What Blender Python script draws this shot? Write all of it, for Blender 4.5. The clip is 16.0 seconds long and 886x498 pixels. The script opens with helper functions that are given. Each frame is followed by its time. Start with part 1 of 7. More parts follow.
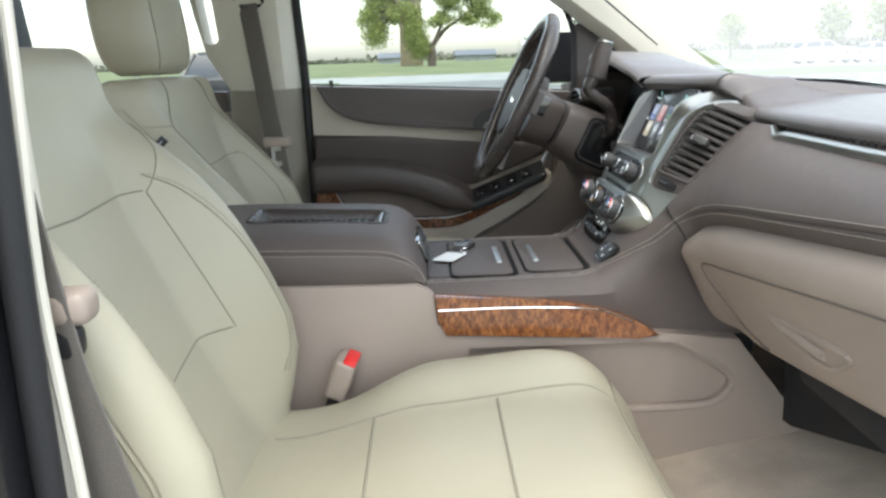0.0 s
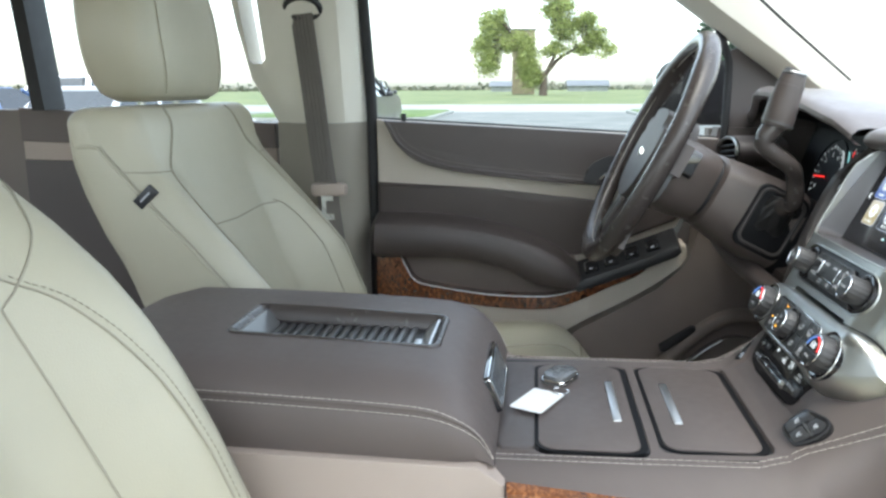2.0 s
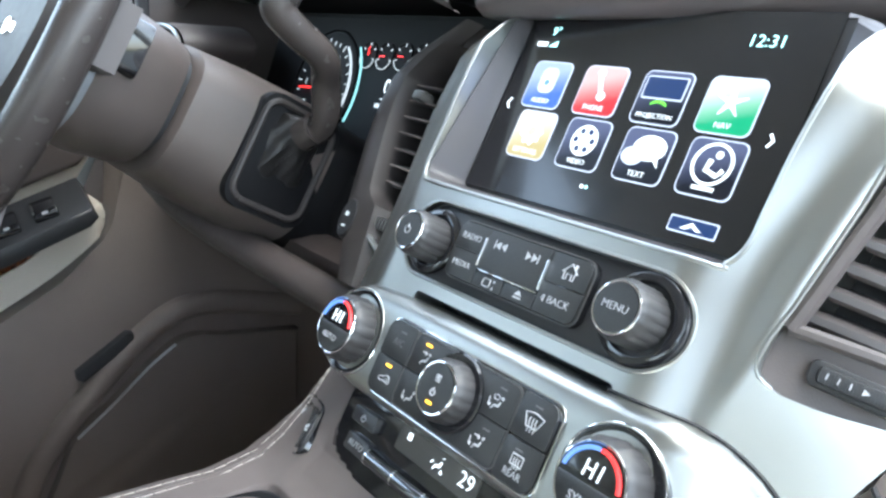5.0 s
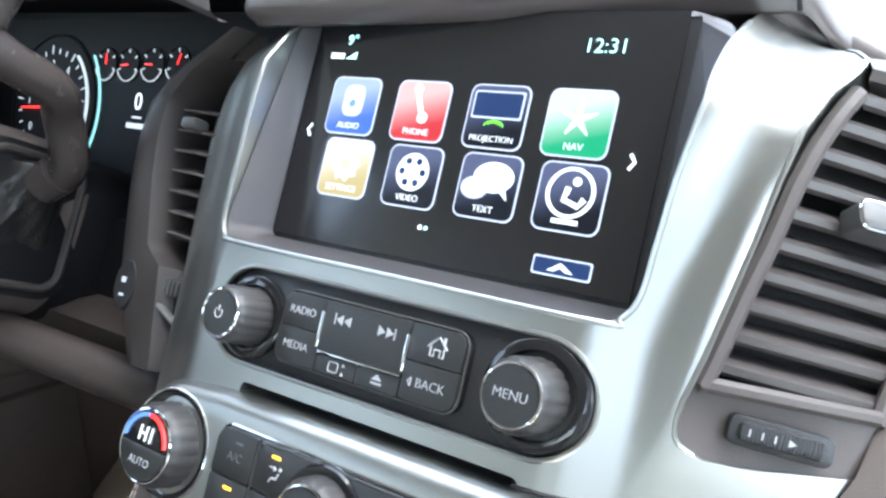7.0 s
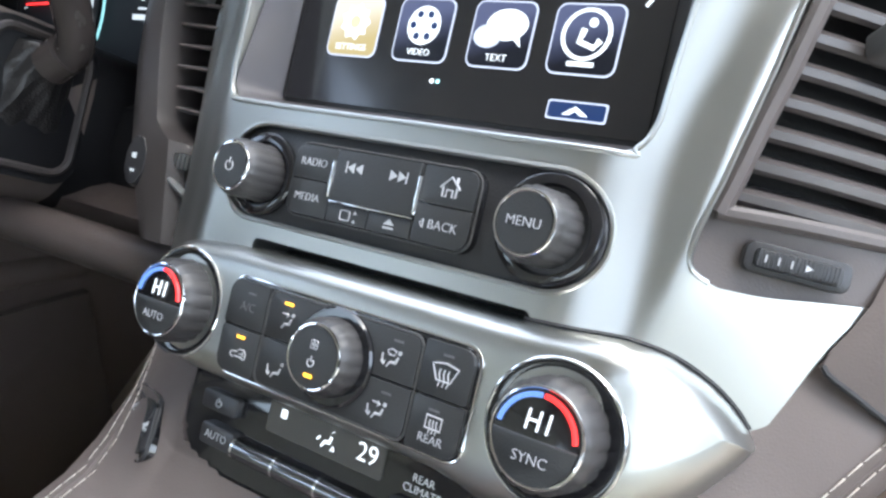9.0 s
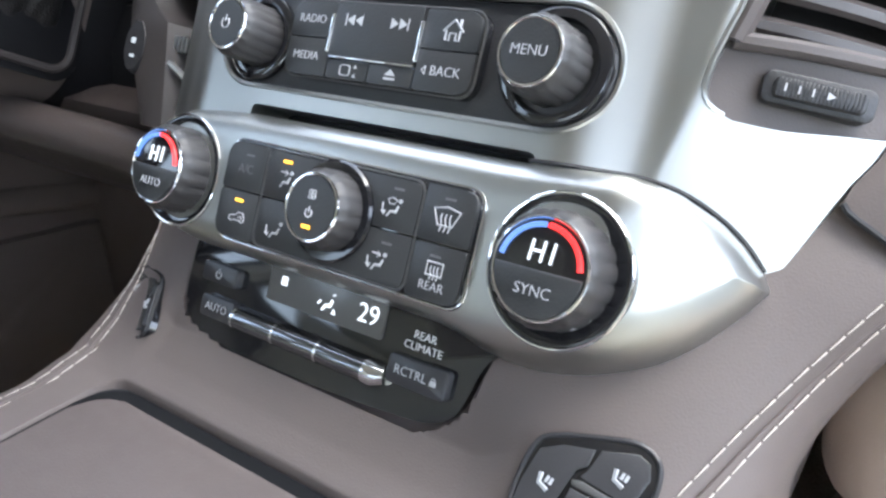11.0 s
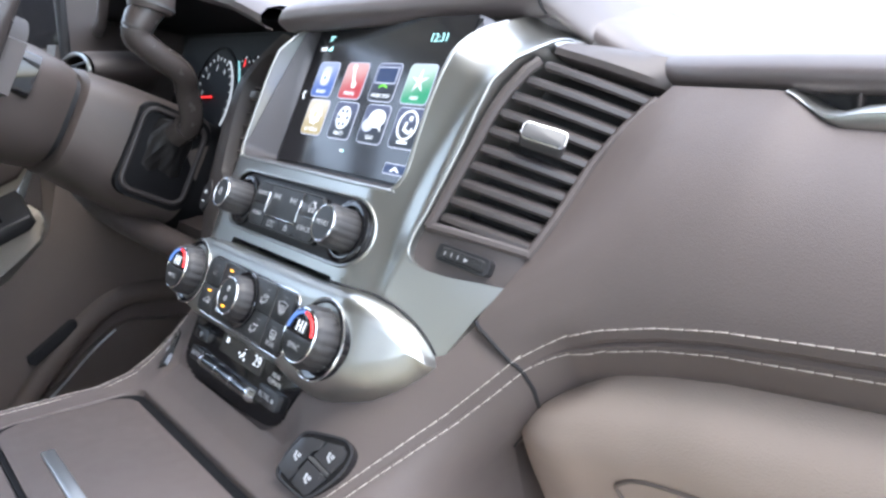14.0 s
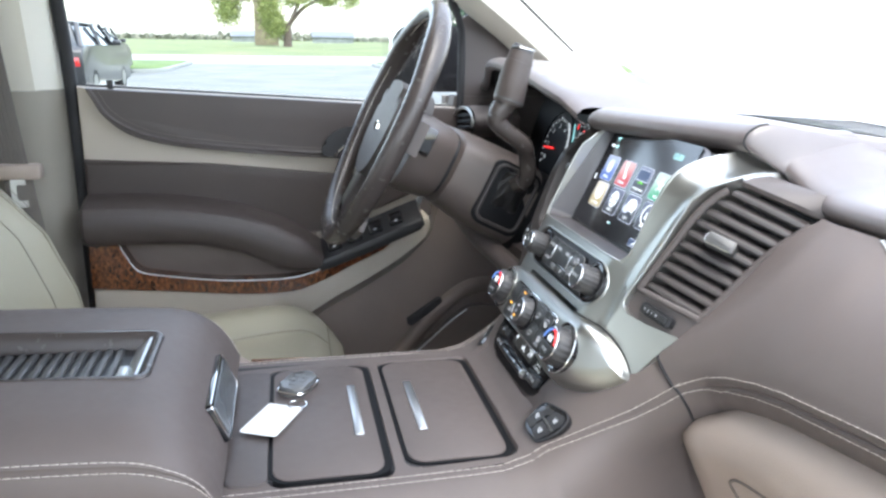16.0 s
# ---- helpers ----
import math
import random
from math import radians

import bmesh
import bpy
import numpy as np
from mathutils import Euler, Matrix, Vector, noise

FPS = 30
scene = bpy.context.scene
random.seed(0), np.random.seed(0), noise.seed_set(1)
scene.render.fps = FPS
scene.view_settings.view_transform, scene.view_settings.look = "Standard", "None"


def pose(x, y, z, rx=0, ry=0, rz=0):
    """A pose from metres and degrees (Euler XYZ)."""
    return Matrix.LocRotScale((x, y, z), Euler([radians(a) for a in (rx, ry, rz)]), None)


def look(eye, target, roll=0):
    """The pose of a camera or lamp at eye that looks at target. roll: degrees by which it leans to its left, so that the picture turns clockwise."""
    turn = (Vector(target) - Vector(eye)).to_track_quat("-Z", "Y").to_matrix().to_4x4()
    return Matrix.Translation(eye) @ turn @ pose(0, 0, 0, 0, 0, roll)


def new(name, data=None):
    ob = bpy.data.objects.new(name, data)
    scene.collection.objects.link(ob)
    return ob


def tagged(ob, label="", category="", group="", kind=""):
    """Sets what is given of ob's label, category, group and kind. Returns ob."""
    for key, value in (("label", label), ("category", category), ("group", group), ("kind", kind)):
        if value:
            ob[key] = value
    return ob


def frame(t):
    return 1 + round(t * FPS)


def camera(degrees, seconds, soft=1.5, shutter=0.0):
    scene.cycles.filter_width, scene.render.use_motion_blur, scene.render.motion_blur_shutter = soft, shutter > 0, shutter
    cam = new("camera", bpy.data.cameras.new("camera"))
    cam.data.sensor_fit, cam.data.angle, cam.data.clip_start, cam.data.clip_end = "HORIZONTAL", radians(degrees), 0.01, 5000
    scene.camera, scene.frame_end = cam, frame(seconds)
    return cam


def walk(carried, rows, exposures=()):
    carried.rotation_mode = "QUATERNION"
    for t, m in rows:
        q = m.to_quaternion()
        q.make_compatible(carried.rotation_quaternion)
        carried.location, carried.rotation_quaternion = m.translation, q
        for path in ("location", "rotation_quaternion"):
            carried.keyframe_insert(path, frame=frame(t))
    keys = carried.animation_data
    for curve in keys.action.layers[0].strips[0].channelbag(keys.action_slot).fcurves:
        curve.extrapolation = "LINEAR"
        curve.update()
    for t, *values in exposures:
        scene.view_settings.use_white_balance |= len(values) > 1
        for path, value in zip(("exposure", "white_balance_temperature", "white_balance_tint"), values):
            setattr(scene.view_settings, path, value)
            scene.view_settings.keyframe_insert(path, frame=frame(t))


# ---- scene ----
cam = camera(59.9, 16.0, soft=2.6)
PATH = [
    (0, (1.25, 0.498, 1.377), (-0.691, 0.527, 0.895), -2.0),
    (0.5, (1.101, 0.503, 1.367), (-0.846, 0.58, 0.92), -1.9),
    (1, (0.963, 0.494, 1.373), (-0.992, 0.544, 0.955), -2.4),
    (1.5, (0.853, 0.509, 1.384), (-1.099, 0.396, 0.964), -1.7),
    (2, (0.786, 0.519, 1.38), (-1.158, 0.287, 0.971), -0.3),
    (2.5, (0.767, 0.513, 1.383), (-1.186, 0.419, 0.963), 0.5),
    (3, (0.741, 0.506, 1.38), (-1.197, 0.715, 0.935), 1.9),
    (3.5, (0.651, 0.507, 1.341), (-1.23, 1.023, 0.895), 3.9),
    (4, (0.495, 0.53, 1.283), (-1.312, 1.241, 0.802), 4.6),
    (4.5, (0.344, 0.553, 1.273), (-1.373, 1.434, 0.749), 4.8),
    (5, (0.243, 0.573, 1.294), (-1.264, 1.784, 0.781), 4.1),
    (7.5, (0.171, 0.607, 1.321), (-0.88, 2.196, 0.713), -0.7),
    (8, (0.172, 0.605, 1.307), (-0.885, 2.178, 0.668), -0.6),
    (8.5, (0.175, 0.601, 1.294), (-0.889, 2.147, 0.602), -0.8),
    (9, (0.176, 0.598, 1.284), (-0.882, 2.127, 0.545), -0.9),
    (9.5, (0.177, 0.597, 1.271), (-0.88, 2.108, 0.496), -1.1),
    (10, (0.179, 0.596, 1.254), (-0.884, 2.092, 0.459), -1.1),
    (12.5, (0.217, 0.595, 1.24), (-0.901, 2.02, 0.391), -1.5),
    (13, (0.273, 0.595, 1.256), (-0.953, 1.992, 0.516), -1.6),
    (13.5, (0.347, 0.595, 1.275), (-1.012, 1.931, 0.668), -0.9),
    (14, (0.444, 0.581, 1.297), (-1.052, 1.811, 0.798), 0.0),
    (14.5, (0.536, 0.558, 1.325), (-1.061, 1.645, 0.808), 0.1),
    (15, (0.617, 0.527, 1.362), (-1.036, 1.523, 0.834), 0.8),
    (15.5, (0.67, 0.514, 1.392), (-1.051, 1.38, 0.854), 1.1),
    (16, (0.694, 0.548, 1.404), (-1.196, 0.942, 0.882), 0.9),
]
walk(cam, [(t, look(e, g, r)) for t, e, g, r in PATH], exposures=[(0, 2.2, 6800, 4), (2, 2.64, 6550, 3), (3.5, 3.03, 6150, 3), (5, 3.55, 6050, 3), (7.5, 3.4, 6150, 6), (9, 3.28, 6250, 8), (12.5, 3.35, 6150, 10), (13.5, 3.1, 6150, 11), (14.5, 3.05, 6300, 11), (16, 3.05, 6400, 8)])
# exposure settles as the camera comes inside
# ---- world and sun: a bright overcast noon ----
world = bpy.data.worlds.new("sky")
scene.world = world
world.use_nodes = True
wn = world.node_tree
sky = wn.nodes.new("ShaderNodeTexSky")
sky.sky_type, sky.sun_disc = "NISHITA", False
sky.sun_elevation, sky.sun_rotation = radians(69), radians(88)
sky.air_density, sky.dust_density, sky.ozone_density = 1.0, 2.5, 1.0
haze = wn.nodes.new("ShaderNodeHueSaturation")
haze.inputs["Saturation"].default_value = 0.6
wn.links.new(sky.outputs[0], haze.inputs["Color"])
wn.links.new(haze.outputs[0], wn.nodes["Background"].inputs[0])
wn.nodes["Background"].inputs[1].default_value = 0.15
sun_data = bpy.data.lights.new("sun", "SUN")
sun_data.energy, sun_data.angle, sun_data.color = 0.16, radians(75), (1.0, 0.97, 0.92)
sun = new("sun", sun_data)
sun.matrix_world = look((2.7, 0.1, 7.0), (0, 0, 0))


# ---- materials ----
def mat(name, col, rough=0.5, metal=0.0, grain=0.0, bump=0.0, var=0.08, var_scale=6.0, coat=0.0, emit=0.0, spec=0.5):
    m = bpy.data.materials.new(name)
    m.use_nodes = True
    nt, b = m.node_tree, m.node_tree.nodes["Principled BSDF"]
    b.inputs["Roughness"].default_value = rough
    b.inputs["Metallic"].default_value = metal
    b.inputs["Specular IOR Level"].default_value = spec
    b.inputs["Coat Weight"].default_value = coat
    b.inputs["Coat Roughness"].default_value = 0.08
    tc = nt.nodes.new("ShaderNodeTexCoord")
    n1 = nt.nodes.new("ShaderNodeTexNoise")
    n1.inputs["Scale"].default_value, n1.inputs["Detail"].default_value = var_scale, 5
    nt.links.new(tc.outputs["Object"], n1.inputs["Vector"])
    ramp = nt.nodes.new("ShaderNodeValToRGB")
    ramp.color_ramp.elements[0].position, ramp.color_ramp.elements[1].position = 0.3, 0.7
    ramp.color_ramp.elements[0].color = (*[c * (1 - var) for c in col], 1)
    ramp.color_ramp.elements[1].color = (*[min(1, c * (1 + var)) for c in col], 1)
    nt.links.new(n1.outputs["Fac"], ramp.inputs["Fac"])
    nt.links.new(ramp.outputs["Color"], b.inputs["Base Color"])
    if emit:
        b.inputs["Emission Color"].default_value = (*col, 1)
        b.inputs["Emission Strength"].default_value = emit
    if bump:
        g = nt.nodes.new("ShaderNodeTexVoronoi")
        g.inputs["Scale"].default_value = grain
        nt.links.new(tc.outputs["Object"], g.inputs["Vector"])
        n2 = nt.nodes.new("ShaderNodeTexNoise")
        n2.inputs["Scale"].default_value, n2.inputs["Detail"].default_value = grain / 12, 3
        nt.links.new(tc.outputs["Object"], n2.inputs["Vector"])
        add = nt.nodes.new("ShaderNodeMath")
        nt.links.new(g.outputs["Distance"], add.inputs[0])
        nt.links.new(n2.outputs["Fac"], add.inputs[1])
        bp = nt.nodes.new("ShaderNodeBump")
        bp.inputs["Strength"].default_value, bp.inputs["Distance"].default_value = bump, 0.001
        nt.links.new(add.outputs[0], bp.inputs["Height"])
        nt.links.new(bp.outputs["Normal"], b.inputs["Normal"])
        # wear: roughness drifts a little over the surface
        mr = nt.nodes.new("ShaderNodeMapRange")
        mr.inputs["To Min"].default_value, mr.inputs["To Max"].default_value = max(0, rough - 0.08), min(1, rough + 0.08)
        nt.links.new(n2.outputs["Fac"], mr.inputs["Value"])
        nt.links.new(mr.outputs[0], b.inputs["Roughness"])
    return m


def wood_mat(name="burl_wood", dark=(0.115, 0.034, 0.013), middle=(0.235, 0.080, 0.026), light=(0.40, 0.155, 0.052)):
    m = mat(name, (0.3, 0.12, 0.04), 0.22, coat=1.0)
    nt, b = m.node_tree, m.node_tree.nodes["Principled BSDF"]
    tc = nt.nodes.new("ShaderNodeTexCoord")
    mp = nt.nodes.new("ShaderNodeMapping")
    mp.inputs["Scale"].default_value = (1, 1.5, 0.85)
    w = nt.nodes.new("ShaderNodeTexNoise")
    w.inputs["Scale"].default_value, w.inputs["Detail"].default_value, w.inputs["Distortion"].default_value = 110, 9, 0.9
    r = nt.nodes.new("ShaderNodeValToRGB")
    e = r.color_ramp.elements
    e[0].position, e[0].color = 0.34, (*dark, 1)
    e[1].position, e[1].color = 0.66, (*light, 1)
    k = e.new(0.5)
    k.color = (*middle, 1)
    nt.links.new(tc.outputs["Object"], mp.inputs["Vector"])
    nt.links.new(mp.outputs[0], w.inputs["Vector"])
    nt.links.new(w.outputs["Fac"], r.inputs["Fac"])
    nt.links.new(r.outputs["Color"], b.inputs["Base Color"])
    return m


def brushed_mat():
    m = mat("satin_silver", (0.440, 0.446, 0.426), 0.3, 1.0, var=0.03)
    nt, b = m.node_tree, m.node_tree.nodes["Principled BSDF"]
    tc = nt.nodes.new("ShaderNodeTexCoord")
    n = nt.nodes.new("ShaderNodeTexNoise")
    n.inputs["Scale"].default_value = 900
    mr = nt.nodes.new("ShaderNodeMapRange")
    mr.inputs["To Min"].default_value, mr.inputs["To Max"].default_value = 0.28, 0.40
    nt.links.new(tc.outputs["Object"], n.inputs["Vector"])
    nt.links.new(n.outputs["Fac"], mr.inputs["Value"])
    nt.links.new(mr.outputs[0], b.inputs["Roughness"])
    return m


def glass_mat(name, tint=(1, 1, 1), gloss=0.04):
    m = bpy.data.materials.new(name)
    m.use_nodes = True
    nt = m.node_tree
    nt.nodes.clear()
    out = nt.nodes.new("ShaderNodeOutputMaterial")
    mix = nt.nodes.new("ShaderNodeMixShader")
    tr = nt.nodes.new("ShaderNodeBsdfTransparent")
    gl = nt.nodes.new("ShaderNodeBsdfGlossy")
    fr = nt.nodes.new("ShaderNodeFresnel")
    fr.inputs["IOR"].default_value = 1.3
    tr.inputs["Color"].default_value = (*tint, 1)
    gl.inputs["Roughness"].default_value = 0.02
    nt.links.new(fr.outputs[0], mix.inputs[0])
    nt.links.new(tr.outputs[0], mix.inputs[1])
    nt.links.new(gl.outputs[0], mix.inputs[2])
    nt.links.new(mix.outputs[0], out.inputs[0])
    return m


CREAM = mat("cream_leather", (0.412, 0.385, 0.293), 0.42, grain=900, bump=0.12, var=0.05, var_scale=5)
SEAM = mat("seam_thread", (0.29, 0.268, 0.21), 0.8)
TABGREY = mat("dark_satin_metal", (0.07, 0.069, 0.069), 0.36, var=0.03)
EDGE = mat("bright_satin_edge", (0.62, 0.63, 0.63), 0.38, 1.0, var=0.02)
COCOA = mat("cocoa_leather", (0.120, 0.099, 0.092), 0.54, grain=1300, bump=0.10, var=0.07, var_scale=7, spec=0.35)
DASHTOP = mat("glossed_cocoa_vinyl", (0.112, 0.094, 0.092), 0.36, grain=1300, bump=0.05, var=0.07, var_scale=7, spec=0.9)
COCOA_SOFT = mat("cocoa_plastic", (0.080, 0.067, 0.064), 0.5, grain=1500, bump=0.09, var=0.07)
DOORTHREAD = mat("brown_thread", (0.20, 0.175, 0.16), 0.8)
DOORBEIGE = mat("pale_beige_vinyl", (0.45, 0.40, 0.335), 0.5, grain=1000, bump=0.2, var=0.05)
DARKWOOD = wood_mat("dark_burl_wood", (0.035, 0.010, 0.006), (0.11, 0.036, 0.014), (0.24, 0.085, 0.03))
DOORVINYL = mat("dark_cocoa_vinyl", (0.062, 0.049, 0.045), 0.45, grain=900, bump=0.22, var=0.07)
BEIGE = mat("beige_plastic", (0.355, 0.290, 0.249), 0.5, grain=1000, bump=0.2, var=0.05)
TAUPE = mat("taupe_plastic", (0.145, 0.120, 0.105), 0.55, grain=900, bump=0.2, var=0.08)
FOOTWELL = mat("brown_footwell_plastic", (0.160, 0.128, 0.110), 0.6, grain=700, bump=0.3, var=0.10)
PALE = mat("pale_trim_plastic", (0.66, 0.63, 0.55), 0.55, grain=900, bump=0.12, var=0.04)
SILVER = brushed_mat()
WELL = mat("satin_grey_surround", (0.066, 0.062, 0.066), 0.30, var=0.04, spec=0.7)
PLATE = mat("satin_grey_plate", (0.22, 0.235, 0.25), 0.26, 0.6, var=0.03)
SLAT = mat("dark_vent_plastic", (0.056, 0.048, 0.046), 0.36, grain=1500, bump=0.05, var=0.06)
SMOKED = mat("smoked_chrome", (0.20, 0.205, 0.215), 0.12, 1.0, var=0.02)
BOOT = mat("black_boot_leather", (0.013, 0.012, 0.012), 0.36, grain=700, bump=0.3, var=0.1)
HEATKEY = mat("satin_black_key", (0.040, 0.040, 0.043), 0.24, grain=1400, bump=0.05, var=0.08)
CHROME = mat("chrome", (0.80, 0.81, 0.82), 0.08, 1.0, var=0.01)
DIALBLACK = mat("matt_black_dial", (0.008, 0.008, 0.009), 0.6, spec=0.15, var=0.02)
BLACK = mat("black_plastic", (0.022, 0.022, 0.024), 0.38, grain=900, bump=0.12, var=0.15)
FAINT = mat("faint_print", (0.12, 0.12, 0.125), 0.5, var=0.01)
KNOB = mat("ribbed_grey_knob", (0.036, 0.034, 0.034), 0.42, grain=1400, bump=0.1, var=0.12)
AIRBAG = mat("matt_brown_cover", (0.070, 0.062, 0.059), 0.55, grain=1000, bump=0.15, var=0.08, spec=0.3)
COLUMN = mat("brown_column_plastic", (0.088, 0.071, 0.064), 0.45, grain=1200, bump=0.12, var=0.08)
DARKTRIM = mat("dark_brown_trim", (0.032, 0.027, 0.026), 0.5, grain=1400, bump=0.1, var=0.08)
KEY = mat("soft_black_button", (0.026, 0.027, 0.028), 0.40, grain=1400, bump=0.1, var=0.12)
GLOSS = mat("gloss_black", (0.010, 0.010, 0.012), 0.06, coat=0.5, var=0.05)
WHEELSKIN = mat("dark_wheel_leather", (0.053, 0.044, 0.041), 0.25, grain=1000, bump=0.15, var=0.08)
FRAME = mat("satin_dark_frame", (0.10, 0.10, 0.10), 0.22, var=0.05)
RUBBER = mat("black_rubber", (0.018, 0.018, 0.02), 0.7, grain=500, bump=0.2)
WOOD = wood_mat()
CARPET = mat("taupe_carpet", (0.53, 0.455, 0.375), 0.95, grain=420, bump=1.0, var=0.15, var_scale=14)
WEB = mat("belt_webbing", (0.15, 0.135, 0.122), 0.75, grain=600, bump=0.6)
RED = mat("red_release", (0.75, 0.03, 0.03), 0.35)
THREAD = mat("pale_thread", (0.54, 0.49, 0.44), 0.8)
WHITE = mat("white_print", (0.43, 0.44, 0.46), 0.5, var=0.01)
CARD = mat("white_card", (0.85, 0.85, 0.84), 0.6, var=0.02)
def dusty_mat():
    """Windscreen glass with a translucent white film that stands in for glare and haze."""
    m = glass_mat("veiled_windscreen", (0.94, 0.96, 0.95))
    nt = m.node_tree
    out = [n for n in nt.nodes if n.type == "OUTPUT_MATERIAL"][0]
    clear = [n for n in nt.nodes if n.type == "MIX_SHADER"][0]
    veil = nt.nodes.new("ShaderNodeBsdfTranslucent")
    veil.inputs["Color"].default_value = (0.9, 0.9, 0.9, 1)
    mix = nt.nodes.new("ShaderNodeMixShader")
    tc = nt.nodes.new("ShaderNodeTexCoord")
    n = nt.nodes.new("ShaderNodeTexNoise")
    n.inputs["Scale"].default_value, n.inputs["Detail"].default_value = 4, 6
    mr = nt.nodes.new("ShaderNodeMapRange")
    mr.inputs["To Min"].default_value, mr.inputs["To Max"].default_value = 0.18, 0.28
    nt.links.new(tc.outputs["Object"], n.inputs["Vector"])
    nt.links.new(n.outputs["Fac"], mr.inputs["Value"])
    nt.links.new(mr.outputs[0], mix.inputs[0])
    nt.links.new(clear.outputs[0], mix.inputs[1])
    nt.links.new(veil.outputs[0], mix.inputs[2])
    nt.links.new(mix.outputs[0], out.inputs[0])
    return m


VEILED = dusty_mat()
GLASS = glass_mat("window_glass", (0.93, 0.96, 0.95))


# ---- building helpers ----
def thing(name, label, category, kind="", group="", m=None):
    ob = new(name)
    ob.empty_display_size = 0.05
    if m is not None:
        ob.matrix_world = m
    return tagged(ob, label, category, group, kind)


def finish(bm, sharp=38):
    bmesh.ops.recalc_face_normals(bm, faces=bm.faces)
    lim = radians(sharp)
    for f in bm.faces:
        f.smooth = True
    for e in bm.edges:
        if len(e.link_faces) == 2 and e.calc_face_angle(0) > lim:
            e.smooth = False
    return bm


def part(name, bm, material, parent=None, label="", sharp=38):
    me = bpy.data.meshes.new(name)
    finish(bm, sharp).to_mesh(me)
    bm.free()
    me.materials.append(material)
    ob = new(name, me)
    ob.parent = parent
    if label:
        ob["label"] = label
    return ob


def single(name, bm, material, label, category, kind="", group="", sharp=38):
    return tagged(part(name, bm, material, None, "", sharp), label, category, group, kind)


def xyz(a, b, c):
    return Vector((a, b, c))


def on_x(y, z, x):
    return Vector((x, y, z))


def on_y(x, z, y):
    return Vector((x, y, z))


def add_prism(bm, outline, d0, d1, to=xyz, bevel=0.0, seg=2):
    lo = [bm.verts.new(to(p, q, d0)) for p, q in outline]
    hi = [bm.verts.new(to(p, q, d1)) for p, q in outline]
    n = len(outline)
    top = bm.faces.new(hi)
    bm.faces.new(lo[::-1])
    for i in range(n):
        bm.faces.new((lo[i], lo[(i + 1) % n], hi[(i + 1) % n], hi[i]))
    if bevel:
        bmesh.ops.bevel(bm, geom=list(top.edges), offset=bevel, segments=seg, profile=0.5, affect="EDGES", clamp_overlap=True)
    return bm


def prism(outline, d0, d1, to=xyz, bevel=0.0, seg=2):
    return add_prism(bmesh.new(), outline, d0, d1, to, bevel, seg)


def rrect(x0, x1, y0, y1, r=0.003, n=4):
    out = []
    for cx, cy, a in ((x1 - r, y1 - r, 0), (x0 + r, y1 - r, 90), (x0 + r, y0 + r, 180), (x1 - r, y0 + r, 270)):
        for i in range(n + 1):
            t = radians(a + 90 * i / n)
            out.append((cx + r * math.cos(t), cy + r * math.sin(t)))
    return out


def circle(cx, cy, r, n=32):
    return [(cx + r * math.cos(2 * math.pi * i / n), cy + r * math.sin(2 * math.pi * i / n)) for i in range(n)]


def add_lathe(bm, profile, c=(0, 0, 0), n=40, flute=0.0):
    """Turns (radius, height) pairs round the local z axis at c; flute notches the side."""
    rings = []
    for r, h in profile:
        ring = []
        for i in range(n):
            a = 2 * math.pi * i / n
            rr = r * (1 - (flute if i % 4 == 0 else 0))
            ring.append(bm.verts.new((c[0] + rr * math.cos(a), c[1] + rr * math.sin(a), c[2] + h)))
        rings.append(ring)
    for a, b in zip(rings, rings[1:]):
        for i in range(n):
            bm.faces.new((a[i], a[(i + 1) % n], b[(i + 1) % n], b[i]))
    bm.faces.new(rings[0][::-1])
    bm.faces.new(rings[-1])
    return bm


def lathe(profile, c=(0, 0, 0), n=40, flute=0.0):
    return add_lathe(bmesh.new(), profile, c, n, flute)


def add_box(bm, x0, x1, y0, y1, z0, z1, bevel=0.0, seg=2, m=None):
    made = bmesh.ops.create_cube(bm, size=1)
    vs = made["verts"]
    for v in vs:
        v.co = Vector(((x0 + x1) / 2 + v.co.x * (x1 - x0), (y0 + y1) / 2 + v.co.y * (y1 - y0), (z0 + z1) / 2 + v.co.z * (z1 - z0)))
        if m is not None:
            v.co = m @ v.co
    if bevel:
        es = {e for v in vs for e in v.link_edges}
        bmesh.ops.bevel(bm, geom=list(es), offset=bevel, segments=seg, profile=0.5, affect="EDGES", clamp_overlap=True)
    return bm


def box(*a, **k):
    return add_box(bmesh.new(), *a, **k)


def loft(rows, closed=False, caps=False):
    bm = bmesh.new()
    vs = [[bm.verts.new(p) for p in row] for row in rows]
    n = len(rows[0])
    for a, b in zip(vs, vs[1:]):
        for i in range(n if closed else n - 1):
            j = (i + 1) % n
            bm.faces.new((a[i], a[j], b[j], b[i]))
    if caps:
        bm.faces.new(vs[0][::-1])
        bm.faces.new(vs[-1])
    return bm


def curve(points, n=8):
    """Points on a smooth line through the given ones."""
    p = [Vector(q) for q in points]
    p = [2 * p[0] - p[1]] + p + [2 * p[-1] - p[-2]]
    out = []
    for i in range(1, len(p) - 2):
        for k in range(n):
            t = k / n
            a, b, c, d = p[i - 1], p[i], p[i + 1], p[i + 2]
            out.append(0.5 * (2 * b + (c - a) * t + (2 * a - 5 * b + 4 * c - d) * t * t + (3 * b - a - 3 * c + d) * t ** 3))
    out.append(p[-2])
    return out


def curve2(points, n=6):
    return [(v.x, v.y) for v in curve([(a, b, 0) for a, b in points], n)]


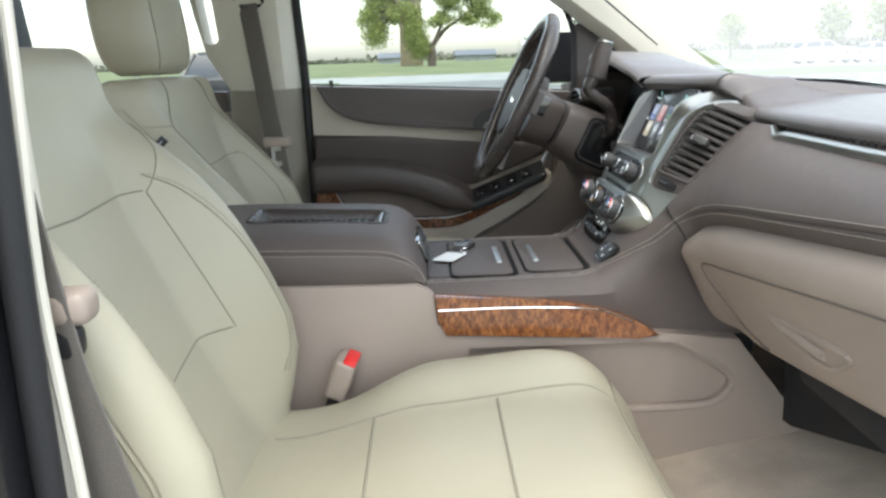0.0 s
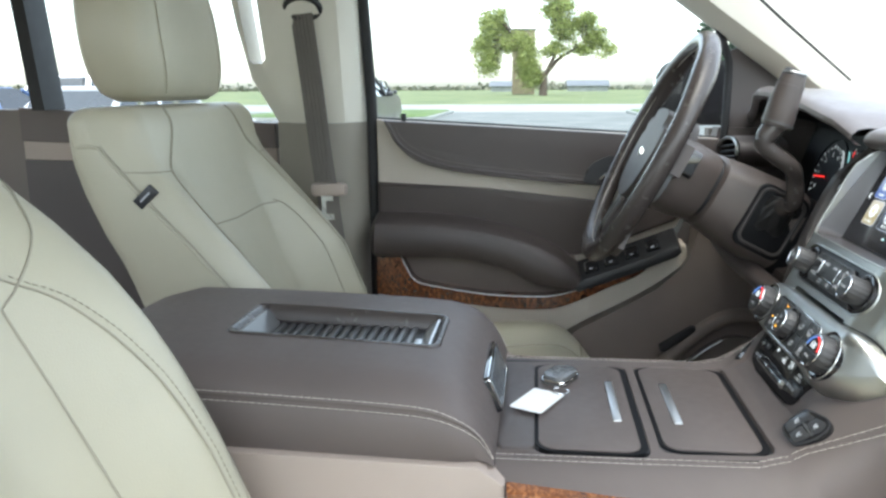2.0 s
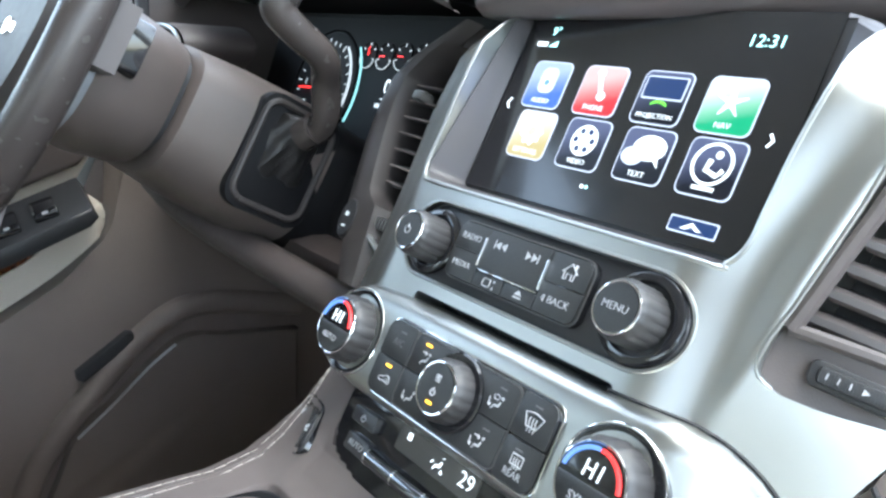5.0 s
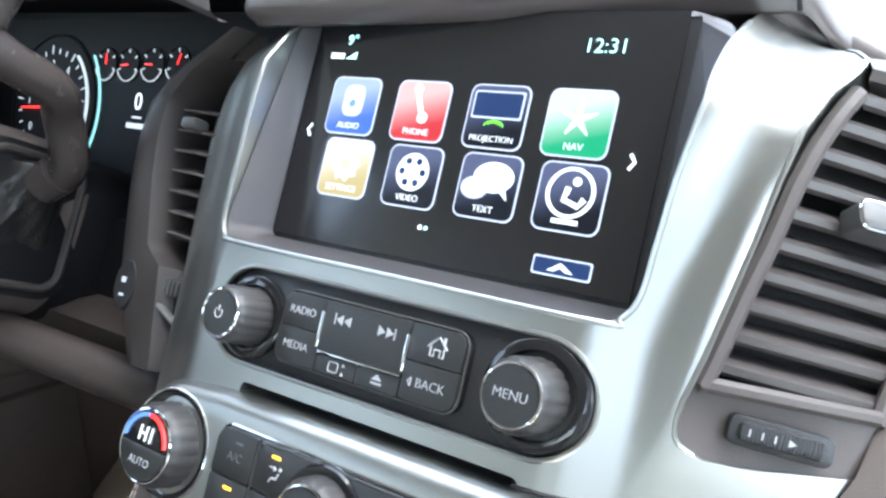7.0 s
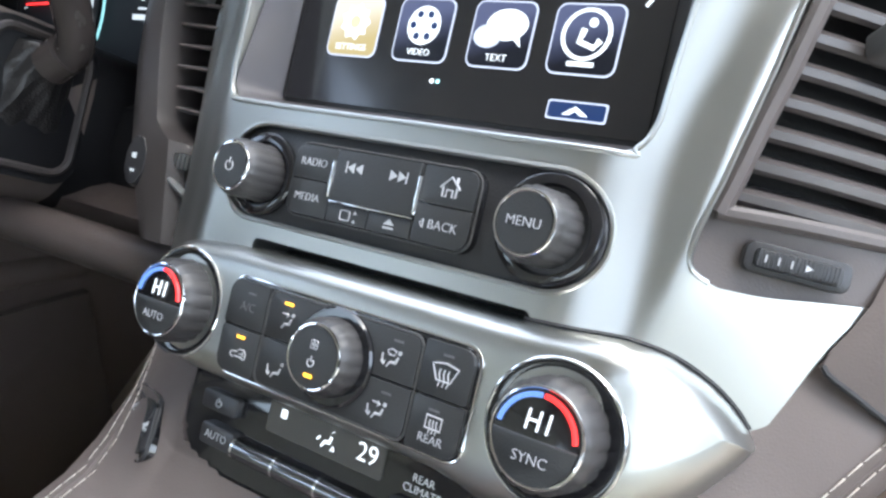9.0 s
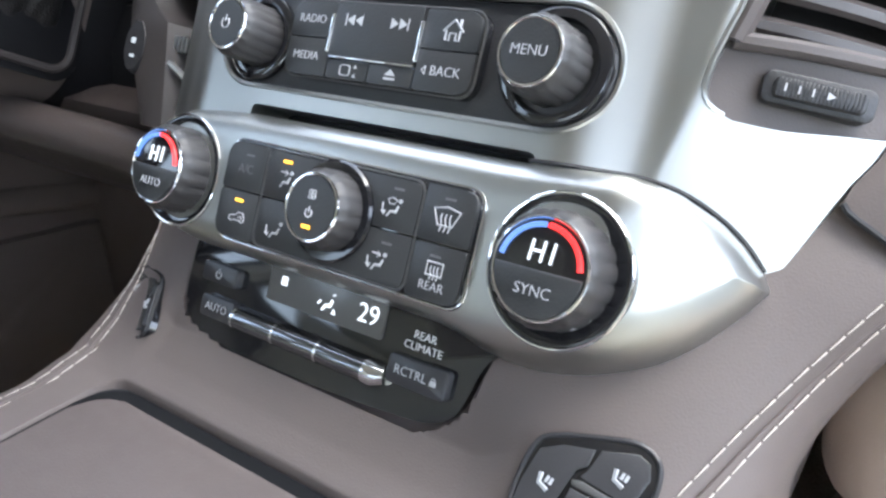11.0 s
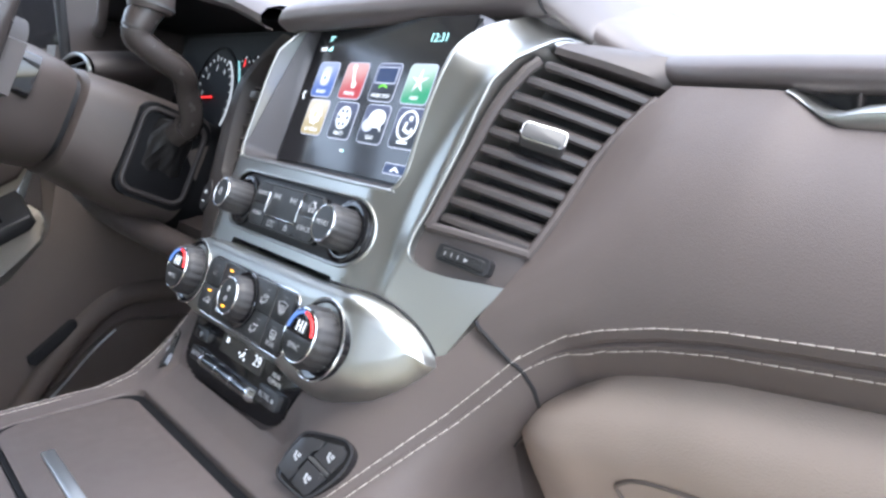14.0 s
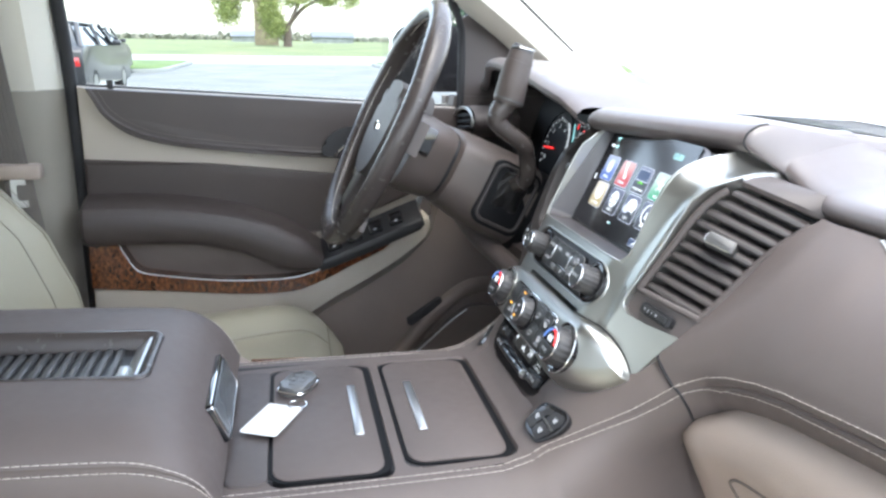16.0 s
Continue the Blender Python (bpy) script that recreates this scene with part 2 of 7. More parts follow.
def add_tube(bm, pts, r, seg=8, closed=False, flat=1.0, up=None):
    pts = [Vector(p) for p in pts]
    rings, n = [], len(pts)
    ref = Vector(up) if up else Vector((0.123, 0.31, 0.94))
    for i, p in enumerate(pts):
        d = (pts[(i + 1) % n] - pts[i - 1]) if closed else (pts[min(i + 1, n - 1)] - pts[max(i - 1, 0)])
        d.normalize()
        s = d.cross(ref).normalized()
        u = s.cross(d)
        rr = r[i] if isinstance(r, (list, tuple)) else r
        rings.append([bm.verts.new(p + rr * (math.cos(2 * math.pi * k / seg) * s + flat * math.sin(2 * math.pi * k / seg) * u)) for k in range(seg)])
    for i in range(n if closed else n - 1):
        a, b = rings[i], rings[(i + 1) % n]
        for k in range(seg):
            bm.faces.new((a[k], a[(k + 1) % seg], b[(k + 1) % seg], b[k]))
    if not closed:
        bm.faces.new(rings[0][::-1])
        bm.faces.new(rings[-1])
    return bm


def tube(*a, **k):
    return add_tube(bmesh.new(), *a, **k)


def stitches(pts, gap=0.0072, length=0.0062, r=0.00026, bm=None):
    """A row of single thread stitches along a line."""
    bm = bm or bmesh.new()
    pts = [Vector(p) for p in pts]
    run, at = 0.0, 0.0
    for a, b in zip(pts, pts[1:]):
        d = (b - a).length
        if d < 1e-6:
            continue
        w = (b - a) / d
        while at < run + d:
            p = a + w * (at - run)
            add_tube(bm, [p, p + w * length * 0.5, p + w * length], [r * 0.7, r, r * 1.5], seg=5)
            at += gap
        run += d
    return bm


def strap(pts, width, thick, side):
    """A flat band along a line; side: the way of its width."""
    rows = []
    pts = [Vector(p) for p in pts]
    for i, p in enumerate(pts):
        d = (pts[min(i + 1, len(pts) - 1)] - pts[max(i - 1, 0)]).normalized()
        s = Vector(side[i] if isinstance(side, list) else side)
        s = (s - d * s.dot(d)).normalized()
        u = d.cross(s)
        w, h = width / 2, thick / 2
        rows.append([p + s * w - u * h, p + s * w + u * h, p - s * w + u * h, p - s * w - u * h])
    return loft(rows, closed=True, caps=True)


def carve(ob, cutters, weld=0.00012):
    """Cuts the given bmeshes out of ob's mesh."""
    for bm in cutters:
        me = bpy.data.meshes.new("cut")
        finish(bm).to_mesh(me)
        bm.free()
        cut = new("cut", me)
        cut.parent = ob.parent
        mod = ob.modifiers.new("cut", "BOOLEAN")
        mod.object, mod.operation, mod.solver = cut, "DIFFERENCE", "EXACT"
        bpy.context.view_layer.update()
        res = bpy.data.meshes.new_from_object(ob.evaluated_get(bpy.context.evaluated_depsgraph_get()))
        ob.modifiers.clear()
        old, ob.data = ob.data, res
        bpy.data.meshes.remove(old)
        bpy.data.objects.remove(cut)
        bpy.data.meshes.remove(me)
    bm = bmesh.new()
    bm.from_mesh(ob.data)
    bmesh.ops.remove_doubles(bm, verts=bm.verts, dist=weld)
    bmesh.ops.dissolve_degenerate(bm, edges=bm.edges, dist=0.00005)
    finish(bm).to_mesh(ob.data)
    bm.free()
    return ob


def writing(name, text, size, at, material, parent, label="", m=None):
    """Raised lettering in the parent's local xy plane (or by m), centred at a point."""
    c = bpy.data.curves.new(name, "FONT")
    c.body, c.size, c.align_x, c.align_y, c.extrude = text, size, "CENTER", "CENTER", 0.00012
    c.offset = -0.010 * size
    c.resolution_u = 3
    tmp = new("tmp", c)
    bpy.context.view_layer.update()
    me = bpy.data.meshes.new_from_object(tmp.evaluated_get(bpy.context.evaluated_depsgraph_get()))
    bpy.data.objects.remove(tmp)
    bpy.data.curves.remove(c)
    me.name = name
    me.transform(Matrix.Translation(at) if m is None else m)
    me.materials.clear()
    me.materials.append(material)
    ob = new(name, me)
    ob.parent = parent
    if label:
        ob["label"] = label
    return ob



def smooth(a, b, x):
    t = max(0.0, min(1.0, (x - a) / (b - a)))
    return t * t * (3 - 2 * t)


def lerp_table(tab, x):
    if x <= tab[0][0]:
        return tab[0][1]
    for (a, b), (c, d) in zip(tab, tab[1:]):
        if x <= c:
            return b + (d - b) * (x - a) / (c - a)
    return tab[-1][1]


# ---- outdoors ----
def flat_sheet(name, outline, z, material, label, category):
    bm = bmesh.new()
    bm.faces.new([bm.verts.new((x, y, z)) for x, y in outline])
    return single(name, bm, material, label, category, "structure")


def ground_mat(name, a, b, scale, bump, dist):
    m = mat(name, a, 0.95)
    nt, p = m.node_tree, m.node_tree.nodes["Principled BSDF"]
    tc = nt.nodes.new("ShaderNodeTexCoord")
    big = nt.nodes.new("ShaderNodeTexNoise")
    big.inputs["Scale"].default_value, big.inputs["Detail"].default_value = scale, 8
    r = nt.nodes.new("ShaderNodeValToRGB")
    r.color_ramp.elements[0].position, r.color_ramp.elements[1].position = 0.35, 0.65
    r.color_ramp.elements[0].color, r.color_ramp.elements[1].color = (*a, 1), (*b, 1)
    nt.links.new(tc.outputs["Object"], big.inputs["Vector"])
    nt.links.new(big.outputs["Fac"], r.inputs["Fac"])
    nt.links.new(r.outputs["Color"], p.inputs["Base Color"])
    bp = nt.nodes.new("ShaderNodeBump")
    bp.inputs["Strength"].default_value, bp.inputs["Distance"].default_value = bump, dist
    nt.links.new(big.outputs["Fac"], bp.inputs["Height"])
    nt.links.new(bp.outputs["Normal"], p.inputs["Normal"])
    return m


FIELD = ground_mat("field_grass", (0.065, 0.095, 0.032), (0.13, 0.15, 0.06), 0.15, 0.5, 0.2)
LAWN = ground_mat("mown_lawn", (0.05, 0.09, 0.02), (0.09, 0.14, 0.04), 0.8, 0.5, 0.05)
ASPHALT = ground_mat("worn_asphalt", (0.095, 0.105, 0.104), (0.135, 0.146, 0.144), 0.6, 0.3, 0.02)
CONCRETE = ground_mat("pale_concrete", (0.19, 0.205, 0.195), (0.25, 0.265, 0.25), 0.5, 0.2, 0.01)
flat_sheet("ground", [(-3000, -3000), (3000, -3000), (3000, 3000), (-3000, 3000)], 0, FIELD, "wide green field grass reaching the horizon", "ground")
flat_sheet("road", [(-66, -400), (-45, -400), (-45, 400), (-66, 400)], 0.012, CONCRETE, "pale concrete road beside the field", "road")
flat_sheet("parking_lot", [(-45, -60), (60, -60), (60, 60), (-45, 60)], 0.01, ASPHALT, "grey asphalt parking lot", "parking lot")


def lawn_island(x0, x1, y0, y1):
    isl = thing("lawn_island", "mown green grass island with a pale concrete kerb", "lawn", "structure")
    part("kerb", prism(rrect(x0, x1, y0, y1, 1.2), 0, 0.15, bevel=0.03), CONCRETE, isl)
    part("lawn", prism(rrect(x0 + 0.2, x1 - 0.2, y0 + 0.2, y1 - 0.2, 1.1), 0.1, 0.19, bevel=0.05), LAWN, isl)


lawn_island(-44.5, -32.5, -13.5, -4.1)
lawn_island(-44.5, -32.5, 5.5, 40)

BARK = mat("bark", (0.09, 0.07, 0.055), 0.9, grain=12, bump=0.8, var=0.25)


def leaf_mat(name, a, b):
    m = mat(name, a, 0.75, var=0.0)
    nt, p = m.node_tree, m.node_tree.nodes["Principled BSDF"]
    g = nt.nodes.new("ShaderNodeNewGeometry")
    r = nt.nodes.new("ShaderNodeValToRGB")
    r.color_ramp.elements[0].color, r.color_ramp.elements[1].color = (*a, 1), (*b, 1)
    nt.links.new(g.outputs["Random Per Island"], r.inputs["Fac"])
    nt.links.new(r.outputs["Color"], p.inputs["Base Color"])
    p.inputs["Subsurface Weight"].default_value = 0.0
    return m


LEAF = leaf_mat("autumn_leaves", (0.12, 0.165, 0.045), (0.30, 0.34, 0.11))
NEEDLE = leaf_mat("spruce_needles", (0.012, 0.03, 0.018), (0.03, 0.06, 0.03))
HEDGE = leaf_mat("far_leaves", (0.085, 0.10, 0.075), (0.16, 0.16, 0.11))


def add_leaf(bm, p, s, rnd):
    a, b = Vector((rnd.gauss(0, 1), rnd.gauss(0, 1), rnd.gauss(0, 1))).normalized(), Vector((rnd.gauss(0, 1), rnd.gauss(0, 1), rnd.gauss(0, 1))).normalized()
    c = a.cross(b).normalized()
    b = c.cross(a)
    bm.faces.new([bm.verts.new(p + a * s), bm.verts.new(p + b * s * 0.5), bm.verts.new(p - a * s), bm.verts.new(p - b * s * 0.5)])


def broad_tree(at, seed):
    """A spreading field tree on two stems: heavy drooping foliage on one side, an airy round crown on the other."""
    rnd = random.Random(seed)
    t = thing("tree", "leafy tree with drooping thin yellow-green foliage in the field", "tree", m=Matrix.Translation(at) @ Matrix.Scale(1.55, 4))
    trunk, crown = bmesh.new(), bmesh.new()
    add_tube(trunk, curve([(0, 0, -.3), (0, .05, 1.0), (.1, .1, 1.9), (0, 0, 2.6)], 3), [.52 - .020 * k for k in range(10)], seg=9)
    forks = [curve([(0, -.1, 1.8), (.1, -1.0, 3.2), (-.1, -2.2, 4.8), (.2, -3.4, 6.2)], 4), curve([(0, .1, 2.0), (.2, .8, 3.6), (-.1, 1.5, 5.2), (.1, 1.9, 7.2)], 4), curve([(0, .3, 2.6), (-.2, 1.8, 4.2), (.1, 3.4, 5.2), (0, 4.6, 6.0)], 4)]
    for f in forks:
        add_tube(trunk, f, [.28 - .016 * i for i in range(len(f))], seg=7)
    # lobes of the crown: y, z, half width, half height, twigs, how far the leaves hang
    lobes = ((-6.6, 8.2, 1.5, 2.0, 26, .9), (-7.4, 6.0, 1.2, 1.6, 16, 1.2), (-6.4, 4.4, 1.3, 1.9, 22, 1.5), (-5.4, 9.4, 1.0, 1.2, 10, .6), (-4.2, 6.6, 1.5, 1.3, 16, 1.0), (-1.9, 4.8, 1.1, 2.2, 40, 1.3), (-1.5, 2.6, 1.1, 1.4, 26, .9), (-2.6, 6.6, .9, 1.0, 9, .8),
             (1.6, 10.2, 2.2, 1.8, 28, .5), (2.6, 7.6, 1.9, 1.6, 24, .6), (4.8, 8.4, 1.7, 1.3, 20, .5), (6.2, 6.6, 1.6, 1.3, 16, .6), (.6, 12.2, 1.5, 1.2, 16, .4), (7.4, 4.8, 1.2, 1.0, 8, .6), (4.2, 5.2, 1.5, .9, 10, .5), (1.2, 5.4, 1.3, 1.2, 12, .6))
    for ly, lz, ry, rz, count, hang in lobes:
        hub = min((q for f in forks for q in f), key=lambda q: (q - Vector((0, ly, lz - 1.0))).length)
        for k in range(count):
            v = Vector((rnd.gauss(0, 1), rnd.gauss(0, 1), rnd.gauss(0, 1))).normalized() * rnd.uniform(.35, 1.0)
            end = Vector((v.x * ry * 1.4, ly + v.y * ry, lz + v.z * rz))
            line = curve([hub, hub.lerp(end, .5) + Vector((rnd.gauss(0, .25), rnd.gauss(0, .25), .3)), end], 3)
            add_tube(trunk, line, [.075 - .010 * i for i in range(len(line))], seg=4)
            for q in (end, line[-2], end.lerp(line[-2], .5)):
                for _ in range(54):
                    u = rnd.random()
                    add_leaf(crown, q + Vector((rnd.gauss(0, .46), rnd.gauss(0, .46), .2 - hang * u + rnd.gauss(0, .28))), rnd.uniform(.07, .17), rnd)
    part("trunk", trunk, BARK, t)
    part("crown", crown, LEAF, t)
    return t


broad_tree((-143, 1.8, 0), 5)


def brick_tower():
    """A plain brick silo tower behind the field tree."""
    t = thing("brick_tower", "tall reddish-brown brick tower behind the field tree", "tower", "structure", m=Matrix.Translation((-171, -2.2, 0)) @ Matrix.Scale(1.50, 4))
    part("wall", box(-1.6, 1.6, -1.6, 1.6, 0, 8.9, bevel=.06), mat("weathered_brick", (0.17, 0.145, 0.095), 0.85, grain=9, bump=0.6, var=0.22, var_scale=1.2), t)
    part("cap", box(-1.75, 1.75, -1.75, 1.75, 8.9, 9.15, bevel=.05), CONCRETE, t)


brick_tower()


def far_barn(y0, y1, h):
    b = thing("far_barn", "low dark-roofed farm shed on the horizon", "barn", "structure")
    part("wall", box(-318, -306, y0, y1, 0, h * .55), CONCRETE, b)
    part("roof", prism([(-319, h * .5), (-312, h), (-305, h * .5)], y0 - .6, y1 + .6, on_y), mat("dark_roof_metal", (0.10, 0.11, 0.12), 0.5), b)


far_barn(13, 28, 4.2)
far_barn(-17, -8, 4.0)


def power_line():
    p = thing("power_line", "thin black overhead cable on wooden poles", "power line")
    part("cable", tube([(-80, -24 + 6 * i, 7.9 - .9 * (1 - ((i - 6.5) / 6.5) ** 2)) for i in range(14)], .022, seg=5), RUBBER, p)
    for y in (-24, 54):
        part("pole", tube([(-80, y, -.2), (-80, y, 8.6)], [.14, .10], seg=9), BARK, p)


power_line()


def conifer(at, height, seed):
    rnd = random.Random(seed)
    t = thing("spruce", "dark green spruce tree in the field", "tree", m=Matrix.Translation(at))
    crown = bmesh.new()
    part("trunk", tube([(0, 0, -0.2), (0, 0, height * 0.5), (0, 0, height)], [0.18, 0.1, 0.02], seg=7), BARK, t)
    for k in range(1500):
        h = rnd.random() ** 0.75
        a, out = rnd.uniform(0, 6.28), rnd.random() ** 0.5 * (1 - h) * height * 0.24 + 0.1
        lay = round(h * 22) / 22
        add_leaf(crown, Vector((math.cos(a) * out, math.sin(a) * out, height * (0.06 + 0.94 * lay) - out * 0.3)), rnd.uniform(.18, .4), rnd)
    part("crown", crown, NEEDLE, t)


conifer((-66, 14.6, 0), 10.0, 3)
conifer((-70, 17.6, 0), 8.0, 4)


def far_woods():
    rnd = random.Random(9)
    bm = bmesh.new()
    for k in range(15000):
        a = rnd.uniform(math.pi * 0.42, math.pi * 1.45)
        d = rnd.uniform(520, 560)
        x, y = math.cos(a) * d, math.sin(a) * d
        top = 3.0 + 3.5 * smooth(1.5, 2.9, 3.7 - a) + 4.0 * noise.noise((x * 0.02, y * 0.02, 0.3)) + 2.5 * noise.noise((x * 0.1, y * 0.1, 2))
        add_leaf(bm, Vector((x, y, rnd.uniform(0, max(2.2, top)))), rnd.uniform(0.9, 2.4), rnd)
    return single("far_woods", bm, HEDGE, "distant line of trees along the horizon", "woods", "stuff")


far_woods()


def front_trees():
    rnd = random.Random(21)
    for k, (x, y, h) in enumerate(((-112, 44.5, 6.6), (-102, 54.0, 7.4), (-98, 58.5, 8.4), (-90, 60, 7.0))):
        t = thing("tree", "green bushy tree beyond the road", "tree", m=Matrix.Translation((x, y, 0)))
        part("trunk", tube([(0, 0, -.2), (.1, 0, h * .4), (0, .1, h * .8)], [.16, .12, .04], seg=7), BARK, t)
        bm = bmesh.new()
        for _ in range(1400):
            v = Vector((rnd.gauss(0, 1), rnd.gauss(0, 1), rnd.gauss(0, 1))).normalized() * rnd.random() ** .4
            add_leaf(bm, Vector((v.x * h * .32, v.y * h * .32, h * .6 + v.z * h * .4)), rnd.uniform(.15, .35), rnd)
        part("crown", bm, LEAF, t)


front_trees()

PAINT = {n: mat(n + "_car_paint", c, 0.30, coat=0.4, var=0.02) for n, c in (("silver", (.45, .46, .48)), ("blue", (.05, .10, .22)), ("white", (.75, .75, .75)), ("black", (.015, .016, .018)), ("grey", (.16, .17, .18)))}
CARGLASS = mat("dark_car_glass", (0.03, 0.035, 0.04), 0.05, coat=0.5)
TYRE = mat("tyre_rubber", (0.02, 0.02, 0.02), 0.85, grain=60, bump=0.3)
LAMP = mat("lamp_lens", (0.7, 0.72, 0.74), 0.1, coat=1.0)
TAIL = mat("tail_lens", (0.35, 0.01, 0.01), 0.15, coat=1.0)


def parked_car(m, paint, tall=False, label=""):
    """A car 4.7 m long along its local y, nose at +y."""
    c = thing("parked_car", label, "car", group="parked cars", m=m)
    h = 0.28 if tall else 0.0
    low = [(-2.3, .35), (-2.35, .75), (-2.25, .98 + h * .6), (-1.3, 1.02 + h * .6), (1.0, .98 + h * .6), (2.0, .86 + h * .6), (2.3, .7), (2.32, .38), (1.9, .28), (-1.9, .28)]
    body = prism(curve2(low + low[:1], 3)[:-1], -0.9, 0.9, lambda p, q, d: Vector((d, p, q)), 0.12, 3)
    part("body", body, PAINT[paint], c)
    y0, y1 = (-2.2, 0.9) if tall else (-1.75, 0.95)
    zt = 1.42 + h
    cab = [(y0, .95 + h * .6), (y0 + .35, zt - .05), (y0 + .6, zt), (.05, zt), (.25, zt - .04), (y1, .95 + h * .6)]
    rows = []
    for y, z in cab:
        w = 0.86 - 0.22 * (z - .95) / .5
        rows.append([Vector((-.86, y, .93 + h * .6)), Vector((-w, y, z)), Vector((w, y, z)), Vector((.86, y, .93 + h * .6))])
    part("cabin_glass", loft(rows, caps=True), CARGLASS, c)
    part("roof", prism(rrect(-.62, .62, y0 + .5, .15, .15), zt - .03, zt + .02, bevel=.02), PAINT[paint], c)
    for sx in (-1, 1):
        part("pillar", tube([(sx * .83, y1 - .05, .97 + h * .6), (sx * .66, .2, zt - .03)], .04), PAINT[paint], c)
        part("pillar", tube([(sx * .85, -.5, .97 + h * .6), (sx * .65, -.5, zt - .03)], .045), PAINT[paint], c)
        part("pillar", tube([(sx * .83, y0 + .05, .97 + h * .6), (sx * .65, y0 + .5, zt - .03)], .06), PAINT[paint], c)
        part("headlight", box(sx * .62 - .2, sx * .62 + .2, 2.12, 2.3, .68, .82, bevel=.03), LAMP, c)
        part("tail_light", box(sx * .7 - .14, sx * .7 + .14, -2.36, -2.2, .72, .95, bevel=.03), TAIL, c)
        part("mirror", box(sx * .98 - .1, sx * .98 + .1, .55, .68, 1.0 + h * .6, 1.14 + h * .6, bevel=.03), PAINT[paint], c)
        for y in (-1.4, 1.45):
            w = part("wheel", lathe([(.05, -.1), (.30, -.1), (.33, -.06), (.33, .06), (.30, .1), (.05, .1)], n=28), TYRE, c)
            w.matrix_local = pose(sx * .80, y, .33, 0, 90, 0)
            r = part("rim", lathe([(.04, -.105), (.2, -.105), (.2, .105), (.04, .105)], n=20), SILVER, w)
    return c


for (x, y, a, p, tall, lab) in (
        (-11.5, -6.0, 80, "silver", False, "silver saloon car parked in a row"),
        (-12.0, -9.2, 84, "blue", False, "dark blue car parked in a row"),
        (-13.0, -12.6, 86, "grey", True, "grey sport utility car parked in a row"),
        (-17.5, -10.0, 88, "white", True, "white car parked further back"),
        (-30.2, -6.2, 88, "black", True, "black sport utility car parked by the lawn"),
        (-20.6, -4.6, 88, "black", True, "black sport utility car parked before another black one"),
        (-58.0, 30.5, 8, "white", True, "white van-like car beyond the windscreen"),
        (-56.0, 34.0, 8, "silver", False, "silver car beyond the windscreen")):
    parked_car(pose(x, y, 0, 0, 0, a), p, tall, lab)
pole = thing("light_pole", "pale grey steel lamp pole in the parking lot", "lamp pole", m=Matrix.Translation((-80, 34.6, 0)))
part("shaft", tube([(0, 0, 0), (0, 0, 7)], [.11, .08], seg=16), SILVER, pole)
part("base", lathe([(.3, 0), (.3, .7), (.27, .75)], n=24), CONCRETE, pole)
part("lamp_head", box(-.2, .2, -.7, .1, 6.95, 7.1, bevel=.04), SILVER, pole)


# ---- car shell ----
HEADLINER = mat("headliner_cloth", (0.55, 0.52, 0.46), 0.9, grain=500, bump=0.4, var=0.04)
roof = thing("roof", "pale cloth roof lining of the car", "roof", "structure")
roof_pts = [(-2.6, 1.76), (-1.5, 1.82), (0, 1.83), (0.45, 1.80), (0.72, 1.75)]
rows = []
for y, z in roof_pts:
    rows.append([Vector((x, y, z - 0.09 * abs(x / 0.74) ** 4)) for x in [-.74 + 1.48 * i / 20 for i in range(21)]])
top = [[p + Vector((0, 0, 0.05)) for p in r] for r in rows]
bm = loft([a + b[::-1] for a, b in zip(rows, top)], closed=True, caps=True)
part("headliner", bm, HEADLINER, roof)

CARBLACK = mat("black_body_paint", (0.012, 0.012, 0.014), 0.2, coat=1.0, var=0.02)
floor = thing("floor", "taupe carpeted car floor", "floor", "structure")
part("carpet", box(-.76, .78, -2.6, 1.35, .60, .66), CARPET, floor)
part("firewall", box(-.80, .82, 1.34, 1.40, .62, 1.28), TAUPE, floor)
part("cowl_side", box(-.84, -.80, .86, 1.40, .60, 1.30), TAUPE, floor)
part("cowl_side", box(.80, .84, 1.12, 1.40, .60, 1.26), TAUPE, floor)
rows = []
for y, z in ((.86, .66), (1.0, .70), (1.14, .80), (1.24, .92), (1.30, 1.05)):
    rows.append([Vector((x, y, z)) for x in (-.75, -.4, -.18, .18, .4, .77)])
part("toe_board", loft(rows), CARPET, floor)
rows = []
for y, z in curve2([(.40, .68), (.60, .722), (.82, .754), (.91, .773), (1.01, .789), (1.07, .800), (1.20, .86)], 3):
    rows.append([Vector((x, y, z - .012 * smooth(.5, .77, x))) for x in [.166 + .604 * i / 12 for i in range(13)]])
part("footwell_carpet", loft(rows), CARPET, floor)
sill = thing("door_sill", "black painted sill below the open doorway", "sill", "structure")
part("sill_panel", box(.74, .84, -.1, 1.2, .45, .68, bevel=.015), CARBLACK, sill)
part("sill_plate", box(.70, .78, .25, 1.1, .672, .69, bevel=.006), TAUPE, sill)


def glass_pane(name, bm, material, label, category, kind):
    me = bpy.data.meshes.new(name)
    bm.to_mesh(me)
    bm.free()
    me.materials.append(material)
    return tagged(new(name, me), label, category, kind=kind)


def window_strip(name, label, pts, x, tilt, material):
    bm = bmesh.new()
    vs = [bm.verts.new((x + tilt * (z - 1.3), y, z)) for y, z in pts]
    f = bm.faces.new(vs)
    f.normal_update()
    if f.normal.x < 0:
        f.normal_flip()
    ob = glass_pane(name, bm, material, label, "window", "structure")
    ob.visible_shadow = False
    return ob


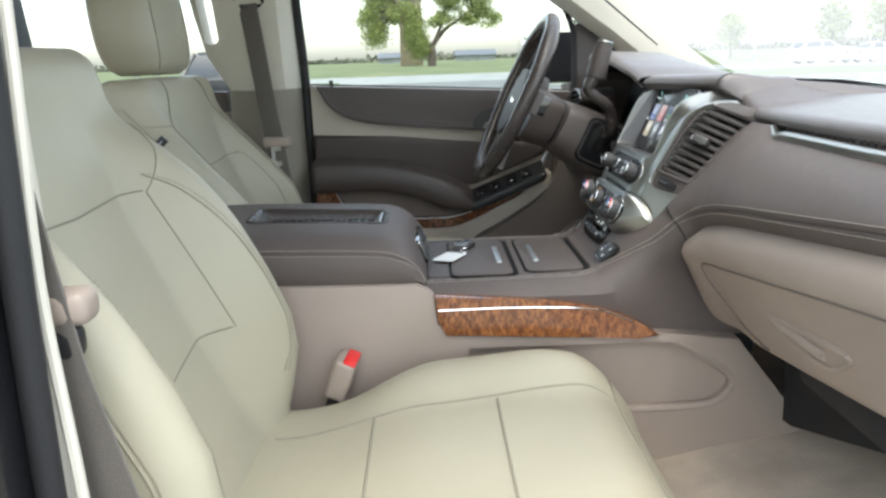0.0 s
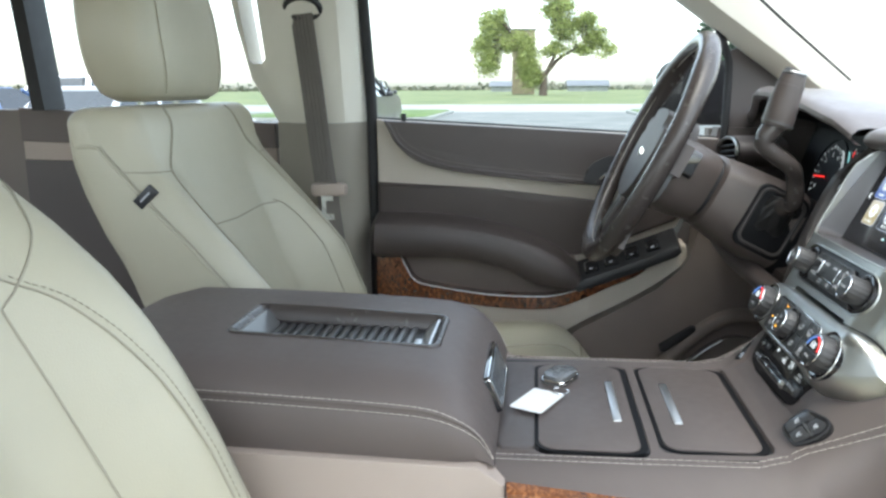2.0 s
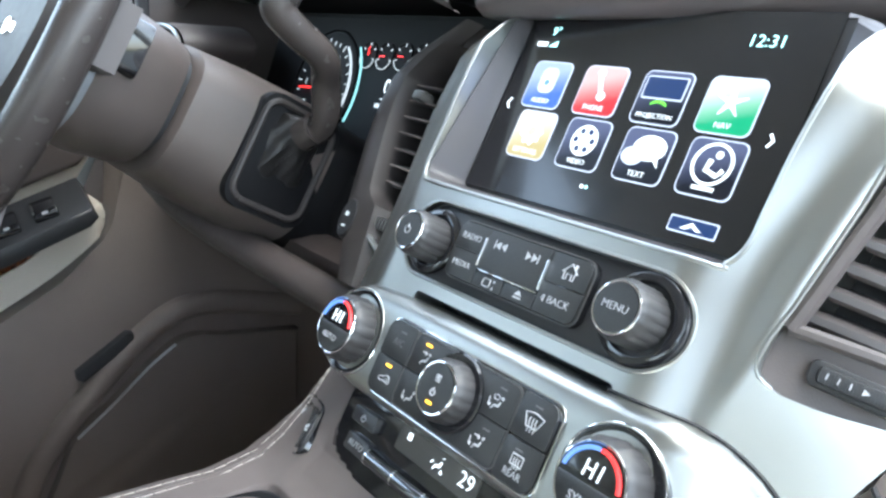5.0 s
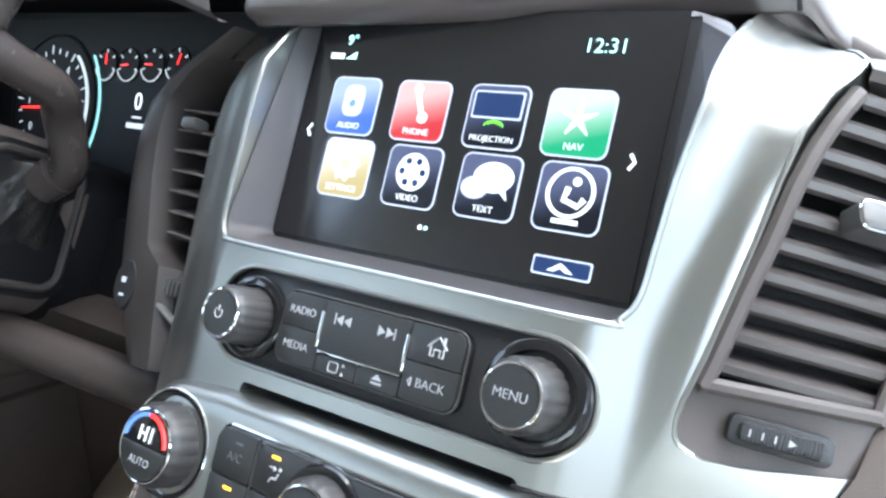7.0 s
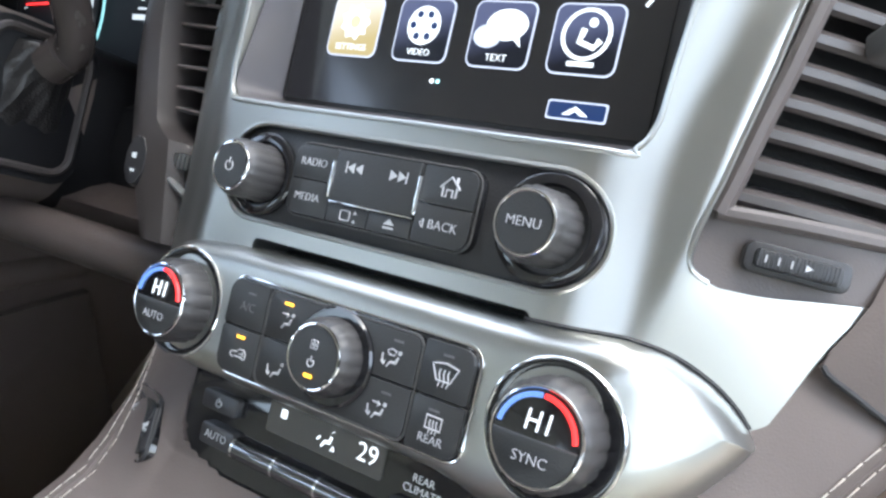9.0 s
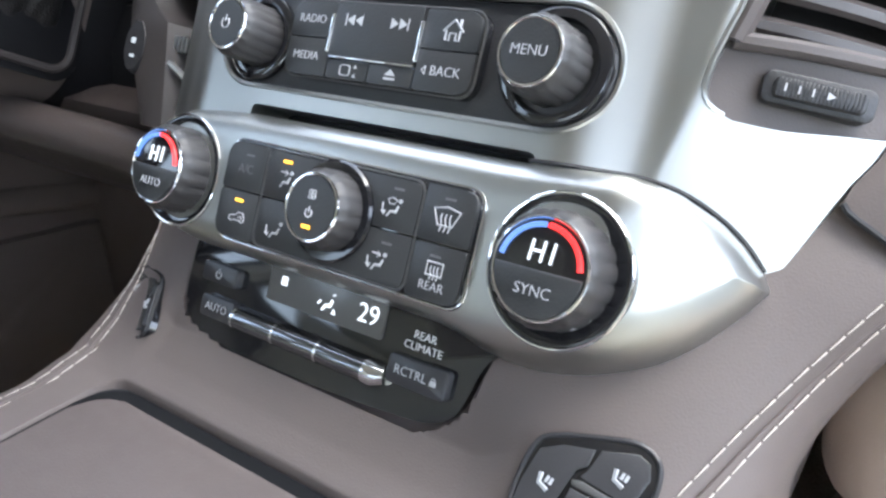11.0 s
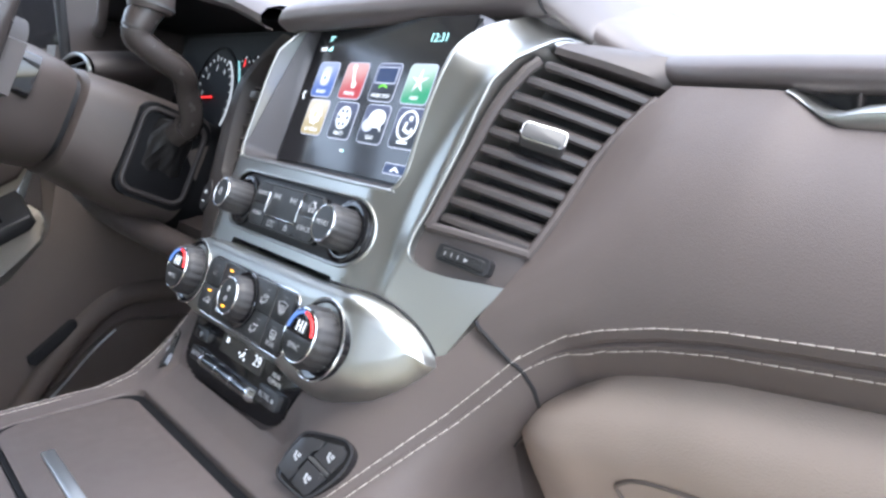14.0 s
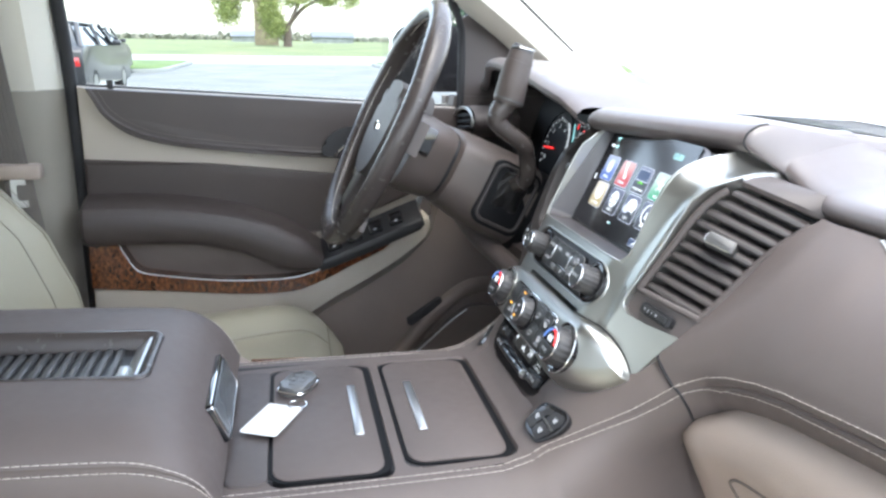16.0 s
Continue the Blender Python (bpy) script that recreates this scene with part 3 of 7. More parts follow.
window_strip("window_1", "clear driver door window pane", [(.19, 1.29), (.87, 1.26), (.87, 1.43), (.80, 1.54), (.50, 1.76), (.19, 1.76)], -.762, .22, GLASS)
window_strip("window_2", "clear rear door window pane", [(-.53, 1.33), (-.02, 1.31), (-.06, 1.76), (-.56, 1.76)], -.775, .22, GLASS)


def copy_bm(ob):
    bm = bmesh.new()
    bm.from_mesh(ob.data)
    return bm


def b_pillar(side, label):
    s = side
    p = thing("pillar_trim", label, "pillar trim", "structure")
    lean = lambda z: max(0.0, z - 1.3) * -0.20
    rows_u, rows_l = [], []
    for z in (1.315, 1.40, 1.5, 1.6, 1.7, 1.78):
        x = .715 + lean(z)
        y0, y1 = (0.0 - .045 * smooth(1.32, 1.43, z) - (z - 1.31) * .10, 0.188)
        rows_u.append([Vector((s * (x + .07), y0, z)), Vector((s * x, y0 + .015, z)), Vector((s * (x - .022), y0 + .05, z)), Vector((s * (x - .026), (y0 + y1) / 2, z)), Vector((s * (x - .02), y1 - .035, z)), Vector((s * (x + .01), y1 - .008, z)), Vector((s * (x + .07), y1, z))])
    for z in (.66, .8, 1.0, 1.2, 1.316):
        x = .71
        rows_l.append([Vector((s * (x + .07), .0, z)), Vector((s * x, .012, z)), Vector((s * (x - .02), .05, z)), Vector((s * (x - .024), .1, z)), Vector((s * (x - .016), .155, z)), Vector((s * (x + .01), .18, z)), Vector((s * (x + .07), .188, z))])
    ut = part("upper_trim", loft(rows_u, closed=True, caps=True), PALE, p)
    slot = part("window_slot", prism([(-.030, 1.435), (-.022, 1.428), (.000, 1.428), (.008, 1.436), (-.004, 1.74), (-.050, 1.74)], s * .60, s * .80, on_x), PALE, p)
    carve(ut, [copy_bm(slot)])
    bpy.data.objects.remove(slot)
    part("lower_trim", loft(rows_l), mat("grey_beige_plastic", (0.27, 0.245, 0.205), 0.55, grain=900, bump=0.2, var=0.06), p)
    part("door_seal", tube(curve([(s * .745, .197, .64), (s * .742, .197, 1.0), (s * .738, .197, 1.31), (s * .70, .192, 1.55), (s * .655, .186, 1.78)], 5), .011, seg=10), RUBBER, p)
    return p


b_pillar(-1, "pale plastic pillar trim between the driver-side doors")
pp = thing("pillar", "dark painted door pillar with a black rubber seal and pale trim", "door pillar", "structure")
part("body_panel", box(.745, .86, -.02, .214, .5, 1.80, bevel=.012), CARBLACK, pp)
part("door_seal", tube(curve([(.757, .224, .62), (.757, .222, 1.1), (.752, .226, 1.4), (.735, .226, 1.78)], 5), .010, seg=10), RUBBER, pp)
part("trim_edge", tube(curve([(.742, .244, .62), (.742, .237, 1.05), (.740, .229, 1.24), (.738, .236, 1.42), (.72, .232, 1.78)], 6), .0045, seg=8), PALE, pp, "pale plastic trim edge")
part("inner_trim", box(.69, .743, .03, .222, .64, 1.78, bevel=.02, seg=3), PALE, pp)


def shell_walls():
    # quarter panels, tail and passenger rear door: plain closing walls
    for s, n in ((-1, "wall_left"), (1, "wall_right")):
        single(n, box(s * .80 - .03, s * .80 + .03, -2.6, -.56 if s < 0 else -.02, .6, 1.34), TAUPE, "plain dark lower side wall of the car", "wall", "structure")
    single("wall_tail", box(-.78, .78, -2.66, -2.60, .6, 1.30), TAUPE, "plain dark tail wall of the car", "wall", "structure")
    for x, y in ((-.72, -1.15), (-.70, -2.55), (.72, -.9), (.70, -2.55)):
        single("corner_pillar", tube([(x * 1.06, y - .02, 1.3), (x * .93, y + .02, 1.78)], .055, seg=8), RUBBER, "dark roof pillar of the car", "pillar", "structure")


shell_walls()

rd = thing("rear_door", "dark brown rear door panel with a beige band", "car door", "structure")
part("upper_panel", prism([(-.56, 1.275), (-.005, 1.262), (-.005, 1.312), (-.56, 1.345)], -.74, -.80, on_x, .012, 3), COCOA, rd)
part("band", prism([(-.56, 1.236), (-.005, 1.225), (-.005, 1.261), (-.56, 1.274)], -.745, -.80, on_x, .004), BEIGE, rd)
part("lower_panel", prism([(-.56, .62), (-.005, .62), (-.005, 1.224), (-.56, 1.235)], -.742, -.80, on_x, .012, 3), COCOA_SOFT, rd)
part("window_frame", prism([(-.502, 1.34), (-.475, 1.34), (-.517, 1.78), (-.547, 1.78)], -.70, -.78, on_x, .01), RUBBER, rd)

# driver-side front pillar, sail and windscreen
ap = thing("front_pillar", "pale plastic windscreen pillar trim", "pillar trim", "structure")
rows = []
for y, z, x, w in ((1.22, 1.28, -.74, .085), (1.10, 1.37, -.715, .085), (.97, 1.465, -.69, .08), (.80, 1.58, -.665, .075), (.62, 1.70, -.64, .075), (.52, 1.77, -.62, .08)):
    c = Vector((x, y, z))
    n, d = Vector((0, .56, .83)), Vector((1, 0, 0))
    rows.append([c - d * .05 - n * w * .75, c - d * .01 - n * w * .78, c + d * .03 - n * w * .5, c + d * .035, c + d * .03 + n * w * .45, c - d * .02 + n * w * .6])
part("trim", loft(rows), PALE, ap)
part("sail_panel", prism([(.872, 1.27), (1.12, 1.27), (1.03, 1.385), (.90, 1.455), (.872, 1.445)], -.735, -.76, on_x, .006), COCOA_SOFT, ap, "dark plastic sail panel")
part("dash_end", prism([(.79, 1.08), (1.25, 1.08), (1.25, 1.305), (.862, 1.305), (.84, 1.20)], -.728, -.775, on_x), COCOA_SOFT, ap, "dark panel between the door and the dash")
apr = thing("front_pillar", "pale plastic windscreen pillar trim beside the doorway", "pillar trim", "structure")
part("trim", tube(curve([(.80, 1.26, 1.22), (.76, 1.10, 1.37), (.70, .80, 1.58), (.65, .52, 1.77)], 5), .045, seg=10), PALE, apr)
wrows = []
for t in [i / 8 for i in range(9)]:
    y, z = 1.62 - .98 * t, 1.20 + .56 * t
    wrows.append([Vector((x, y - .12 * (x / .75) ** 2, z)) for x in [-.76 + 1.52 * i / 16 for i in range(17)]])
wbm = loft(wrows)
for f in wbm.faces:
    f.smooth = True
    f.normal_update()
    if f.normal.y > 0:
        f.normal_flip()
glass_pane("windscreen", wbm, VEILED, "clear curved windscreen", "windscreen", "structure")
wiper = single("wiper", tube([(-.640, 1.056, 1.390), (-.625, .93, 1.492), (-.61, .82, 1.585), (-.60, .74, 1.655)], [.0018, .0026, .0026, .0026], seg=6), RUBBER, "thin black windscreen wiper on the glass", "wiper")
hood = []
for y, z in ((1.56, 1.16), (1.75, 1.19), (2.1, 1.20), (2.5, 1.16), (2.75, 1.08), (2.85, .9), (2.87, .5)):
    hood.append([Vector((x, y, z - .07 * abs(x / .9) ** 3)) for x in [-.92 + 1.84 * i / 16 for i in range(17)]])
# white base colour stands in for bright sky reflected on the bonnet
single("bonnet", loft(hood), mat("bonnet_sky_glare", (0.80, 0.80, 0.79), 0.25, coat=1.0, var=0.02), "glossy car bonnet beyond the windscreen, coloured white as sky glare", "bonnet", "structure")



# ---- driver door ----
dd = thing("driver_door", "closed driver door in brown and beige with burl wood", "car door")
front_edge = [(.40, .66), (.50, .83), (.583, .931), (.69, 1.02), (.776, 1.085), (.805, 1.14), (.84, 1.20), (.862, 1.2855)]
base = [(.208, .62)] + front_edge + [(.208, 1.3215)]
part("door_card", prism(base, -.80, -.722, on_x, .006), DOORBEIGE, dd, "beige door card")
PAD_EDGE = [(.226, 1.319), (.2358, 1.301), (.2516, 1.273), (.290, 1.242), (.3554, 1.2232), (.4535, 1.2112), (.5614, 1.2016), (.6362, 1.1971), (.83, 1.183)]
up = curve2(PAD_EDGE, 5) + [(.866, 1.24), (.863, 1.2840), (.54, 1.3020)]
part("upper_pad", prism(up, -.73, -.700, on_x, .010, 3), DOORVINYL, dd, "dark brown stitched upper pad")
inset = [(y + .012 * max(0, 1 - (y - .226) / .16), z + .012 * min(1, (y - .222) / .06)) for y, z in curve2(PAD_EDGE[:8], 6)]
part("piping", tube([(-.7005, y - .004, z - .003) for y, z in inset], .0030, seg=6), COCOA_SOFT, dd)
part("stitching", stitches([(-.6990, y + .003, z + .005) for y, z in inset[3:]]), DOORTHREAD, dd)
mid = [(.210, 1.07), (.55, 1.05), (.62, 1.06), (.79, 1.13), (.81, 1.155)] + [(.645, 1.166), (.42, 1.188), (.210, 1.198)]
part("middle_panel", prism(mid, -.73, -.706, on_x, .008, 3), DOORVINYL, dd, "dark brown middle panel")


def door_armrest():
    rows = []
    for y, zt, zb, xi in ((.206, 1.122, 1.060, -.655), (.215, 1.130, 1.058, -.645), (.30, 1.130, 1.060, -.640), (.36, 1.126, 1.060, -.638), (.40, 1.121, 1.056, -.638), (.47, 1.108, 1.040, -.637), (.53, 1.086, 1.008, -.637), (.575, 1.061, 1.000, -.638), (.605, 1.036, 1.002, -.641), (.612, 1.026, 1.006, -.65)):
        h = zt - zb
        prof = [(-.712, zt + .012), (-.690, zt + .006), (xi - .018, zt), (xi - .006, zt - .08 * h), (xi, zt - .25 * h), (xi + .002, zt - .55 * h), (xi - .003, zb + .15 * h), (xi - .015, zb), (-.712, zb)]
        rows.append([Vector((x, y, z)) for x, z in prof])
    part("armrest", loft(rows, caps=True), DOORVINYL, dd, "padded dark brown armrest")
    part("stitching", stitches([(xi - .001, y, z) for y, z, xi in ((.21, 1.112, -.642), (.30, 1.113, -.638), (.40, 1.104, -.636), (.47, 1.090, -.635), (.53, 1.066, -.635), (.59, 1.03, -.637))]), COCOA_SOFT, dd)


door_armrest()
part("map_pocket", prism([(.212, .975), (.54, .965), (.61, .99), (.60, 1.06), (.212, 1.07)], -.73, -.705, on_x, .004), FOOTWELL, dd, "brown map pocket")
WOOD_TOP = [(.262, 1.058), (.272, 1.036), (.291, 1.008), (.336, .997), (.424, .985), (.512, .982), (.565, .986), (.618, 1.002), (.670, 1.022), (.722, 1.043)]
WOOD_LOW = [(.728, 1.035), (.663, 1.003), (.620, .981), (.569, .961), (.520, .956), (.450, .958), (.346, .968), (.212, .979)]
wl = curve2(WOOD_TOP + WOOD_LOW, 5)
part("wood_trim", prism(wl + [(.212, 1.058)], -.73, -.672, on_x, .006, 3), DARKWOOD, dd, "glossy dark burl wood strip")
# thin satin line stands in for the reflection along the wood
part("chrome_line", tube([(-.671, y, z) for y, z in curve2(WOOD_TOP, 6)], .0009, seg=6), EDGE, dd)
low = curve2([(.212, .977), (.346, .966), (.45, .956), (.52, .954), (.569, .959), (.62, .979), (.663, 1.001), (.728, 1.033), (.795, 1.090), (.808, 1.075), (.801, 1.052), (.751, 1.011), (.677, .966), (.610, .929), (.50, .85), (.42, .70)], 4)
part("lower_panel", prism(low + [(.212, .70)], -.74, -.676, on_x, .010, 3), DOORBEIGE, dd, "beige lower door panel")
swb = prism([(.598, 1.008), (.606, 1.000), (.70, 1.037), (.784, 1.071), (.793, 1.081), (.786, 1.092), (.70, 1.058), (.608, 1.022), (.600, 1.016)], -.712, -.642, on_x, .004, 3)
for vert in swb.verts:
    vert.co.z += .34 * (-.642 - vert.co.x)
sw = part("switch_panel", swb, BLACK, dd, "black window switch panel")
for y in (.632, .668, .706, .744):
    seat_m = pose(-.672, y, 1.0330 + .396 * (y - .61), 21.5, 19, 0)
    o = part("switch", box(-.020, .016, -.013, .013, -.004, .006, bevel=.003), GLOSS, sw)
    o.matrix_local = seat_m
    o = part("switch_tip", box(-.012, .008, -.0125, -.0095, .004, .0078, bevel=.001), CHROME, sw)
    o.matrix_local = seat_m
    o = part("symbol", box(.009, .013, -.003, .003, .0058, .0066), WHITE, sw)
    o.matrix_local = seat_m
hb = part("pull_bezel", prism(curve2([(.612, 1.204), (.618, 1.226), (.636, 1.244), (.665, 1.254), (.71, 1.254), (.735, 1.235), (.73, 1.205), (.69, 1.196), (.64, 1.197), (.612, 1.204)], 4)[:-1], -.72, -.696, on_x, .005, 2), BLACK, dd, "black handle bezel")
part("handle", tube(curve([(-.692, .640, 1.203), (-.682, .648, 1.216), (-.680, .664, 1.229), (-.688, .690, 1.236)], 5), .0055, seg=10, flat=.6), CHROME, hb, "chrome door handle")
part("lock_pin", tube([(-.724, .262, 1.305), (-.724, .262, 1.332)], [.0045, .0055], seg=10), BLACK, dd)
part("window_seal", tube([(-.738, .20, 1.3195), (-.738, .5, 1.3030), (-.738, .88, 1.2820)], .006, seg=8), RUBBER, dd)
part("window_frame", tube(curve([(-.726, .872, 1.28), (-.722, .872, 1.40), (-.712, .864, 1.440), (-.702, .838, 1.494), (-.695, .79, 1.546), (-.68, .66, 1.652), (-.665, .50, 1.755), (-.66, .2, 1.775)], 5), .007, seg=8), RUBBER, dd)
dm = thing("door_mirror", "dark door mirror outside the driver window", "door mirror")
part("housing", prism(rrect(.775, .985, 1.30, 1.435, .035, 5), -.93, -1.10, on_x, .02, 3), CARBLACK, dm)
part("mirror_glass", prism(rrect(-1.075, -.945, 1.312, 1.425, .025, 5), .770, .774, on_y), CHROME, dm)
part("stem", tube([(-.77, .93, 1.30), (-.96, .93, 1.315)], .022, seg=10), CARBLACK, dm)
# kick panel under the dash, driver side
single("kick_panel", prism([(.42, .66), (1.2, .66), (1.2, 1.15), (.86, 1.22), (.822, 1.14), (.818, 1.068), (.806, 1.047), (.755, 1.006), (.680, .960), (.613, .923), (.55, .880), (.49, .80)], -.78, -.662, on_x, .006, 3), FOOTWELL, "taupe plastic kick panel below the dash", "kick panel", "structure")

# belt on the driver-side pillar
sb = thing("seat_belt", "taupe seat belt hanging on the pillar with chrome tongue", "seat belt")
web = part("webbing", strap([(-.645, .088, 1.515), (-.650, .100, 1.40), (-.640, .115, 1.28), (-.630, .128, 1.195), (-.628, .14, 1.10), (-.63, .15, .95), (-.65, .14, .75)], .046, .002, (.25, 1, 0)), WEB, sb)
for k in range(5):
    dy = -.0155 + .00775 * k
    part("woven_rib", strap([(-.643 + .25 * dy, .088 + dy, 1.515), (-.648 + .25 * dy, .100 + dy, 1.40), (-.638 + .25 * dy, .115 + dy, 1.28), (-.6285 + .25 * dy, .126 + dy, 1.205)], .0046, .0016, (.25, 1, 0)), WEB, web)
part("guide_loop", tube(curve([(-.655, .058, 1.515), (-.645, .060, 1.535), (-.64, .088, 1.545), (-.645, .118, 1.535), (-.655, .120, 1.515), (-.65, .088, 1.508), (-.655, .058, 1.515)], 4)[:-1], .006, seg=8, closed=True), BLACK, sb, "black belt guide loop")
part("adjuster_cover", box(-.70, -.652, .045, .135, 1.515, 1.66, bevel=.015, seg=3), PALE, sb, "pale height adjuster cover")
part("tongue_cover", box(-.640, -.612, .102, .168, 1.182, 1.206, bevel=.006, seg=2), BEIGE, sb)
ring = bmesh.new()
add_prism(ring, rrect(.118, .152, 1.135, 1.186, .004), -.629, -.626, on_x, .0005, 1)
tng = part("tongue", ring, CHROME, sb, "chrome belt tongue")
carve(tng, [prism(rrect(.127, .143, 1.147, 1.172, .003), -.64, -.61, on_x)])


# ---- seats ----
BOLSTER = ((.85, .03), (.92, .068), (1.0, .088), (1.096, .090), (1.1585, .064), (1.216, .036), (1.27, .008), (1.30, 0))
SIDE_FRONT = ((.85, .20), (.95, .180), (1.0, .168), (1.0955, .122), (1.17, .060), (1.235, .000), (1.275, -.034), (1.302, -.058), (1.34, -.070))
SIDE_BACK = ((.85, .06), (1.0, .002), (1.146, -.050), (1.185, -.070), (1.245, -.092), (1.2825, -.101), (1.34, -.103))


BOLSTER_P = ((.90, .02), (.95, .053), (1.0, .083), (1.05, .097), (1.11, .098), (1.17, .092), (1.205, .084), (1.24, .070), (1.28, .042), (1.315, .008), (1.34, 0))


def deep_backrest(st, seam, cx, yf, zmid, TOP, bolster, dy, dz, creases, cross):
    """A backrest with tall side bolsters, a piped side panel and rounded shoulders; dy, dz shift the side panel."""

    def at(a, z, lift=0.0):
        """a: across the front, -1 to 1, and past that round the side to the back (2)."""
        up = max(0.0, z - TOP)
        turn = math.asin(min(1.0, up / .023)) if up else 0.0
        e = .023 * (1 - math.cos(turn))
        s, b = math.copysign(1, a), abs(a)
        W = .234 - .006 * smooth(1.0, 1.2, 1.2 - abs(z - dz - 1.05)) - e
        yc = yf - .41 * (z - zmid) + .012 * smooth(TOP - .074, TOP + .006, z) - e * .6
        crest = yc + lerp_table(bolster, z)
        ys = min(lerp_table(SIDE_FRONT, z - dz) + dy, crest - .02)
        yb = lerp_table(SIDE_BACK, z - dz) + dy + e
        if b <= .86:
            y = yc - .010 * (1 - b * b) * smooth(.9, 1.05, z) * (1 - smooth(1.2, 1.3, z)) + (crest - yc) * smooth(.48, .84, b)
            return Vector((cx + s * b * W, y + lift, z))
        if b <= 1:
            k = (b - .86) / .14
            return Vector((cx + s * W * (.86 + .14 * math.sin(k * math.pi / 2)), crest - (crest - ys) * (1 - math.cos(k * math.pi / 2)) + lift * .6, z))
        k = b - 1
        x = W * (1 + .012 * math.sin(math.pi * min(1, k / .8))) * (1 - .12 * smooth(.75, 1.0, k)) * (1 - smooth(1.0, 2.0, k))
        return Vector((cx + s * (x + lift), ys + (yb - ys) * smooth(0, 1, min(1, k)) ** .8 - .012 * smooth(.8, 1.6, k), z))

    ring = [-1 + i / 22 for i in range(45)] + [1.08, 1.2, 1.4, 1.6, 1.8, 1.9, 1.96, 2.0, 2.3, 2.6] + [-q for q in (2.6, 2.3, 2.0, 1.96, 1.9, 1.8, 1.6, 1.4, 1.2, 1.08)]
    zs = [.87 + (TOP - .87) * i / 40 for i in range(41)] + [TOP + .023 * math.sin(math.pi / 2 * i / 6) for i in range(1, 7)]
    part("backrest", loft([[at(a, z) for a in ring] for z in zs], closed=True, caps=True), CREAM, st, sharp=60)
    for s in (-1, 1):
        edge = [at(s * 1.0, TOP - .029 - .38 * i / 60, .0010) for i in range(61)]
        over = [at(s * (1.55 - .55 * (i / 8)), TOP - .0295 + .002 * math.sin(i / 8 * 3.1), .0010) for i in range(8)]
        part("piping", tube(over + edge, .0022, seg=6), CREAM, st)
        add_tube(seam, [p + Vector((s * .0005, .0040, .0022)) for p in edge], .0010, seg=5)
        part("stitching", stitches([p + Vector((-s * .004, .0075, .0030)) for p in edge], .0055, .0036, .0005), SEAM, st)
        for path, sewn in creases:
            line = curve2(path, 8)
            add_tube(seam, [at(s * a, z, .0008) for a, z in line], .0010, seg=5)
            if sewn:
                part("stitching", stitches([at(s * (a + .022), z, .0012) for a, z in line], .0055, .0036, .0005), SEAM, st)
        part("back_piping", tube([at(s * 1.97, .92 + (TOP + .006 - .92) * i / 40, .0006) for i in range(41)], .0018, seg=6), CREAM, st)
    for zq, drop, aq in cross:
        add_tube(seam, [at(-aq + 2 * aq * i / 30, zq - drop * (1 - abs(i / 15 - 1)), .0006) for i in range(31)], .0013, seg=5)


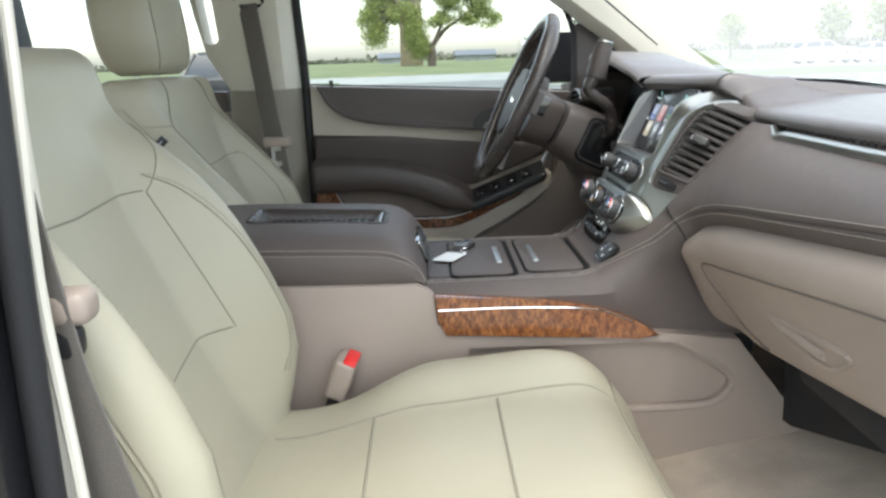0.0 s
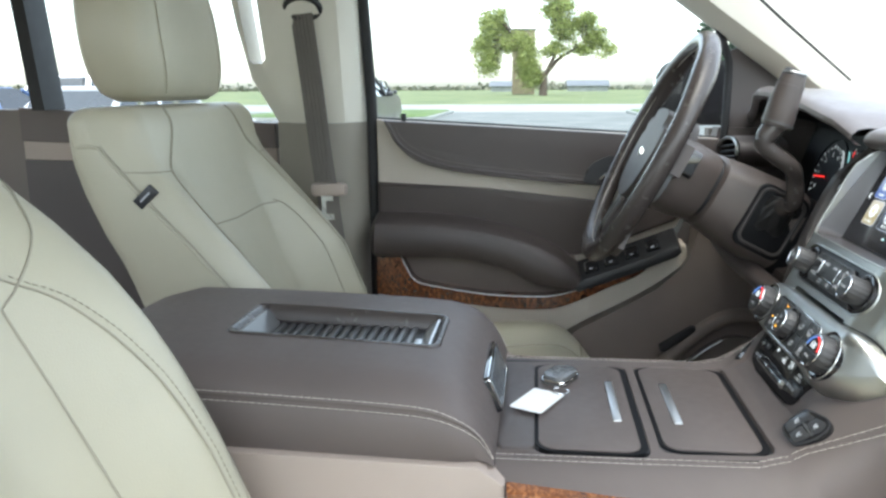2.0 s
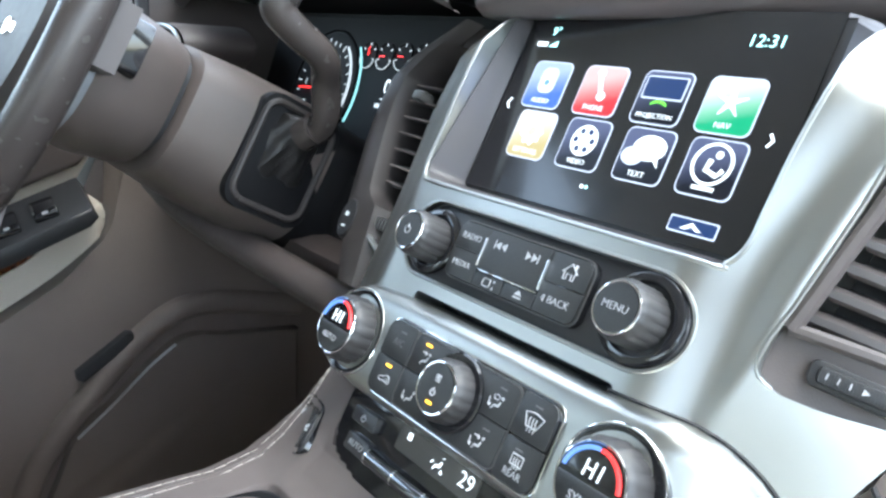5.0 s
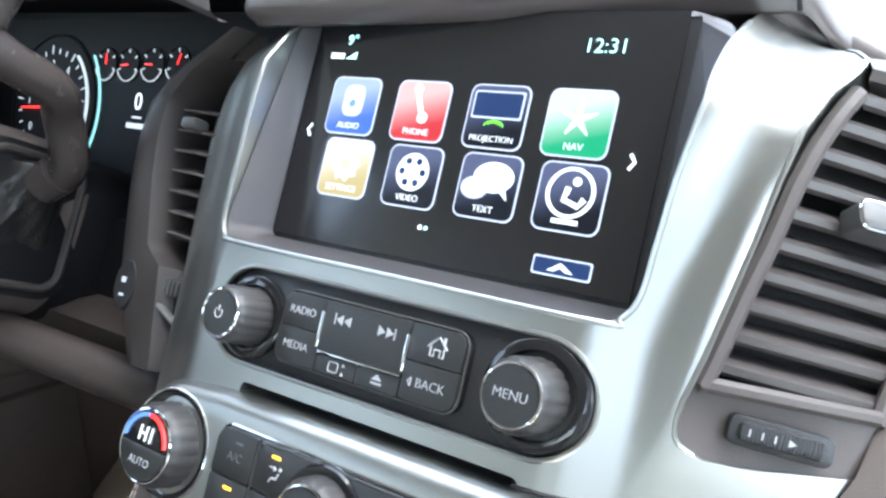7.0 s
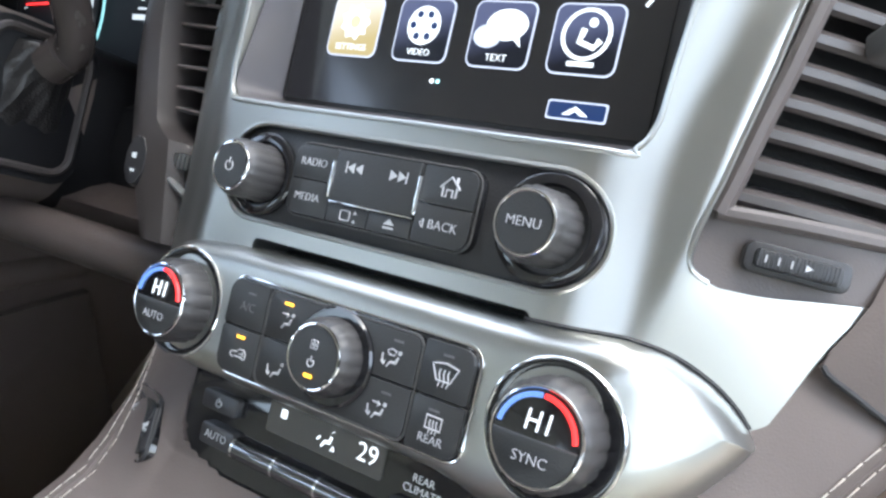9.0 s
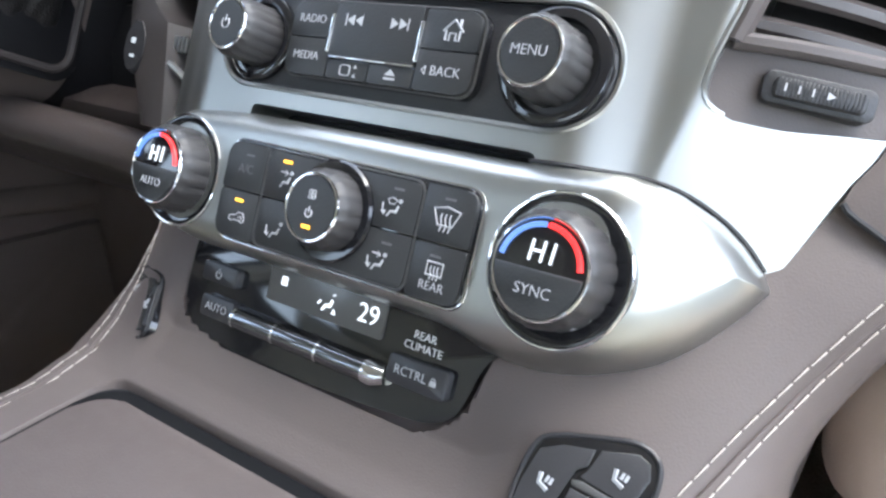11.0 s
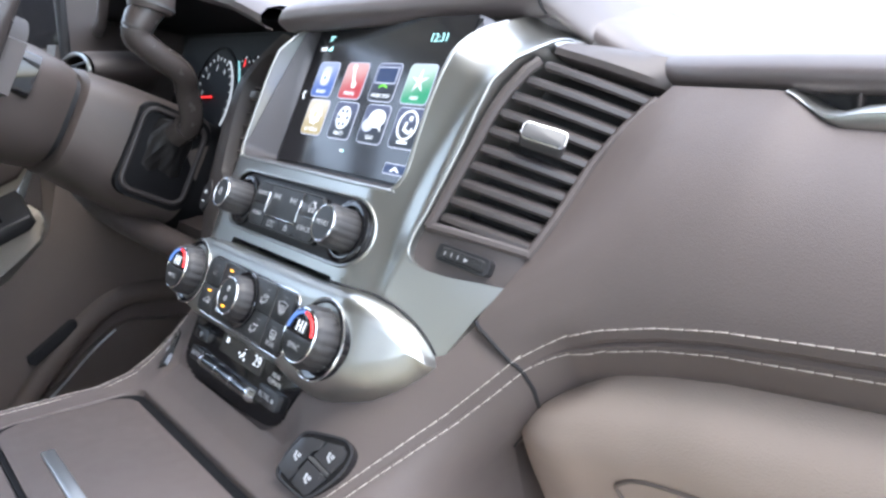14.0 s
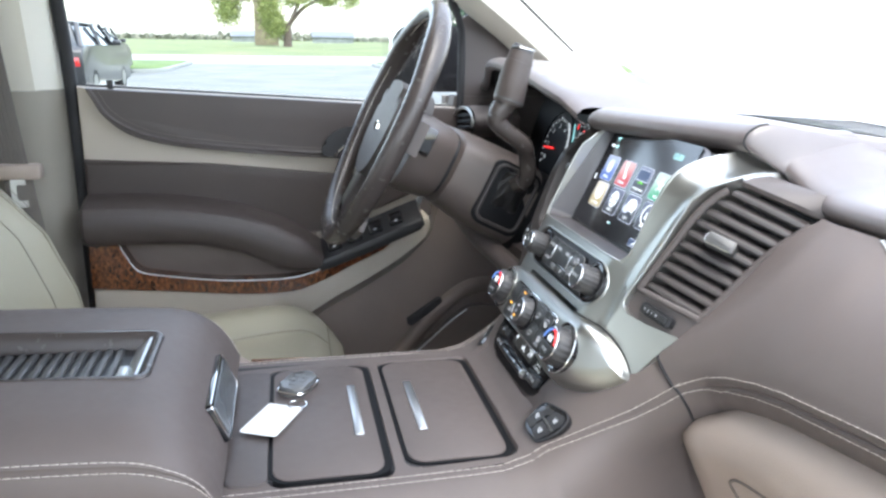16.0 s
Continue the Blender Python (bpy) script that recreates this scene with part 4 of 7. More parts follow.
def seat(name, label, cx, yf, zmid, ztop, zc, yfront, yback, headrest, creases, cross):
    """yf: y of the backrest's face at height zmid; zc: height of the cushion's middle."""
    st = thing(name, label, "car seat", group="front seats")
    slope = -.41

    def cushion(u, y, lift=0.0):
        k = (y - yback) / (yfront - yback)
        w = .228 + .022 * smooth(.1, .6, k) - .035 * smooth(.85, 1.02, k)
        a = abs(u)
        z = zc - .030 * (1 - smooth(.15, .5, k)) + .030 * smooth(.50, .84, a) * smooth(.25, .55, k) * (1 - .55 * smooth(.75, 1, k)) - .055 * max(0, (a - .88) / .12) ** 2.0
        z -= .055 * max(0, (k - .86) / .14) ** 2.2
        z += .012 * smooth(.5, .86, k)
        return Vector((cx + u * w, y, z + lift))

    us = [-1 + i / 20 for i in range(41)]
    seam = bmesh.new()
    if headrest:
        deep_backrest(st, seam, cx, yf, zmid, ztop - .021, BOLSTER, 0, 0, creases, cross)
    else:
        deep_backrest(st, seam, cx, yf, zmid, ztop - .021, BOLSTER_P, .092, .045, creases, cross)
    rows = []
    for i in range(33):
        y = yback + (yfront + .002 - yback) * i / 32
        f = [cushion(u, y) for u in us]
        low = zc - .13 + .07 * smooth(.7, 1, i / 32)
        r = [Vector((cx + (p.x - cx) * .96, y - .01, low)) for p in f[::-1]]
        rows.append(f + r)
    part("cushion", loft(rows, closed=True, caps=True), CREAM, st)
    D = yfront - yback
    for s in (-1, 1):
        line = [cushion(s * lerp_table(((0, .50), (.6, .56), (.9, .60)), k), yback + D * k, .0006) for k in [.12 + .83 * i / 30 for i in range(31)]]
        add_tube(seam, line, .0016, seg=5)
        add_tube(seam, [cushion(s * (.94), yback + D * k, .0006) for k in [.1 + .86 * i / 30 for i in range(31)]], .0014, seg=5)
    for k in (.36, .66):
        add_tube(seam, [cushion(-.54 + 1.08 * i / 24, yback + D * k, .0006) for i in range(25)], .0018, seg=5)
    add_tube(seam, [cushion(-.93 + 1.86 * i / 30, yback + D * .955, .0006) for i in range(31)], .0014, seg=5)
    part("seam", seam, SEAM, st)
    side = 1 if cx > 0 else -1
    part("side_shield", box(cx + side * .215, cx + side * .245, yback + .02, yfront - .12, zc - .22, zc - .03, bevel=.012, seg=3), BEIGE, st)
    part("seat_base", box(cx - .20, cx + .20, yback + .05, yfront - .10, .66, zc - .10, bevel=.02), BLACK, st)
    if headrest:
        rows = []
        hz0, hz1 = ztop + .008, ztop + .215
        yh = yf + slope * (ztop - zmid) - .055
        for i in range(19):
            t = i / 18
            e = (1 - abs(2 * t - 1) ** 3.2) ** .45 if 0 < t < 1 else .0
            z = hz0 + (hz1 - hz0) * t
            w = (.140 + .014 * math.sin(math.pi * min(1, t * 1.1))) * (.80 + .20 * e)
            d = .062 * (.55 + .45 * e)
            row = []
            for k in range(36):
                a = 2 * math.pi * k / 36
                c, s_ = math.cos(a), math.sin(a)
                row.append(Vector((cx + w * math.copysign(abs(c) ** .42, c), yh - .05 * (t - .5) * .4 + d * math.copysign(abs(s_) ** .6, s_), z)))
            rows.append(row)
        part("headrest", loft(rows, closed=True, caps=True), CREAM, st)
        for s in (-1, 1):
            part("headrest_post", tube([(cx + s * .06, yh, ztop - .03), (cx + s * .06, yh, hz0 + .03)], .006, seg=10), CHROME, st)
            hs = []
            for i in range(1, 18):
                t = i / 18
                e = (1 - abs(2 * t - 1) ** 3.2) ** .45
                hs.append(Vector((cx + s * (.092 + .01 * math.sin(math.pi * t)), yh - .02 * (t - .5) + .062 * (.55 + .45 * e) * .90 + .0045, hz0 + (hz1 - hz0) * t)))
            part("headrest_seam", tube(hs, .0011, seg=5), CREAM, st)
    return st


seat("passenger_seat", "cream leather front passenger seat with seams", .450, .138, 1.217, 1.402, .932, .760, .22, False,
     (([(.95, 1.318), (.82, 1.290), (.70, 1.258), (.61, 1.230)], False), ([(.61, 1.230), (.62, 1.17), (.63, 1.11), (.64, 1.050)], False), ([(.63, 1.252), (.72, 1.226), (.79, 1.165), (.815, 1.10), (.81, 1.03), (.75, .975)], True)), ((1.232, .006, .60), (1.050, .016, .63)))
seatD = seat("driver_seat", "cream leather driver seat with headrest", -.415, .030, 1.211, 1.355, .905, .635, .10, True,
             (([(.50, 1.354), (.52, 1.33), (.62, 1.295), (.735, 1.268), (.77, 1.24), (.80, 1.19), (.83, 1.12), (.84, 1.02), (.84, .94)], True), ([(.735, 1.268), (.86, 1.270), (.985, 1.272)], False), ([(.60, 1.185), (.66, 1.172), (.70, 1.13), (.71, 1.06), (.70, .97)], False)), ((1.180, .006, .62),))
tag = part("airbag_tag", box(-.004, .004, -.008, .008, -.016, .016, bevel=.001), BLACK, seatD, "small black sewn tag")
tag.matrix_local = pose(-.181, .004, 1.240, 0, 0, 8) @ Matrix.Rotation(radians(-46), 4, "X")
part("tag_print", box(.0040, .0046, -.0012, .0012, -.009, .009), WHITE, tag)

bk = thing("belt_buckle", "beige belt buckle with a red release on its stalk", "belt buckle")
m = pose(.200, .340, .878, -22, 6, -10) @ Matrix.Scale(1.12, 4)
o = part("stalk", box(-.016, .016, -.008, .008, -.06, .036, bevel=.004), BLACK, bk)
o.matrix_local = m
o = part("housing", box(-.021, .021, -.014, .014, .028, .085, bevel=.006, seg=3), BEIGE, bk)
o.matrix_local = m
o = part("release_button", box(-.018, .018, -.004, .0125, .078, .0885, bevel=.003), RED, bk, "red release button")
o.matrix_local = m
pb = thing("seat_belt", "taupe passenger seat belt with a beige guide", "seat belt")
part("webbing", strap([(.735, .190, 1.50), (.725, .204, 1.34), (.718, .213, 1.24), (.716, .223, 1.16), (.720, .248, 1.06), (.728, .285, .90)], .046, .002, (.3, 1, 0)), WEB, pb)
part("guide", box(.694, .724, .216, .250, 1.198, 1.224, bevel=.008, seg=3), BEIGE, pb, "beige plastic belt guide")
part("anchor_cover", box(.702, .722, .214, .240, 1.172, 1.196, bevel=.006), BLACK, pb)



# ---- center console ----
cc = thing("center_console", "brown leather center console with burl wood sides", "console")
ZT = ((.47, 1.053), (.738, 1.0545), (.752, 1.064), (.775, 1.092), (.82, 1.142), (.84, 1.157), (.86, 1.170), (.90, 1.18))
# the stitched edge, from the armrest up to the dash: y -> x, z
EDGE_X = ((.47, .1300), (.60, .1295), (.70, .1275), (.745, .1250), (.76, .1255), (.78, .1330), (.80, .1430), (.82, .1545), (.833, .1650), (.846, .1780), (.90, .190))
EDGE_Z = ((.47, 1.050), (.72, 1.052), (.745, 1.058), (.76, 1.067), (.78, 1.079), (.80, 1.093), (.82, 1.108), (.833, 1.122), (.846, 1.139), (.90, 1.16))


LIDS = ((.528, .6255, -.098, .122), (.644, .7370, -.100, .112))


def console_top(y, x):
    """Height of the console's crown."""
    w, zc, ze = lerp_table(EDGE_X, y), lerp_table(ZT, y), lerp_table(EDGE_Z, y)
    a = min(1.0, abs(x) / w)
    # eased down to the rear climate panel, and let in beneath it
    level = 1.0585 + .78 * (y - .748) if y < .7673 else 1.0735 + 2.14 * (y - .7673)
    ease = max(0.0, zc - level) * smooth(.745, .752, y) * (1 - smooth(.066, .088, x)) * (1 - smooth(.090, .102, -x))
    xr, xl = lerp_table(((.7672, .044), (.7685, .050), (.772, .0595), (.776, .0635), (.80, .068)), y), lerp_table(((.7672, -.060), (.769, -.078), (.771, -.087), (.775, -.0905), (.80, -.0905)), y)
    dip = ease + .009 * smooth(.7664, .7672, y) * (1 - smooth(xr - .001, xr + .0005, x)) * (1 - smooth(-xl - .001, -xl + .0005, -x))
    for y0, y1, x0, x1 in LIDS:
        ax, ay = abs(x - (x0 + x1) / 2) - (x1 - x0) / 2 + .008, abs(y - (y0 + y1) / 2) - (y1 - y0) / 2 + .008
        d = math.hypot(max(ax, 0), max(ay, 0)) + min(max(ax, ay), 0) - .0118
        dip += .008 * (1 - smooth(-.0008, .0010, d))
    return zc - dip - (zc - ze) * max(0.0, (a - .45) / .55) ** 3


rows = []
LEVELS = sorted({round(c + s_ * d, 4) for y0, y1, a, b in LIDS for c, s_ in ((y0, 1), (y1, -1)) for d in (-.0055, -.005, -.0045, -.004, -.0035, -.003, -.002, 0, .002, .004, .006, .009)})
for y in [.478, .485, .51] + LEVELS + [.745, .752, .755, .758, .7615, .7645, .7662, .7667, .7673, .768, .7688, .7698, .771, .7725, .775, .78, .79, .80, .81, .82, .83, .84, .85, .87, .90]:
    w = lerp_table(EDGE_X, y)
    rows.append([Vector((w * (-1 + i / 110), y, console_top(y, w * (-1 + i / 110)))) for i in range(221)])
part("top_cover", loft(rows), COCOA, cc, "brown stitched leather top")


def edge_line(n=70, last=.846):
    return [Vector((lerp_table(EDGE_X, y), y, lerp_table(EDGE_Z, y))) for y in [.478 + (last - .478) * i / (n - 1) for i in range(n)]]


def edge_section(p):
    """Over the double-stitched edge and down the console's side."""
    k = smooth(.745, .846, p.y)
    a = [Vector((0, 0, 0)), Vector((.0028, 0, -.0006)), Vector((.0040, 0, -.0022)), Vector((.0052, 0, -.0006)), Vector((.0080, 0, -.0008)), Vector((.020, 0, -.005)), Vector((.0300, 0, -.0140))]
    b = [Vector((0, 0, 0)), Vector((.0017, .0023, -.0016)), Vector((.0024, .0034, -.0034)), Vector((.0030, .0036, -.0034)), Vector((.0040, .0046, -.0050)), Vector((.0062, .011, -.016)), Vector((.0020, .022, -.034))]
    out = [p + u.lerp(v, k) for u, v in zip(a, b)]
    for u, v in zip(((.168, 0, 1.030), (.166, 0, 1.0), (.155, 0, .955)), ((.152, .030, 1.070), (.146, .050, 1.01), (.146, .070, .950))):
        out.append(Vector((u[0] + (v[0] - u[0]) * k, p.y + v[1] * k, u[2] + (v[2] - u[2]) * k)))
    return out


secs = [edge_section(p) for p in edge_line()]
part("edge_roll", loft(secs), COCOA, cc, "double-stitched leather edge")
part("edge_roll", loft([[Vector((-p.x, p.y, p.z)) for p in r] for r in secs]), COCOA, cc)
for k in (0, 4):
    line = [r[k] + Vector((.0004, -.0004, .0006)) for r in secs]
    part("stitching", stitches(line), THREAD, cc)
    part("stitching", stitches([Vector((-p.x, p.y, p.z)) for p in line]), THREAD, cc)
for s in (-1, 1):
    part("side_infill", prism([(.83, .951), (1.10, .951), (1.10, 1.12), (.90, 1.12), (.865, 1.08)], s * .12, s * .144, on_x), COCOA, cc)
    wood = curve2([(.500, 1.038), (.66, 1.028), (.752, 1.008), (.804, .985), (.832, .965)], 3) + [(.80, .962), (.515, .977), (.503, 1.0)]
    part("wood_trim", prism(wood, s * .15, s * .178, on_x, .003, 2), WOOD, cc, "glossy burl wood trim")
    part("chrome_line", tube([(s * .179, y, z) for y, z in curve2([(.504, 1.018), (.62, 1.018), (.735, 1.011), (.79, .990)], 5)], .0013, seg=5), CHROME, cc)
    side = [(.10, .66), (1.10, .66), (1.07, .80), (.955, .952), (.845, .966), (.50, .990), (.498, 1.040), (.475, 1.056), (.10, 1.062)]
    sp = part("side_panel", prism(side, s * .12, s * .1705, on_x, .003), BEIGE, cc, "beige lower side panel")
    carve(sp, [prism(curve2([(.548, .954), (.70, .953), (.845, .951), (.90, .923), (.938, .897), (.944, .876), (.925, .856), (.895, .848), (.77, .845), (.60, .845), (.548, .85), (.548, .954)], 4)[:-1], s * .155, s * .20, on_x)])
    part("step", tube([(s * .166, y, z) for y, z in curve2([(.56, .842), (.77, .842), (.895, .844), (.930, .853), (.949, .877), (.941, .899), (.902, .928), (.86, .952)], 5)], .0065, seg=8, flat=1.0), BEIGE, cc)

LIDZ = 1.0540


def lid(y0, y1, x0, x1):
    ob = part("bin_lid", prism(rrect(x0, x1, y0, y1, .016, 6), LIDZ - .012, LIDZ + .0008, bevel=.0016, seg=2), COCOA, cc)
    # black plate nearly level with the lid, drawn as the gap's shadow
    part("lid_gap_shadow", prism(rrect(x0 - .0034, x1 + .0034, y0 - .0034, y1 + .0070, .018, 5), LIDZ - .012, LIDZ - .0006), DIALBLACK, cc)
    return ob


l1 = lid(.528, .622, -.098, .122)
l2 = lid(.644, .733, -.100, .112)
for l, y in ((l1, .606), (l2, .665)):
    part("chrome_pull", box(-.046, .058, y - .0042, y + .0042, LIDZ - .001, LIDZ + .0028, bevel=.0012), EDGE, l, "satin chrome pull bar")
part("rubber_mat", prism(rrect(-.098, .122, .490, .524, .006), LIDZ - .006, LIDZ + .0005, bevel=.001), COCOA_SOFT, cc)


def seat_heat_pad(flip):
    # three keys in a shield-shaped black bezel on the ramp
    gx = (console_top(.7695, .119) - console_top(.7695, .097)) / .022
    gy = (console_top(.780, .108) - console_top(.759, .108)) / .021
    ex = Vector((1, 0, gx)).normalized()
    nz = ex.cross(Vector((0, 1, gy))).normalized()
    ey = nz.cross(ex)
    c0 = Vector((.108, .7695, console_top(.7695, .108))) + nz * .0022
    m = Matrix(((ex.x, ey.x, nz.x, c0.x), (ex.y, ey.y, nz.y, c0.y), (ex.z, ey.z, nz.z, c0.z), (0, 0, 0, 1)))
    if flip < 0:
        m = Matrix(((1, 0, 0, -.108), (0, .70, -.714, .7695), (0, .714, .70, 1.0825), (0, 0, 0, 1)))
        m = Matrix.Translation((-.1195, .772, 1.0775)) @ Matrix.Rotation(radians(-32), 4, "Y") @ Matrix.Translation((.108, -.7685, -1.0835)) @ m
    pad = thing("seat_heater_panel", "black three-key seat heater panel on the console", "switch panel", m=m)
    out = curve2([(-.0155, -.0210), (-.0178, -.0108), (-.0184, .0004), (-.0148, .0062), (-.0016, .0135), (.0087, .0180), (.0156, .0170), (.0191, .0125), (.0205, .0030), (.0178, -.0093), (.0139, -.0182), (.0097, -.0204), (-.0027, -.0226), (-.0114, -.0232), (-.0155, -.0210)], 4)[:-1]
    out = [(flip * p, q) for p, q in out][::flip]
    part("bezel", prism(out, -.008, .0010, bevel=.0010), GLOSS, pad)
    part("bezel_rim", tube([(p * .975, q * .975, .0010) for p, q in out], .0009, seg=6, closed=True), HEATKEY, pad)
    k1 = [(-.0149, -.0183), (-.0161, -.0109), (-.0159, .0005), (-.0100, .0054), (-.0011, .0092), (-.0006, .0034), (-.0034, .0010), (-.0042, -.0112), (-.0026, -.0124), (-.0034, -.0190), (-.0124, -.0197)]
    k2 = [(.0003, .0098), (.0105, .0149), (.0146, .0140), (.0167, .0098), (.0158, .0004), (.0130, .0001), (-.0016, -.0006), (.0004, .0030)]
    k3 = [(-.0018, -.0128), (-.0022, -.0046), (.0135, -.0028), (.0155, -.0030), (.0134, -.0152), (.0115, -.0180), (-.0010, -.0188)]
    part("center_bar", prism([(flip * p, q) for p, q in ((-.0030, -.0022), (-.0022, -.0038), (.0148, -.0023), (.0150, -.0004), (.0000, -.0010))][::flip], -.002, .0026, bevel=.0005), TABGREY, pad)
    for k, c in ((k1, (-.0094, -.0080)), (k2, (.0091, .0050)), (k3, (.0063, -.0115))):
        k, c = [(flip * p, q) for p, q in k][::flip], (flip * c[0], c[1])
        kb = part("key", prism(k, -.002, .0022, bevel=.0004), HEATKEY, pad)
        g = bmesh.new()
        for pts, rr in (([(-.0022, .0026), (-.0014, -.0004), (.0018, -.0012)], .0008), ([(.0002, .0006), (.0003, .0028)], .0005), ([(.0016, .0006), (.0017, .0028)], .0005)):
            add_tube(g, [(c[0] + px, c[1] + py, .0023) for px, py in pts], rr, seg=4)
        part("symbol", g, WHITE, kb)
    return pad


seat_heat_pad(1)
pad2 = seat_heat_pad(-1)
for k, c in ((0, RED), (1, RED), (2, CHROME)):
    part("indicator", box(-.008 - .004 * k, -.0055 - .004 * k, -.0145, -.0115, .0022, .0028), c, pad2)


ARM_TOP = ((.06, 1.126), (.10, 1.137), (.20, 1.137), (.30, 1.134), (.38, 1.131), (.425, 1.1275), (.445, 1.1205), (.460, 1.110), (.472, 1.096), (.481, 1.078), (.487, 1.060), (.489, 1.053))


def arm_at(u, y):
    """A point of the armrest's padded skin: u from 0 (middle of the top) over the stitched edge (7) to the bottom (11)."""
    zt, zb = lerp_table(ARM_TOP, y), 1.050
    f = min(1.0, (zt - zb) / .080)
    w = -.008 * smooth(.45, .489, y)
    prof = ((0, 0), (.05, -.0003), (.10, -.0018), (.128, -.0052), (.1440, -.0105), (.1540, -.0158), (.1600, -.0205), (.1625, -.0245), (.1618, -.0275), (.1655, -.038), (.1660, -.062), (.1590, -.080))
    i = min(10, int(u))
    (a, b), (c, d) = prof[i], prof[i + 1]
    return Vector((a + (c - a) * (u - i) + w * min(1, u / 4), y, max(zb, zt + f * (b + (d - b) * (u - i)))))


def armrest():
    ar = thing("armrest", "brown leather armrest lid with a phone tray", "armrest")
    ys = [.06, .075, .10] + [.12 + .29 * i / 20 for i in range(21)] + [.42, .43, .438, .445, .452, .459, .465, .471, .476, .4805, .4845, .487, .489]
    us = [0, .5, 1, 1.5, 2, 2.5, 3, 3.5, 4, 4.5, 5, 5.5, 6, 6.5, 7, 7.5, 8, 8.5, 9, 9.5, 10, 10.5, 11]
    rows = []
    for y in ys:
        half = [arm_at(u, y) for u in us]
        rows.append([Vector((-p.x, p.y, p.z)) for p in half[::-1]] + half[1:])
    pad = part("pad", loft(rows, closed=True, caps=True), COCOA, ar, sharp=60)
    carve(pad, [prism(rrect(-.042, .060, .210, .424, .012), 1.112, 1.20)])
    # dark rim that slopes down into the tray
    fr = bmesh.new()
    rings = []
    for g, dz in ((.0050, .0002), (.0035, .0022), (.0005, .0022), (-.0060, -.0035), (-.0085, -.0150)):
        rings.append([fr.verts.new((x, y, lerp_table(ARM_TOP, y) - .0008 + dz)) for x, y in rrect(-.042 - g, .060 + g, .210 - g, .424 + g, .012 + g * .5, 5)])
    for a, b in zip(rings, rings[1:]):
        for i in range(len(a)):
            j = (i + 1) % len(a)
            fr.faces.new((a[i], a[j], b[j], b[i]))
    part("tray_rim", fr, WHEELSKIN, ar, "satin dark tray frame")
    part("tray_floor", box(-.037, .055, .215, .419, 1.108, 1.1150), BLACK, ar)
    ribs = bmesh.new()
    for k in range(15):
        add_box(ribs, -.030, .048, .236 + k * .0108, .2425 + k * .0108, 1.1140, 1.1190, bevel=.0014, seg=1)
    part("tray_ribs", ribs, TABGREY, ar, "ribbed sliding tray cover")
    part("tray_end", prism([(.217, 1.116), (.233, 1.116), (.219, 1.1335), (.216, 1.1335)], -.035, .053, on_x), FRAME, ar, "glossy grey tray end")
    part("tray_end", prism([(.403, 1.116), (.417, 1.116), (.418, 1.1265), (.4155, 1.1265)], -.035, .053, on_x), EDGE, ar)
    part("tray_latch", box(.020, .044, .398, .406, 1.116, 1.122, bevel=.001), EDGE, ar)
    slope = Matrix(((-1, 0, 0, .002), (0, -.394, .919, .4815), (0, .919, .394, 1.0785), (0, 0, 0, 1)))
    lf = part("latch_face", prism(rrect(-.060, .060, -.020, .019, .004), -.006, .0030, bevel=.001), GLOSS, ar, "gloss black latch face")
    lf.matrix_local = slope
    part("latch_frame", tube([(x, y, .0030) for x, y in rrect(-.059, .059, -.019, .018, .004)], .0009, seg=6, closed=True), CHROME, lf)
    part("latch_plate", prism(rrect(-.054, .054, -.0155, .0140, .003), .0026, .0046, bevel=.001), PLATE, lf, "satin grey latch plate")
    for u in (6.5, 8.3):
        line = curve([arm_at(u, y) + Vector((.0009, .0006, .0006)) for y in (.07, .10, .16, .24, .32, .38, .42, .44, .455, .467, .476, .483, .4865)], 5)
        part("stitching", stitches(line, .0064, .0054, .00030), THREAD, ar)
        part("stitching", stitches([Vector((-p.x, p.y, p.z)) for p in line], .0064, .0054, .00030), THREAD, ar)
    return ar


armrest()
part("console_core", box(-.118, .118, .10, 1.0, .66, 1.052), RUBBER, cc)

# key and tag on the console
fob = thing("key_fob", "dark grey key fob with chrome edge on the console lid", "key fob", m=pose(-.050, .553, LIDZ + .0008, 0, 0, 60) @ Matrix.Scale(.74, 4))
part("fob_body", prism(rrect(-.019, .019, -.030, .030, .012, 5), 0, .014, bevel=.005, seg=3), FRAME, fob)
part("chrome_edge", tube([(x, y, .006) for x, y in rrect(-.0195, .0195, -.0305, .0305, .012, 5)], .0022, seg=6, closed=True), CHROME, fob)
for x, y in ((-.007, .012), (.007, .012), (-.007, -.001), (.007, -.001), (0, -.014)):
    part("fob_button", prism(rrect(x - .005, x + .005, y - .005, y + .005, .002), .013, .0152, bevel=.0006), FRAME, fob)
card = thing("key_tag", "blank white paper key tag on the console", "tag", m=pose(.0195, .527, LIDZ + .0035, 0, -2, -24.5))
part("paper", prism(rrect(-.0315, .0315, -.018, .018, .003), 0, .0008), CARD, card)
part("tag_ring", tube([(-.032 + .009 * math.cos(a / 8 * math.pi), .012 + .009 * math.sin(a / 8 * math.pi), .003) for a in range(16)], .0007, seg=5, closed=True), CHROME, card)



# ---- center stack: local x to the right, y up its slope, z out of its face ----
TILT = radians(25)
STACK = Matrix(((1, 0, 0, 0), (0, math.sin(TILT), -math.cos(TILT), .80), (0, math.cos(TILT), math.sin(TILT), 1.20), (0, 0, 0, 1)))
cs = thing("center_stack", "satin silver center stack with screen, radio and climate controls", "center stack", m=STACK)


